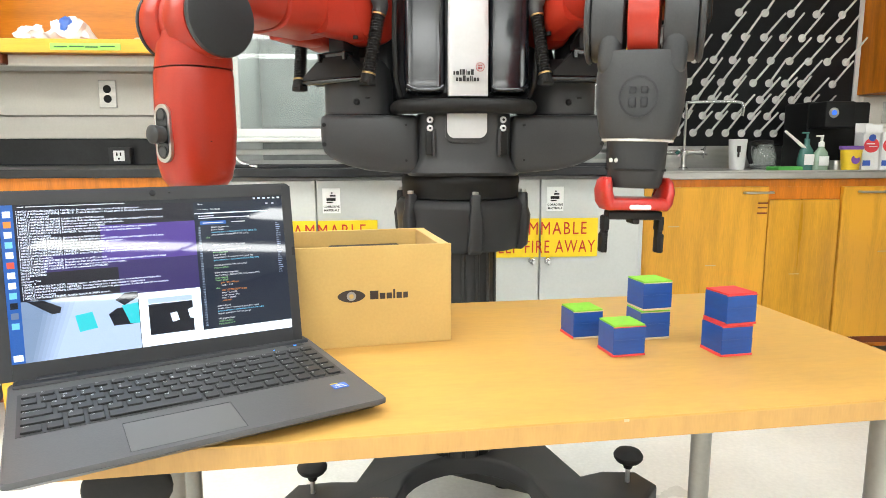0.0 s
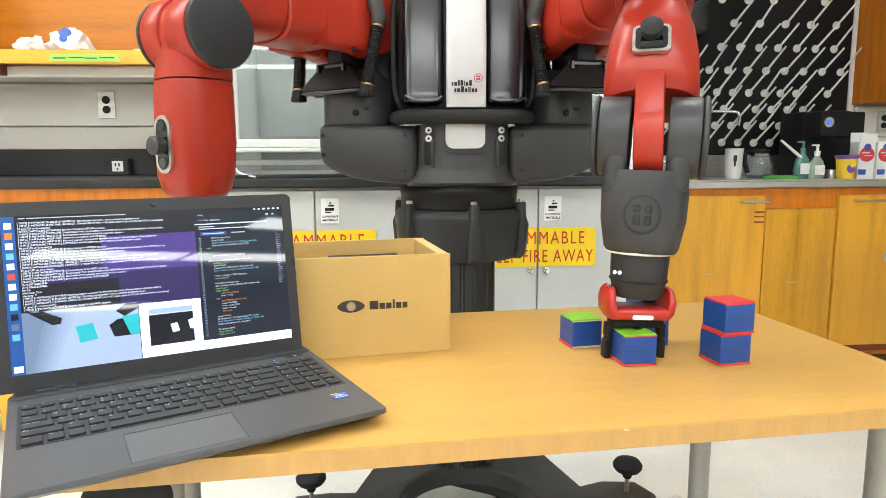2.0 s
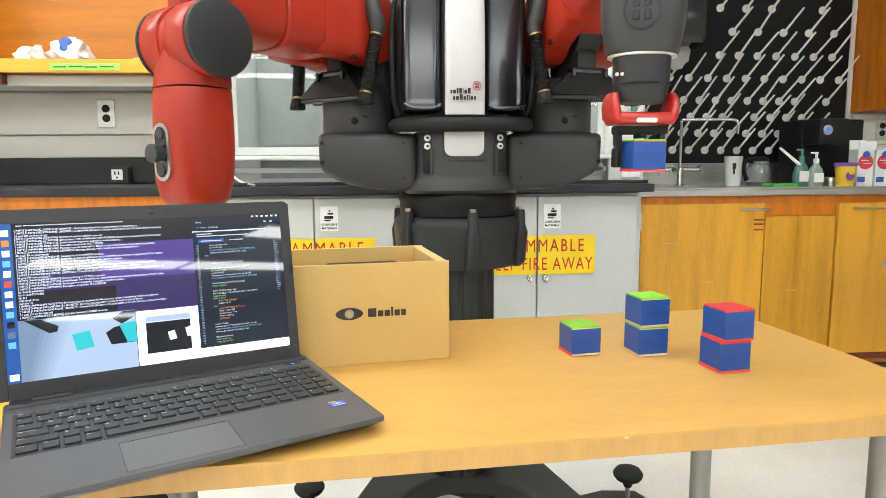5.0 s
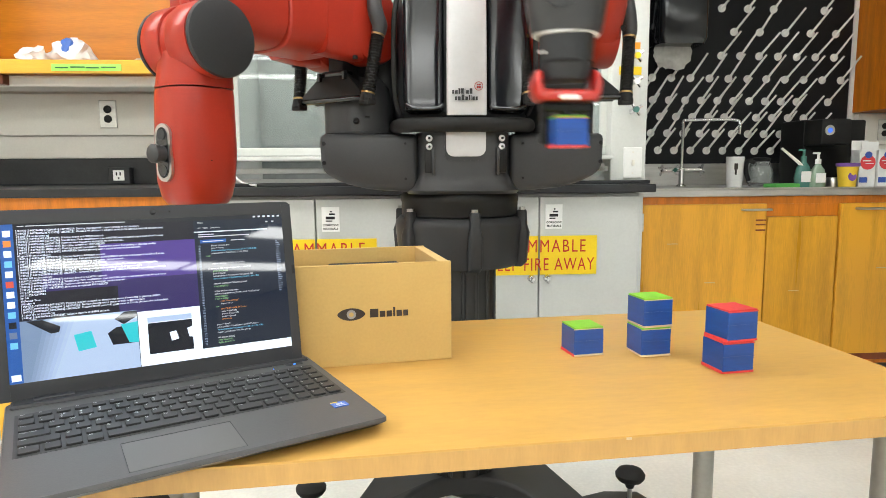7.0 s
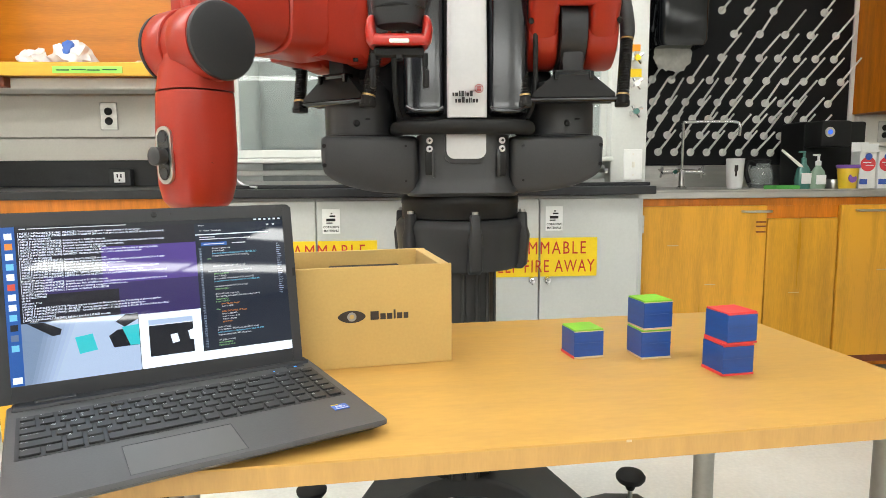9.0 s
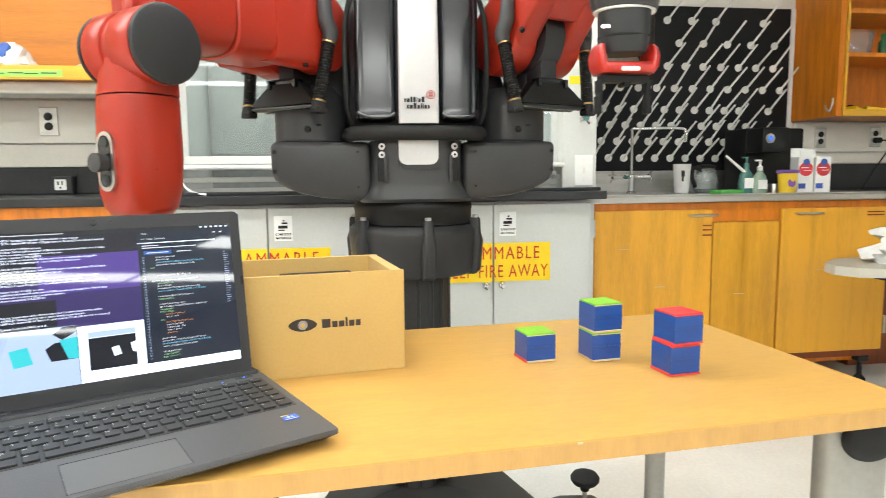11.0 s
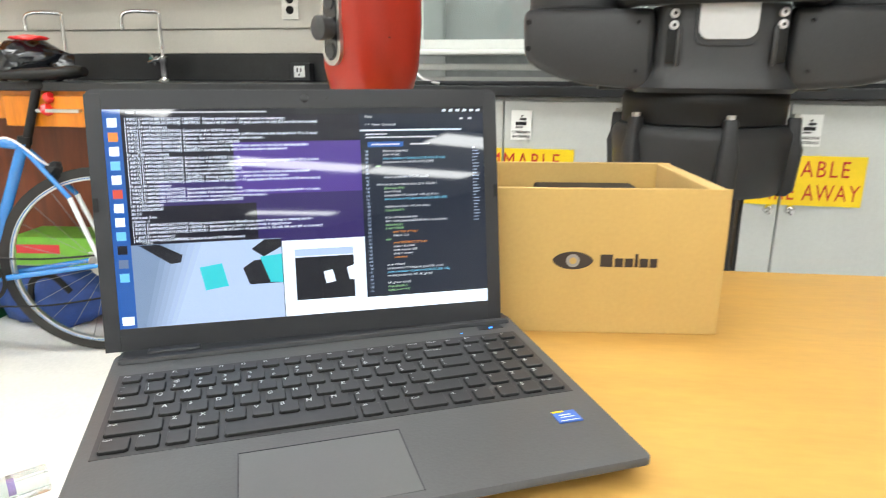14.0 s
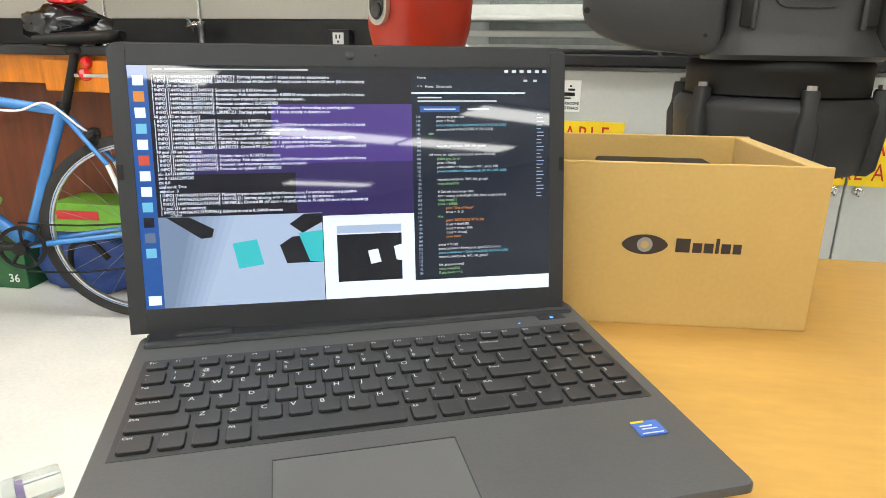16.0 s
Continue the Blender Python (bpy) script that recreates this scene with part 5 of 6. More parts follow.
def block(x, y, z, yaw, top, rim, label):
    t = thing("toy_block", pose(x, y, z, 0, 0, yaw), label, "block", "blocks on the table")
    h = CS / 2
    part("body", box(-h, h, -h, h, 0.003, CH - 0.003, 0.0012), "blue", t, "blue taped sides")
    part("top_face", box(-h + 0.0006, h - 0.0006, -h + 0.0006, h - 0.0006, CH - 0.0029, CH, 0.0006), top, t)
    part("bottom_face", box(-h + 0.0003, h + 0.0006, -h - 0.0006, h - 0.0006, 0, 0.0029, 0.0006), rim, t)
    part("tape_edge", box(-h - 0.0004, h + 0.0004, -h - 0.0005, -h + 0.001, CH - 0.0036, CH - 0.0025), "redtape" if rim != "cream" or top == "redtape" else "cream", t, "tape overlap")
    if rim != "cream" or "alone" in label:
        part("tape_edge", box(-h - 0.0008, -h + 0.001, -h + 0.001, h, 0.0, 0.0045), "redtape", t, "tape overlap")
    part("tape_seam", joined(box(-h - 0.0005, h + 0.0003, -h - 0.0005, -h + 0.001, CH * 0.52, CH * 0.535), box(h - 0.001, h + 0.0004, -h, h, CH * 0.45, CH * 0.46)), "blue", t)
    return t


def corner_block(fx, fy, k, yaw, top, rim, label):
    """A block by its front bottom corner and its storey in the stack."""
    c, s_ = math.cos(radians(yaw)), math.sin(radians(yaw))
    h = CS / 2
    return block(fx + h * c - h * s_, fy + h * s_ + h * c, TOP + 0.0005 + k * (CH + 0.0005), yaw, top, rim, label)


corner_block(0.692, 1.026, 0, 9, "green", "cream", "blue taped block with a green top, standing alone")
corner_block(0.799, 1.014, 0, 7, "green", "cream", "blue taped block under another, green top")
corner_block(0.801, 1.012, 1, 10, "green", "cream", "blue taped block on a stack, green top")
corner_block(0.886, 0.919, 0, 8, "redtape", "redtape", "blue taped block under another, red rim")
corner_block(0.889, 0.915, 1, 11, "redtape", "redtape", "blue taped block on a stack, red top")
carried_block = block(0.748, 0.96, TOP + 0.0005, 8, "green", "redtape", "blue taped block with a green top, lifted by the gripper")

# ---- bicycle and the things under the bench ----
BKX, BKY = -1.335, 2.36
bike = thing("bicycle", pose(BKX, BKY, 0, 0, 0, 23), "blue and white road bicycle leaning at the bench", "bicycle")
R_ = 0.345


def ringmesh(r0, r1, h):
    b = bmesh.new()
    n = 56
    rs = [[b.verts.new((r * math.cos(2 * math.pi * i / n), r * math.sin(2 * math.pi * i / n), z)) for i in range(n)] for r, z in ((r0, -h), (r1, -h), (r1, h), (r0, h))]
    for a, c in zip(rs, rs[1:] + rs[:1]):
        for i in range(n):
            b.faces.new((a[i], a[(i + 1) % n], c[(i + 1) % n], c[i]))
    return b


for nm, x in (("rear_wheel", 0.0), ("front_wheel", -1.0)):
    w = part(nm, ringmesh(R_ - 0.029, R_ + 0.002, 0.013), "tyre", bike, "black tyre", 40)
    w.matrix_basis = pose(x, 0, R_, 90, 0, 0)
    part("rim", ringmesh(R_ - 0.042, R_ - 0.026, 0.009), "rim", w, "silver rim", 40)
    part("rim_stripe", ringmesh(R_ - 0.036, R_ - 0.033, 0.0095), "bikeblue", w)
    sp_ = bmesh.new()
    for i in range(24):
        a = 2 * math.pi * i / 24
        cyl(sp_, (0.02 * math.cos(a + 0.7), 0.02 * math.sin(a + 0.7), 0.02 * (1 if i % 2 else -1)), ((R_ - 0.042) * math.cos(a), (R_ - 0.042) * math.sin(a), 0), 0.0009, n=5)
    part("spokes", sp_, "spoke", w)
    part("hub", cyl(bmesh.new(), (0, 0, -0.045), (0, 0, 0.045), 0.018, n=16), "steel", w)
BB, ST_, HT, HB = V(-0.4, 0, 0.3), V(-0.21, 0, 0.79), V(-0.75, 0, 0.86), V(-0.8, 0, 0.72)
part("seat_tube", cyl(bmesh.new(), BB, ST_, 0.019, n=18), "bikeblue", bike, "", 40)
part("top_tube", cyl(bmesh.new(), ST_ + V(0, 0, -0.02), HT, 0.017, n=18), "bikeblue", bike, "", 40)
part("down_tube", cyl(bmesh.new(), BB, HB, 0.023, n=18), "bikeblue", bike, "", 40)
part("head_tube", cyl(bmesh.new(), HB - V(-0.01, 0, 0.03), HT + V(-0.005, 0, 0.03), 0.022, n=18), "bikeblue", bike, "", 40)
part("fork", joined(cyl(bmesh.new(), HB + V(0, 0.03, -0.02), (-1.0, 0.05, R_), 0.012, 0.009, 12), cyl(bmesh.new(), HB + V(0, -0.03, -0.02), (-1.0, -0.05, R_), 0.012, 0.009, 12)), "bikewhite", bike, "", 40)
for s in (-1, 1):
    part("seat_stay", joined(cyl(bmesh.new(), ST_ + V(0, s * 0.015, -0.03), ST_ + V(0.13, s * 0.04, -0.2), 0.009, n=12)), "bikeblue", bike, "", 40)
    part("seat_stay", joined(cyl(bmesh.new(), ST_ + V(0.13, s * 0.04, -0.2), (0.0, s * 0.055, R_), 0.009, 0.008, 12)), "bikewhite", bike, "white lower stay", 40)
    part("chain_stay", cyl(bmesh.new(), BB + V(0, s * 0.03, 0), (0, s * 0.055, R_), 0.011, 0.009, 12), "bikeblue", bike, "", 40)
part("seat_post", cyl(bmesh.new(), ST_ - V(0, 0, 0.03), ST_ + V(0.065, 0, 0.18), 0.0145, n=16), "black", bike, "", 40)
part("seat_clamp", joined(cyl(bmesh.new(), ST_ - V(0, 0, 0.012), ST_ + V(0.004, 0, 0.012), 0.023, n=18), lump(bmesh.new(), ST_ + V(0.065, 0, 0.185), (0.035, 0.022, 0.02), 2, 0.15, 2)), "black", bike, "", 40)
part("saddle", loft(bmesh.new(), [(0, 0, -0.14, 0.018, 0.012), (0, 0.004, -0.05, 0.026, 0.02), (0, 0.008, 0.05, 0.06, 0.022), (0, 0.014, 0.11, 0.07, 0.022), (0, 0.016, 0.14, 0.05, 0.016)], 20, 2.2, pose(ST_.x + 0.08, 0, ST_.z + 0.215, 90, 0, 90)), "black", bike, "black narrow saddle", 60)
part("rear_light", joined(lathe(bmesh.new(), [(0.018, 0), (0.02, 0.01), (0.014, 0.022)], 20, pose(ST_.x + 0.095, -0.01, ST_.z + 0.14, 60, 0, 60)), lathe(bmesh.new(), [(0.021, 0), (0.023, 0.01), (0.015, 0.024)], 20, pose(ST_.x + 0.085, -0.01, ST_.z + 0.1, 60, 0, 60))), "tail", bike, "red rear light", 40)
part("crank", joined(ringmesh(0.066, 0.08, 0.002), cyl(bmesh.new(), (0, 0, -0.03), (0, 0, 0.03), 0.022, n=16), *[cyl(bmesh.new(), (0, 0, 0), (0.07 * math.cos(a), 0.07 * math.sin(a), 0), 0.006, n=8) for a in (0.3, 1.55, 2.8, 4.1, 5.3)]), "black", bike, "black chainring").matrix_basis = pose(BB.x, -0.045, BB.z, 90, 0, 0)
part("crank_arm", cyl(bmesh.new(), BB + V(0, -0.06, 0), BB + V(-0.16, -0.07, 0.02), 0.011, n=10), "black", bike)
part("chain", joined(tube(bmesh.new(), [BB + V(0, -0.045, 0.09), V(-0.2, -0.045, 0.375), V(0, -0.045, R_ + 0.035)], 0.004, 6), tube(bmesh.new(), [BB + V(0, -0.045, -0.09), V(-0.2, -0.045, 0.2), V(0.01, -0.045, 0.22)], 0.004, 6)), "black", bike)
part("cassette", joined(*[ringmesh(0.018, 0.052 - 0.008 * i, 0.001) for i in range(1)], lathe(bmesh.new(), [(0.05, 0), (0.02, 0.03)], 20)), "steel", bike).matrix_basis = pose(0, -0.03, R_, 90, 0, 0)
part("rear_brake", lump(bmesh.new(), (0, 0, 0), (0.03, 0.03, 0.035), 6, 0.4, 2), "black", bike, "black brake").matrix_basis = pose(-0.13, 0, R_ + 0.335, 0, 20, 0)
part("brake_cable", tube(bmesh.new(), [(-0.5, -0.02, 0.79), (-0.35, -0.03, 0.775), (-0.25, -0.03, 0.8), (-0.16, -0.02, 0.72), (-0.13, -0.01, R_ + 0.35)], 0.004), "bikewhite", bike, "white brake cable", 60)
part("bottle", cyl(bmesh.new(), BB + V(-0.08, 0, 0.14), BB + V(-0.22, 0, 0.25), 0.035, n=20, bevel=0.008), "sodalime", bike, "lime drinks bottle", 40)
hl = part("helmet", lump(bmesh.new(), (0, 0, 0.06), (0.15, 0.11, 0.085), 8, 0.2, 4), "piano", None, "", 50)
hl.matrix_basis = pose(-1.66, 2.5, 0.987, 0, 0, 20)
tagged(hl, "black bicycle helmet with red straps on the bench", "helmet")
part("strap", joined(lump(bmesh.new(), (0.02, -0.05, 0.15), (0.07, 0.03, 0.012), 3, 0.3, 2)), "tail", hl, "red strap")
part("inner", lump(bmesh.new(), (0.03, -0.07, 0.01), (0.09, 0.05, 0.02), 5, 0.3, 2), "paper", hl, "white lining")
for x, y, sx, sy, sz, mt, lb in ((-2.2, 2.55, 0.17, 0.12, 0.2, "sodagreen", "dark green drinks carton under the bench"), (-1.67, 2.6, 0.2, 0.1, 0.12, "sodalime", "lime green drinks carton under the bench")):
    zb = 0.0 if mt == "sodagreen" else 0.262
    sb = thing("drinks_carton", pose(x, y, zb, 0, 0, 8), lb, "carton", "drinks cartons")
    part("box", box(-sx, sx, -sy, sy, 0, sz, 0.004), mt, sb)
    words("36", 0.05, wallpose(sx - 0.085, -sy - 0.002, 0.03), "lettering", "paper", sb, bold=0.001)
    part("brand_shape", box(-sx * 0.9, 0.0, -sy - 0.003, -sy, sz * 0.45, sz * 0.75, 0.001), "cartonred", sb, "red and white printed shape")
bb_ = part("blue_bag", lump(bmesh.new(), (0, 0, 0.115), (0.26, 0.13, 0.15), 14, 0.2, 4), "bluebag", None, "", 60)
bb_.matrix_basis = pose(-1.78, 2.58, 0)
tagged(bb_, "blue rolled nylon bag under the bench", "bag")
part("bag_strap", tube(bmesh.new(), [(0.0, -0.13, 0.1), (0.05, -0.16, 0.22), (0.14, -0.16, 0.25), (0.2, -0.14, 0.18)], 0.012), "black", bb_, "black strap", 60)


# ---- the two-armed robot ----
RX, RY = 0.572, 1.69
robot = thing("robot", pose(RX, RY, 0), "red and charcoal two-armed robot on a black pedestal", "robot")


def rp(name, bm, material, label="", smooth=40, parent=None):
    return part(name, bm, material, parent or robot, label, smooth)


b = bmesh.new()
lathe(b, [(0.09, 0.25), (0.09, 0.8)], 40)
rp("column", b, "column", "ribbed black column")
rp("column_rib", joined(*[cyl(bmesh.new(), (0.089 * math.cos(a), 0.089 * math.sin(a), 0.255), (0.089 * math.cos(a), 0.089 * math.sin(a), 0.79), 0.006, n=8) for a in [i * math.pi / 8 for i in range(16)]]), "column")
arc = [(0.16 * math.cos(radians(d)), -0.2 + 0.115 * math.sin(radians(d))) for d in range(0, 181, 12)]
bo = [(-0.22, 0.3), (-0.21, 0.07), (-0.28, -0.1), (-0.34, -0.08), (-0.43, -0.09), (-0.46, -0.16), (-0.4, -0.25), (-0.33, -0.36), (-0.22, -0.38)] + arc[::-1] + [(0.22, -0.38), (0.34, -0.36), (0.42, -0.25), (0.49, -0.16), (0.46, -0.09), (0.37, -0.08), (0.31, -0.1), (0.24, 0.07), (0.24, 0.3)]
bs = bmesh.new()
plate(bs, bo, 0.152, 0.2)
bmesh.ops.recalc_face_normals(bs, faces=bs.faces)
bmesh.ops.bevel(bs, geom=[e for e in bs.edges if abs(e.verts[0].co.z - e.verts[1].co.z) < 1e-6 and e.verts[0].co.z > 0.19], offset=0.012, segments=3, affect="EDGES", profile=0.5)
for v in bs.verts:
    v.co.z += 0.055 * max(0.0, 1 - (v.co.x / 0.3) ** 2)
rp("base_plate", bs, "char", "dark arched base plate", 35)
for sx in (-1, 1):
    for y_ in (-0.3, 0.24):
        rp("foot", loft(bmesh.new(), [(sx * (0.29 if y_ < 0 else 0.17), y_, 0.0, 0.04, 0.04), (sx * (0.29 if y_ < 0 else 0.17), y_, 0.16 if y_ < 0 else 0.19, 0.05, 0.05)], 20, 3), "rubber")
    kx, ky = sx * 0.4 + 0.018, -0.145
    kb = bmesh.new()
    lathe(kb, [(0.01, 0.238), (0.014, 0.25), (0.03, 0.258), (0.036, 0.266), (0.037, 0.274), (0.03, 0.284), (0.016, 0.29), (0.004, 0.291)], 30, pose(kx, ky, 0))
    k_ = rp("levelling_knob", kb, "rubber", "black star knob")
    rp("screw", cyl(bmesh.new(), (kx, ky, 0.0), (kx, ky, 0.255), 0.006, n=12), "steel", "steel screw", 40, k_)
    rp("pad", lathe(bmesh.new(), [(0.035, 0), (0.035, 0.012), (0.015, 0.02)], 20, pose(kx, ky, 0)), "rubber", "", 40, k_)
# collar and lugs
rp("ring", lathe(bmesh.new(), [(0.1, 0.802), (0.15, 0.802), (0.157, 0.81), (0.166, 0.905), (0.164, 0.916), (0.155, 0.926), (0.14, 0.928)], 48), "char")
for i in range(6):
    m_ = pose(0, 0, 0, 0, 0, 60 * i + 7)
    lug_ = rp("lug", loft(bmesh.new(), [(0, -0.152, 0.8, 0.014, 0.014), (0, -0.158, 0.81, 0.018, 0.018), (0, -0.167, 0.885, 0.0165, 0.0155), (0, -0.164, 0.905, 0.0125, 0.0125), (0, -0.163, 0.938, 0.012, 0.012), (0, -0.163, 0.942, 0.01, 0.01)], 20, 4, m_), "char", "", 35)
    rp("bolt", lathe(bmesh.new(), [(0.008, 0.941), (0.008, 0.949)], 6, m_ @ pose(0, -0.163, 0)), "steel", "steel bolt", 40, lug_)
rp("collar", lathe(bmesh.new(), [(0.14, 0.926), (0.149, 0.93), (0.149, 0.962), (0.151, 0.965), (0.15, 0.978), (0.145, 0.985), (0.12, 0.99)], 48), "black")
# lower torso
tl = bmesh.new()
loft(tl, [(0, 0, 0.985, 0.135, 0.15), (0, 0, 0.993, 0.14, 0.16), (0, 0, 1.005, 0.13, 0.155), (0, 0, 1.03, 0.115, 0.15), (0, 0, 1.13, 0.114, 0.15)], 40, 4.5)
rp("lower_torso", tl, "charlite", "", 35)
for x in (-0.2, 0.1):
    rp("torso_flange", box(x, x + 0.1, -0.06, 0.06, 0.988, 0.998, 0.004), "char")
for sx in (-1, 1):
    rp("recess", box(sx * 0.085 - 0.011, sx * 0.085 + 0.011, -0.153, -0.146, 1.035, 1.09, 0.004), "black", "dark recess")
    rp("recess_rib", box(sx * 0.085 - 0.004 - sx * 0.009, sx * 0.085 + 0.004 - sx * 0.009, -0.156, -0.15, 1.03, 1.095, 0.003), "charlite")
    for z in (1.096, 1.115):
        s_ = rp("screw_cap", lathe(bmesh.new(), [(0.008, 0), (0.007, 0.006), (0.004, 0.007)], 16, pose(sx * 0.085, -0.15, z, 90, 0, 0)), "stripe", "pale screw cap")
        rp("screw", lathe(bmesh.new(), [(0.003, 0.006), (0.003, 0.008)], 10, pose(sx * 0.085, -0.15, z, 90, 0, 0)), "black", "", 40, s_)
bp_ = [(-0.16, 0.02, 1.147), (-0.157, -0.1, 1.146), (-0.12, -0.163, 1.145), (0, -0.175, 1.145), (0.12, -0.163, 1.145), (0.157, -0.1, 1.146), (0.16, 0.02, 1.147)]
rp("bumper", tube(bmesh.new(), bp_, 0.017, 16), "rubber", "black rubber bumper", 60)
# chest
ch = bmesh.new()
loft(ch, [(0, 0.01, 1.155, 0.15, 0.14), (0, 0.01, 1.175, 0.162, 0.155), (0, 0.01, 1.4, 0.158, 0.155), (0, 0.015, 1.55, 0.14, 0.14), (0, 0.02, 1.6, 0.1, 0.1)], 44, 4.5)
rp("chest", ch, "char", "", 35)
for sx in (-1, 1):
    g_ = bmesh.new()
    loft(g_, [(sx * 0.096, -0.132, 1.17, 0.034, 0.02), (sx * 0.096, -0.135, 1.178, 0.045, 0.03), (sx * 0.096, -0.132, 1.205, 0.048, 0.028), (sx * 0.095, -0.132, 1.45, 0.047, 0.028), (sx * 0.09, -0.12, 1.56, 0.03, 0.03)], 32, 4.5)
    rp("chest_panel", g_, "piano", "glossy black chest panel", 40)
    rp("chest_lip", tube(bmesh.new(), [(sx * 0.055, -0.172, 1.188), (sx * 0.07, -0.178, 1.18), (sx * 0.115, -0.178, 1.18), (sx * 0.137, -0.165, 1.19)], 0.005), "piano", "shiny lower lip", 60)
    rp("grab_rail", tube(bmesh.new(), [(sx * 0.15, -0.12, 1.17), (sx * 0.162, -0.14, 1.22), (sx * 0.162, -0.14, 1.38), (sx * 0.14, -0.13, 1.47), (sx * 0.1, -0.12, 1.51)], 0.006), "rubber", "black rail", 60)
st_ = bmesh.new()
loft(st_, [(0, -0.17, 1.166, 0.0455, 0.012), (0, -0.172, 1.3, 0.0455, 0.014), (0, -0.168, 1.56, 0.042, 0.014)], 24, 7)
stripe_ = rp("centre_stripe", st_, "stripe", "silver white centre stripe", 40)
cap_ = bmesh.new()
co = [(-0.046, 0.06), (-0.046, 0.018)] + [(-0.046 + 0.018 * (1 - math.cos(radians(a))), 0.018 * (1 - math.sin(radians(a)))) for a in (20, 45, 70, 90)] + [(0.046 - 0.018 * (1 - math.cos(radians(a))), 0.018 * (1 - math.sin(radians(a)))) for a in (90, 70, 45, 20)] + [(0.046, 0.018), (0.046, 0.06)]
plate(cap_, co, 0, 0.012, pose(0, -0.148, 1.073, 90, 0, 0))
badge_ = rp("lower_badge", cap_, "stripe", "cream lower cover")
rp("badge_rim", plate(bmesh.new(), [(x * 1.09, y - 0.005) for x, y in co], 0, 0.008, pose(0, -0.1475, 1.068, 90, 0, 0)), "charlite", "raised dark rim", 40, badge_)
lgm = [box(-0.034 + x0, -0.034 + x0 + w, -0.1872, -0.186, z0, z0 + h) for x0, w, z0, h in ((0, 0.004, 1.212, 0.008), (0.006, 0.0065, 1.212, 0.008), (0.0142, 0.004, 1.212, 0.012), (0.02, 0.006, 1.212, 0.012), (0.028, 0.0015, 1.212, 0.011), (0.0315, 0.006, 1.212, 0.008), (0.0395, 0.006, 1.212, 0.012), (0.006, 0.0045, 1.198, 0.008), (0.0125, 0.0065, 1.198, 0.008), (0.021, 0.0065, 1.198, 0.0125), (0.0295, 0.006, 1.198, 0.008), (0.0375, 0.003, 1.198, 0.011), (0.042, 0.0015, 1.198, 0.011), (0.0455, 0.0055, 1.198, 0.008), (0.053, 0.0045, 1.198, 0.008))]
rp("brand_bars", joined(*lgm), "char", "grey maker's mark as plain shapes", 40, stripe_)
lgr = ringmesh(0.0085, 0.0098, 0.0006)
bmesh.ops.transform(lgr, matrix=pose(0.026, -0.187, 1.229, 90, 0, 0), verts=lgr.verts)
rp("brand_ring", joined(lgr, *[box(0.0215 + i * 0.005, 0.0255 + i * 0.005, -0.1876, -0.1864, z, z + h) for i in (0, 1) for z, h in ((1.224, 0.005), (1.231, 0.003))]), "redgloss", "red round maker's mark", 40, stripe_)
rp("neck", lathe(bmesh.new(), [(0.07, 1.58), (0.06, 1.66)], 32), "char")
# shoulders
for sx, nm in ((-1, "right_shoulder"), (1, "left_shoulder")):
    o_ = [(0.11, 1.128), (0.11, 0.99), (0.16, 0.992), (0.23, 0.998), (0.285, 1.012), (0.325, 1.032), (0.338, 1.05), (0.34, 1.128)]
    sb_ = bmesh.new()
    plate(sb_, [(sx * x, z) for x, z in o_], -0.1, 0.12, pose(0, 0, 0, 90, 0, 0))
    bmesh.ops.recalc_face_normals(sb_, faces=sb_.faces)
    es = [e for e in sb_.edges if len(e.link_faces) == 2]
    bmesh.ops.bevel(sb_, geom=es, offset=0.014, segments=3, affect="EDGES", profile=0.5)
    sh = rp(nm, sb_, "charlite", "dark moulded shoulder bracket", 35)
    rp("turret", lathe(bmesh.new(), [(0.086, 1.12), (0.086, 1.132), (0.084, 1.134), (0.084, 1.2), (0.078, 1.24), (0.06, 1.262)], 44, pose(sx * 0.252, -0.02, 0)), "charlite", "", 35, sh)
    rp("turret_arm", loft(bmesh.new(), [(sx * 0.21, 0.02, 1.12, 0.05, 0.07), (sx * 0.2, 0.03, 1.25, 0.045, 0.07), (sx * 0.185, 0.05, 1.38, 0.03, 0.06)], 28, 3), "char", "", 35, sh)
    for vx, vy, vz, vr in ((0.33, -0.112, 1.06, 0.005), (0.33, -0.112, 1.105, 0.005), (0.14, -0.118, 1.022, 0.003), (0.14, -0.118, 1.104, 0.003)):
        rp("vent", cyl(bmesh.new(), (sx * vx, vy - 0.0095, vz), (sx * vx, vy, vz), vr, n=14), "black", "", 40, sh)
    rp("seam", lathe(bmesh.new(), [(0.0845, 1.128), (0.0868, 1.129), (0.0868, 1.131), (0.0845, 1.132)], 44, pose(sx * 0.252, -0.02, 0)), "black", "", 40, sh)
    rp("stud", joined(lathe(bmesh.new(), [(0.006, 0), (0.008, 0.004), (0.005, 0.01)], 14, pose(sx * 0.252 - 0.002, -0.103, 1.158, 90, 0, 0)), box(sx * 0.252 + 0.018, sx * 0.252 + 0.03, -0.106, -0.09, 1.166, 1.17, 0.001)), "black", "", 40, sh)


HZ, LINKY = 1.374, -0.045  # the shoulder's pitch axis


def smoothed(bm, mesh):
    """Writes bm into a mesh, smooth but for its sharp edges."""
    bmesh.ops.recalc_face_normals(bm, faces=bm.faces)
    for f in bm.faces:
        f.smooth = True
    for ed in bm.edges:
        ed.smooth = not (len(ed.link_faces) == 2 and ed.calc_face_angle(0) > radians(35))
    bm.to_mesh(mesh)
    bm.free()


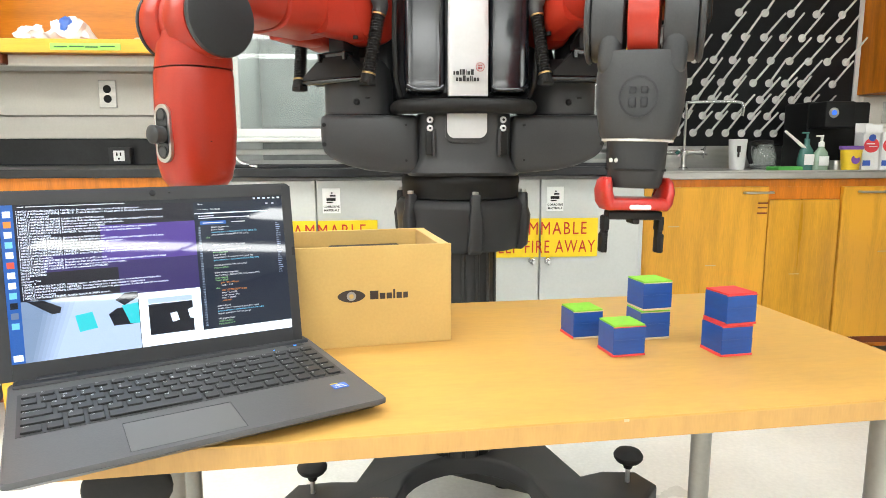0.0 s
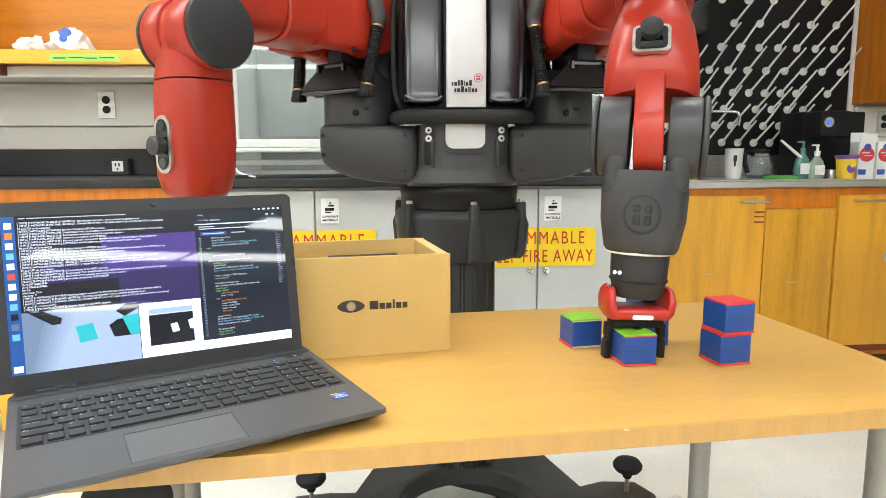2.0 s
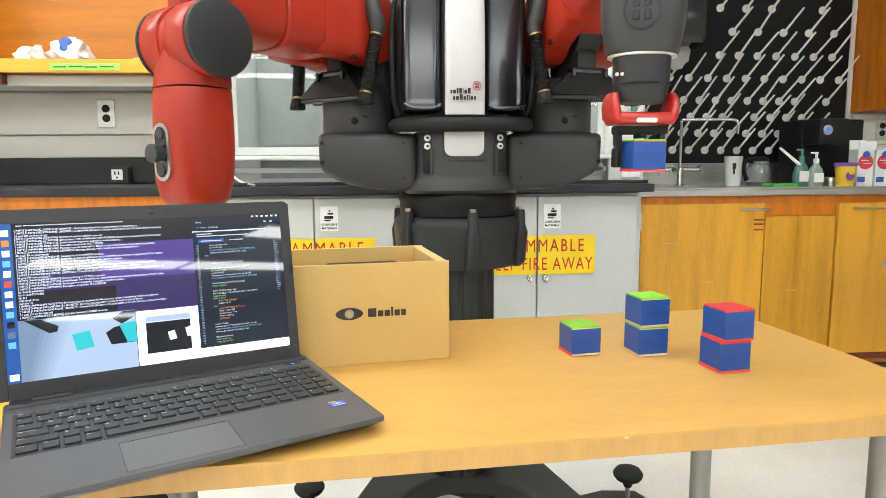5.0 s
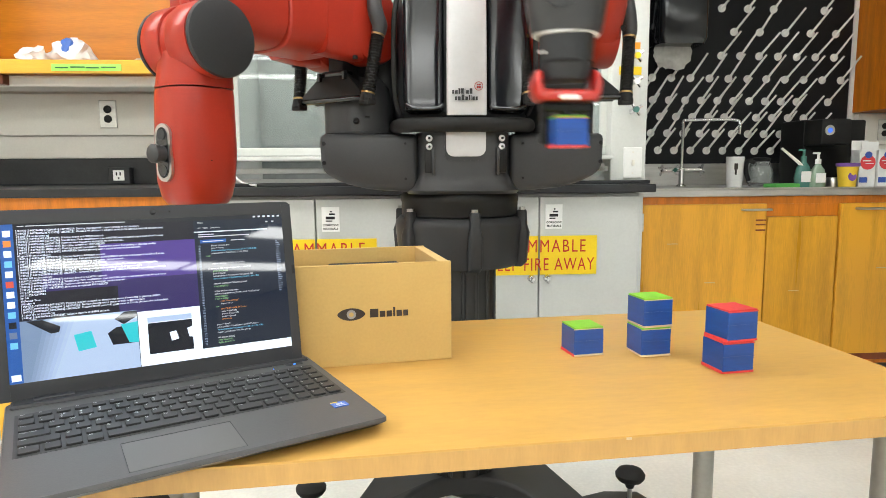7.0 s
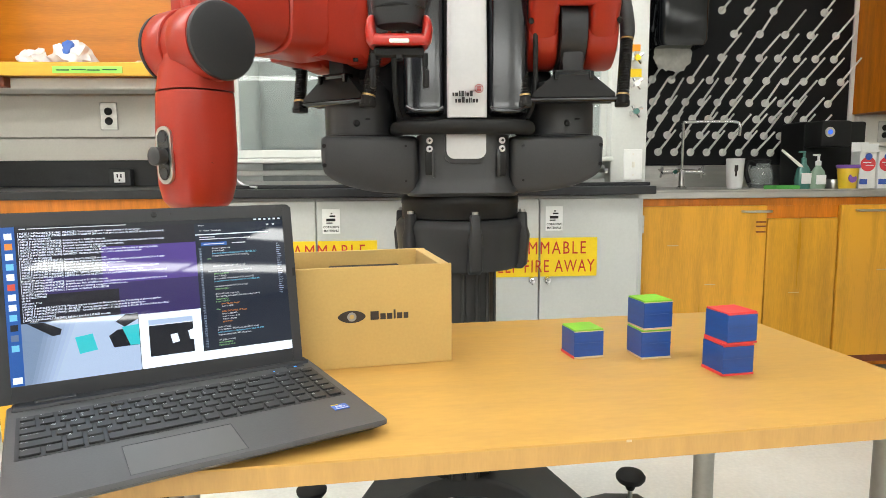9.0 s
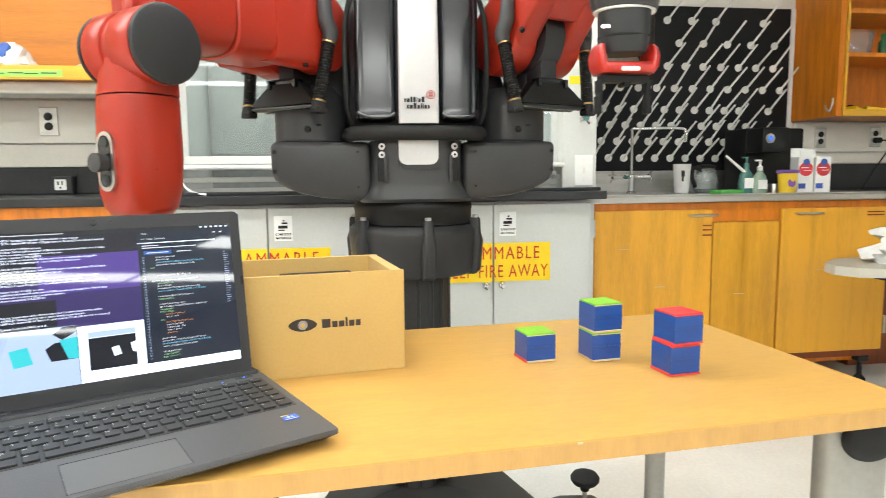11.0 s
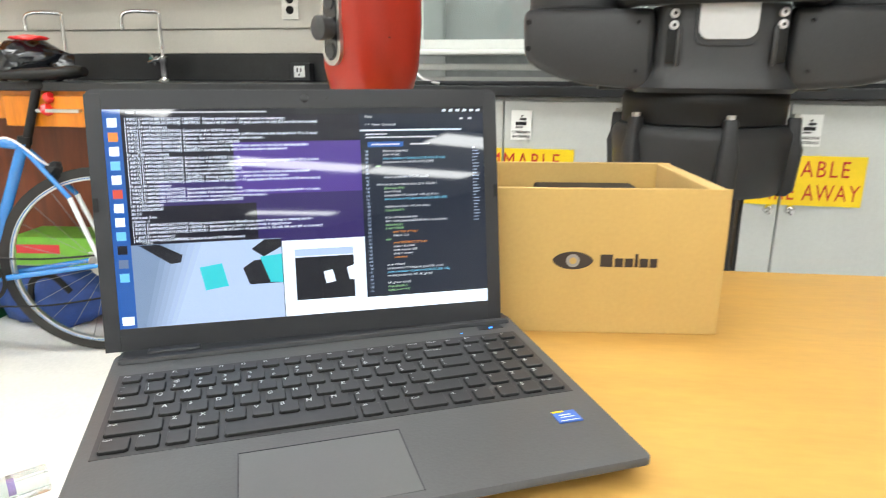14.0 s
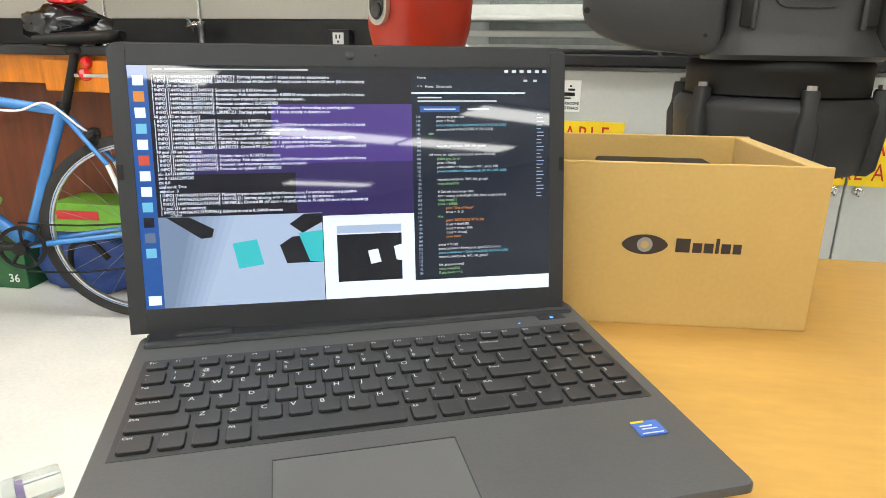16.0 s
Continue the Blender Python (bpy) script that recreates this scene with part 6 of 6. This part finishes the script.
def upper_arm(name, raised, length, ahead):
    """Shoulder joint with its springs, which turns about its own z; the red link under it pitches about x and points to -y."""
    root = part(name, bmesh.new(), "char", robot, "shoulder joint with springs and a red upper arm")
    hz = HZ
    cm = bmesh.new()
    cyl(cm, (-0.031, -0.05, hz), (0.031, -0.05, hz), 0.083, n=40)
    bbox(cm, -0.027, 0.027, -0.112, -0.05, 1.255, hz - 0.05, 0.01)
    bbox(cm, -0.03, 0.03, -0.06, 0.04, 1.2, hz + 0.03, 0.012)
    smoothed(cm, root.data)
    hs = bmesh.new()
    along = pose(0, 0, 0, 90, 0, 0)
    for sx in (-1, 1):
        cyl(hs, (min(sx * 0.033, sx * 0.112), 0, 0), (max(sx * 0.033, sx * 0.112), 0, 0), 0.089, n=44, bevel=0.014)
        loft(hs, [(sx * 0.0725, 0, 0.0, 0.0385, 0.084), (sx * 0.072, 0, 0.1, 0.038, 0.083), (sx * 0.068, 0, 0.15, 0.036, 0.08)], 32, 5, along)
    loft(hs, [(0, 0, 0.1, 0.1, 0.074), (0, 0, 0.108, 0.108, 0.081), (0, 0, 0.15, 0.103, 0.08), (0, 0, 0.45 * length + 0.05, 0.09, 0.083), (0, 0, 0.45 * length + 0.054, 0.086, 0.08)], 40, 3.4, along)
    loft(hs, [(0, 0, 0.45 * length + 0.057, 0.085, 0.079), (0, 0, length, 0.07, 0.066)], 40, 2.8, along)
    link = part("arm_link", bmesh.new(), "red", root, "red upper arm")
    smoothed(hs, link.data)
    for sx in (-1, 1):
        part("screw", cyl(bmesh.new(), (sx * 0.1, -0.07, -0.085), (sx * 0.1, -0.07, -0.078), 0.006, n=12), "black", link)
    br = bmesh.new()
    plate(br, [(-0.042, 0.06), (0.042, 0.06), (0.052, 0.045), (0.1, 0.004), (0.1, -0.004), (-0.1, -0.004), (-0.1, 0.004), (-0.052, 0.045)], -0.02, 0.03, pose(0, -0.1, 1.21, 76, 0, 0))
    part("spring_bracket", br, "black", root, "black spring bracket")
    part("spring_bar", cyl(bmesh.new(), (-0.115, -0.125, 1.207), (0.115, -0.125, 1.207), 0.0065, n=14), "piano", root, "black bar", 40)
    part("bracket_clip", joined(box(-0.048, 0.048, -0.118, -0.1, 1.262, 1.272, 0.002), box(-0.048, -0.038, -0.128, -0.1, 1.252, 1.272, 0.002), box(0.038, 0.048, -0.128, -0.1, 1.252, 1.272, 0.002)), "piano", root)
    for sx in (-1, 1):
        lo_, hi_ = V(sx * 0.118, -0.125, 1.203), V(sx * 0.132, -0.098, 1.348)
        ax = (hi_ - lo_).normalized()
        s1 = ax.cross(V(1, 0, 0)).normalized()
        s2 = ax.cross(s1)
        pts = [lo_ + (hi_ - lo_) * (i / 192) + 0.0145 * (math.cos(i * math.pi / 4) * s1 + math.sin(i * math.pi / 4) * s2) for i in range(193)]
        cb_ = bmesh.new()
        rings = []
        for i, p in enumerate(pts):
            d = (pts[min(i + 1, 192)] - pts[max(i - 1, 0)]).normalized()
            q1 = d.cross(ax).normalized()
            q2 = d.cross(q1)
            rings.append([cb_.verts.new(p + 0.0018 * (math.cos(k * math.pi / 2.5) * q1 + math.sin(k * math.pi / 2.5) * q2)) for k in range(5)])
        for r0, r1 in zip(rings, rings[1:]):
            for k in range(5):
                cb_.faces.new((r0[k], r0[(k + 1) % 5], r1[(k + 1) % 5], r1[k]))
        part("spring", cb_, "black", root, "black coil spring", 60)
        part("spring_core", cyl(bmesh.new(), lo_, hi_, 0.0115, n=14), "black", root)
        part("spring_end", joined(cyl(bmesh.new(), lo_ - 0.01 * ax, lo_ + 0.012 * ax, 0.0165, n=18, bevel=0.002), box(lo_.x - 0.016, lo_.x + 0.016, lo_.y - 0.014, lo_.y + 0.014, lo_.z - 0.014, lo_.z + 0.002, 0.004)), "rubber", root, "black spring end cap")
        for q in (lo_ + 0.012 * ax, hi_ - 0.004 * ax):
            part("spring_ferrule", cyl(bmesh.new(), q, q + 0.004 * ax, 0.0162, n=18), "brass", root, "brass ferrule")
        part("spring_horn", tube(bmesh.new(), [hi_, hi_ + 0.02 * ax, hi_ + V(-sx * 0.004, -0.004, 0.05), hi_ + V(-sx * 0.012, 0.0, 0.1), hi_ + V(-sx * 0.02, 0.01, 0.15)], 0.02, 14, [0.0165, 0.0185, 0.018, 0.0165, 0.015]), "charlite", root, "dark horn above the spring", 60)
    for o in (root, *root.children):
        if o != link:
            o.data.transform(Matrix.Translation((0, ahead, 0)) @ Matrix.Diagonal((0.95, 1, 1, 1)))
    link.data.transform(Matrix.Diagonal((0.95, 1, 1, 1)))
    link.matrix_basis = pose(0, LINKY, hz, -raised, 0, 0)
    return root, link


SHR, SHL = V(-0.252, -0.02, 0), V(0.264, -0.02, 0)
ra, ra_link = upper_arm("right_upper_arm", 0, 0.41, 0.033)
PHI = -40.0
ra.matrix_basis = pose(SHR.x, SHR.y, 0, 0, 0, PHI)
la, la_link = upper_arm("left_upper_arm", 6, 0.37, -0.02)
part("elbow", cyl(bmesh.new(), (-0.085, -0.37, 0), (0.085, -0.37, 0), 0.07, n=40, bevel=0.01), "red", la_link, "red elbow joint", 35)
for sx in (-1, 1):
    part("elbow_cap", cyl(bmesh.new(), (sx * 0.086, -0.37, 0), (sx * 0.098, -0.37, 0), 0.069, n=40, bevel=0.005), "char", la_link, "dark elbow disc", 35)

# the resting forearm hangs from the elbow
fm = pose(SHR.x, SHR.y, 0, 0, 0, PHI) @ pose(0.02, -0.458, 1.283)
rf = part("right_forearm", bmesh.new(), "red", robot, "red forearm hanging down")
rf.matrix_basis = fm
eb = bmesh.new()
cyl(eb, (-0.078, 0, 0), (-0.02, 0, 0), 0.07, n=44, bevel=0.006)
cyl(eb, (0.0, 0, 0), (0.066, 0, 0), 0.07, n=44, bevel=0.006)
cyl(eb, (-0.03, 0.0, 0), (0.01, 0.0, 0), 0.064, n=40)
bbox(eb, -0.045, -0.005, -0.01, 0.06, 0.0, 0.1, 0.015)
loft(eb, [(-0.008, 0, -0.02, 0.06, 0.06), (-0.014, 0, -0.075, 0.065, 0.065), (-0.016, 0, -0.084, 0.066, 0.066)], 36, 2.6)
part("elbow", eb, "red", rf, "red elbow joint", 35)
part("elbow_cap", joined(cyl(bmesh.new(), (0.067, 0, 0), (0.082, 0, 0), 0.071, n=48, bevel=0.007)), "char", rf, "dark elbow disc", 35)
part("elbow_cap", cyl(bmesh.new(), (-0.088, 0, 0), (-0.079, 0, 0), 0.07, n=48, bevel=0.004), "char", rf, "dark elbow disc", 35)
fs = bmesh.new()
loft(fs, [(-0.016, 0, -0.087, 0.066, 0.066), (-0.017, 0, -0.1, 0.0675, 0.0675), (-0.02, -0.0, -0.2, 0.07, 0.07), (-0.023, -0.0, -0.26, 0.067, 0.067), (-0.024, 0.0, -0.29, 0.06, 0.06), (-0.024, 0.0, -0.304, 0.05, 0.05), (-0.024, 0, -0.308, 0.035, 0.035)], 40, 2.5)
part("shell", fs, "red", rf, "", 40)
part("end_plate", lathe(bmesh.new(), [(0.045, -0.316), (0.047, -0.306)], 32, pose(-0.024, 0, 0)), "char", rf)
part("slots", joined(*[box(0.04, 0.0475, -0.016, -0.006, z, z + 0.002) for z in (-0.1, -0.13, -0.22)]), "black", rf)
pm = pose(-0.021, 0, 0, 0, 0, 6)
pn = bmesh.new()
oo = [(0.021 * math.cos(radians(a)), (0.032 if math.sin(radians(a)) > 0 else -0.032) + 0.021 * math.sin(radians(a))) for a in range(0, 360, 15)]
plate(pn, oo, 0, 0.006, pm @ pose(0, -0.0685, -0.205, 90, 0, 0))
panel = part("cuff_panel", pn, "steel", rf, "silver oval control panel", 30)
part("panel_inlay", plate(bmesh.new(), [(x * 0.72, y * 0.87) for x, y in oo], 0, 0.001, pm @ pose(0, -0.0747, -0.205, 90, 0, 0)), "piano", panel)
part("dial", joined(lathe(bmesh.new(), [(0.015, 0), (0.014, 0.01), (0.017, 0.012), (0.017, 0.021), (0.012, 0.024)], 24, pm @ pose(0, -0.0755, -0.207, 90, 0, 0))), "charlite", panel, "grey dial", 40)
for z in (-0.172, -0.238):
    part("button", lathe(bmesh.new(), [(0.0095, 0), (0.0095, 0.002)], 18, pm @ pose(0, -0.0755, z, 90, 0, 0)), "charlite", panel)

# the working forearm, wrist and hand; the forearm's z runs from the wrist to the elbow
lf = part("left_forearm", bmesh.new(), "red", robot, "red forearm of the working arm")
fb = bmesh.new()
loft(fb, [(0, 0.004, 0.055, 0.064, 0.05), (0, 0.003, 0.064, 0.07, 0.058), (0, 0.0, 0.09, 0.0705, 0.068), (0, 0.0, 0.13, 0.069, 0.071), (0, 0.0, 0.175, 0.063, 0.067), (0, 0.004, 0.21, 0.054, 0.058), (0, 0.005, 0.23, 0.05, 0.052)], 40, 2.6)
cyl(fb, (-0.021, 0, 0), (0.021, 0, 0), 0.061, n=44, bevel=0.004)
bbox(fb, -0.021, 0.021, -0.061, 0.06, 0.0, 0.1, 0.006, 2)
loft(fb, [(0, 0, 0.232, 0.052, 0.054), (0, 0.0, 0.24, 0.06, 0.06), (0.0, 0.0, 0.34, 0.068, 0.068), (0, 0.0, 0.46, 0.072, 0.072), (0, 0, 0.5, 0.06, 0.06)], 36, 2.6)
smoothed(fb, lf.data)
pb = bmesh.new()
pr = [(sx * 0.018 + 0.009 * math.cos(radians(a0 + d)), sy * 0.0155 + 0.009 * math.sin(radians(a0 + d))) for sx, sy, a0 in ((1, 1, 0), (-1, 1, 90), (-1, -1, 180), (1, -1, 270)) for d in range(0, 91, 15)]
plate(pb, pr, 0, 0.007, pose(0, -0.0695, 0.12, 86, 0, 0))
lp = part("cuff_panel", pb, "steel", lf, "silver control panel", 30)
part("panel_inlay", plate(bmesh.new(), [(x * 0.84, y * 0.82) for x, y in pr], 0.0072, 0.0085, pose(0, -0.0695, 0.12, 86, 0, 0)), "piano", lp, "glossy inlay")
part("dial", joined(lathe(bmesh.new(), [(0.013, 0), (0.013, 0.01), (0.016, 0.012), (0.016, 0.019), (0.011, 0.021)], 24, pose(0, -0.077, 0.127, 90, 0, 0)), box(-0.016, 0.016, -0.083, -0.07, 0.101, 0.112, 0.003)), "rubber", lp, "black dial", 40)
for s in (-1, 1):
    part("button", lathe(bmesh.new(), [(0.004, 0), (0.004, 0.002)], 12, pose(s * 0.021, -0.0766, 0.106, 90, 0, 0)), "chrome", lp)

WRIST = -23.0  # turn of the wrist about the upright
part("elbow_horn", tube(bmesh.new(), [(-0.075, -0.03, 0.25), (-0.07, -0.075, 0.232), (-0.05, -0.085, 0.235), (0.0, -0.075, 0.27), (0.04, -0.06, 0.32)], 0.02, 14, [0.012, 0.02, 0.021, 0.02, 0.018]), "charlite", lf, "dark horn on the forearm", 60)
hand = part("left_hand", bmesh.new(), "charlite", robot, "charcoal wrist and gripper hand")
hb = bmesh.new()
loft(hb, [(0, 0, 0.076, 0.056, 0.051), (0, 0, 0.082, 0.06, 0.055), (0, 0, 0.125, 0.068, 0.061), (0, 0, 0.165, 0.069, 0.062), (0, 0, 0.198, 0.064, 0.058)], 40, 2.8)
for sx in (-1, 1):
    bbox(hb, min(sx * 0.03, sx * 0.066), max(sx * 0.03, sx * 0.066), -0.052, 0.052, 0.165, 0.24, 0.014, 3)
    cyl(hb, (sx * 0.029, 0, 0.247), (sx * 0.078, 0, 0.247), 0.0595, n=44, bevel=0.004)
smoothed(hb, hand.data)
for sx in (-1, 1):
    part("wrist_cap", cyl(bmesh.new(), (sx * 0.0785, 0, 0.247), (sx * 0.0885, 0, 0.247), 0.0615, n=44, bevel=0.006), "charlite", hand, "round wrist cap", 35)
part("white_ring", lathe(bmesh.new(), [(0.0555, 0.0725), (0.057, 0.0735), (0.057, 0.0755), (0.055, 0.077)], 44, flat=0.9), "white", hand, "white seam ring", 40)
er = ringmesh(0.026, 0.029, 0.002)
bmesh.ops.transform(er, matrix=pose(0.0, -0.0612, 0.134, 90, 0, 0), verts=er.verts)
part("round_badge", joined(er, *[box(x0, x0 + 0.011, -0.063, -0.058, z0, z0 + h, 0.002) for x0 in (-0.014, 0.003) for z0, h in ((0.119, 0.014), (0.138, 0.01))]), "char", hand, "embossed round mark", 40)
part("hand_body", loft(bmesh.new(), [(0, 0, 0.005, 0.038, 0.036), (0, 0, 0.012, 0.042, 0.04), (0, 0, 0.035, 0.046, 0.044), (0, 0, 0.074, 0.0475, 0.046)], 36, 2.6), "char", hand, "", 40)
part("hand_seam", lathe(bmesh.new(), [(0.0472, 0.03), (0.048, 0.031), (0.048, 0.0325), (0.0472, 0.0335)], 36), "black", hand)
rc = bmesh.new()
bbox(rc, -0.05, 0.05, -0.034, 0.032, -0.028, -0.01, 0.007, 3)
for sx in (-1, 1):
    loft(rc, [(sx * 0.042, 0, -0.028, 0.01, 0.03), (sx * 0.047, 0, -0.018, 0.012, 0.034), (sx * 0.051, 0, 0.0, 0.0095, 0.034), (sx * 0.05, 0, 0.014, 0.008, 0.028), (sx * 0.048, 0, 0.02, 0.005, 0.02)], 24, 2.6)
part("red_cuff", rc, "redgloss", hand, "bright red gripper cuff", 40)
part("cuff_light", joined(box(-0.018, 0.018, -0.0365, -0.03, -0.0265, -0.019, 0.003)), "paper", hand, "pale window")
for x in (-0.036, -0.028):
    part("cuff_button", lathe(bmesh.new(), [(0.0032, 0), (0.0032, 0.003)], 14, pose(x, -0.043, 0.045, 90, 0, 0)), "chrome", hand)
part("gripper_rail", joined(box(-0.045, 0.045, -0.016, 0.012, -0.043, -0.03, 0.003), box(-0.006, 0.006, -0.02, 0.012, -0.049, -0.042, 0.002)), "black", hand, "black gripper rail")
fingers = []
for sx in (-1, 1):
    f_ = bmesh.new()
    bbox(f_, -0.005, 0.005, -0.011, 0.011, -0.06, -0.038, 0.002)
    bbox(f_, -0.0042, 0.0042, -0.009, 0.009, -0.094, -0.056, 0.002)
    bbox(f_, sx * 0.003 - 0.004, sx * 0.003 + 0.004, -0.011, 0.011, -0.094, -0.064, 0.003)
    fo = part("finger", f_, "black", hand, "black gripper finger", 35)
    fo.matrix_basis = pose(sx * 0.042, 0, 0)
    fingers.append((fo, sx))

for o in (hand, *hand.children):
    o.data.transform(Matrix.Diagonal((0.92, 0.92, 1, 1)))
    if o.name.split(".")[0] in ("left_hand", "wrist_cap", "round_badge", "hand_body", "cuff_button"):
        o.data.transform(pose(0, 0, 0, 0, 0, WRIST))

# ---- how things move ----
HAND = [(0, 0.765, 0.978, 0.985), (0.2, 0.77, 0.978, 0.955), (0.4, 0.775, 0.978, 0.882), (0.6, 0.778, 0.978, 0.858), (0.8, 0.778, 0.978, 0.844), (1.0, 0.778, 0.978, 0.834), (1.5, 0.778, 0.978, 0.833), (2.5, 0.778, 0.978, 0.833), (3.5, 0.778, 0.978, 0.833), (3.7, 0.783, 0.988, 0.872), (3.9, 0.793, 0.998, 0.958), (4.0, 0.798, 0.998, 0.992), (4.1, 0.797, 1.008, 1.034), (4.2, 0.792, 1.018, 1.079), (4.6, 0.79, 1.02, 1.135), (6.3, 0.801, 1.03, 1.144), (6.5, 0.799, 1.03, 1.144), (6.7, 0.792, 1.04, 1.146), (6.8, 0.764, 1.04, 1.151), (6.9, 0.726, 1.05, 1.16), (7.0, 0.679, 1.06, 1.177), (7.1, 0.622, 1.07, 1.206), (7.2, 0.557, 1.08, 1.225), (7.3, 0.498, 1.1, 1.243), (7.4, 0.457, 1.11, 1.255), (7.5, 0.428, 1.12, 1.264), (7.6, 0.416, 1.13, 1.271), (8.0, 0.415, 1.13, 1.274), (8.2, 0.416, 1.13, 1.274), (8.6, 0.416, 1.13, 1.276), (9.6, 0.418, 1.13, 1.278), (10.1, 0.455, 1.13, 1.276), (10.3, 0.535, 1.13, 1.275), (10.4, 0.581, 1.12, 1.276), (10.5, 0.625, 1.12, 1.274), (10.6, 0.687, 1.11, 1.27), (10.7, 0.75, 1.11, 1.264), (10.8, 0.796, 1.1, 1.25), (10.9, 0.836, 1.1, 1.245), (11.0, 0.879, 1.1, 1.243), (11.2, 0.938, 1.1, 1.241), (11.5, 0.963, 1.1, 1.24), (12.0, 0.966, 1.1, 1.238), (16.0, 0.966, 1.1, 1.238)]
YAW = [(0, 9), (3.5, 9), (4.2, 10), (6.3, 12), (6.7, 9), (6.9, 3), (7.1, -5), (7.5, -6), (8.2, -6), (10.1, -4), (10.4, 1), (10.7, 11), (10.9, 20), (11.2, 28), (12.0, 31), (16.0, 31)]

PITCH = [(0, 10), (0.6, 6), (3.5, 6), (4.2, 20), (6.3, 26), (6.8, 34), (7.2, 50), (7.6, 54), (10.2, 54), (10.7, 50), (11.2, 48), (16.0, 48)]
TIP = [(0, 1.5), (0.4, 1.8), (0.8, 2.2), (1.0, 2.4), (3.5, 2.4), (3.9, 1.5), (4.2, 0.6), (6.3, 0), (16.0, 0)]


def between(rows, t):
    for (t0, v0), (t1, v1) in zip(rows, rows[1:]):
        if t0 <= t <= t1:
            return v0 + (v1 - v0) * (t - t0) / (t1 - t0)
    return rows[-1][1]


def motions():
    base = V(RX, RY, 0)
    walk(hand, [(t, pose(x - RX, y - RY, z, 0, between(TIP, t), 0)) for t, x, y, z in HAND])
    rows = []
    for t, x, y, z in HAND:
        wrist = V(x + 0.247 * math.sin(radians(between(TIP, t))), y, z + 0.247) - base
        lift = radians(between(PITCH, t))
        elbow = SHL + (pose(0, 0, 0, 0, 0, between(YAW, t)) @ V(0.0, LINKY - 0.37 * math.cos(lift), HZ + 0.37 * math.sin(lift)))
        up = (0.65 * (elbow - wrist).normalized() + V(0, 0, 0.35)).normalized()
        axis = V(math.cos(radians(WRIST)), math.sin(radians(WRIST)), 0)
        side = axis - up * up.dot(axis)
        side.normalize()
        back = up.cross(side)
        rows.append((t, Matrix.Translation(wrist) @ Matrix((side, back, up)).transposed().to_4x4()))
    walk(lf, rows)
    walk(la_link, [(t, pose(0, LINKY, HZ, -a, 0, 0)) for t, a in PITCH])
    walk(la, [(t, pose(SHL.x, SHL.y, 0, 0, 0, a)) for t, a in YAW])
    for fo, sx in fingers:
        walk(fo, [(t, pose(sx * g, 0, 0)) for t, g in ((0, 0.042), (3.1, 0.042), (3.4, 0.034), (8.03, 0.034), (8.15, 0.043), (16.0, 0.043))])
    drop = 0.1
    rows = [(0, pose(0.748, 0.96, TOP + 0.0005, 0, 0, 8)), (0.7, pose(0.748, 0.96, TOP + 0.0005, 0, 0, 8)), (1.1, pose(0.766, 0.958, TOP + 0.0005, 0, 0, 4)), (3.3, pose(0.768, 0.958, TOP + 0.0005, 0, 0, 4)), (3.5, pose(0.771, 0.958, TOP + 0.0005, 0, 0, 2))]
    rows += [(t, pose(x, y - 0.018, z - drop, 0, 0, 2)) for t, x, y, z in HAND if 3.6 < t < 8.05]
    rows += [(8.07, pose(0.416, 1.112, 1.1815, 0, 0, 2)), (8.13, pose(0.416, 1.112, 1.164, 0, 0, 2)), (8.2, pose(0.416, 1.112, 1.099, 4, 0, 3)), (8.27, pose(0.416, 1.112, 0.985, 8, 0, 4)), (8.33, pose(0.416, 1.112, 0.85, 6, 0, 6)), (8.4, pose(0.416, 1.112, TOP + 0.006, 0, 0, 8)), (16.0, pose(0.416, 1.112, TOP + 0.006, 0, 0, 8))]
    walk(carried_block, rows)


motions()
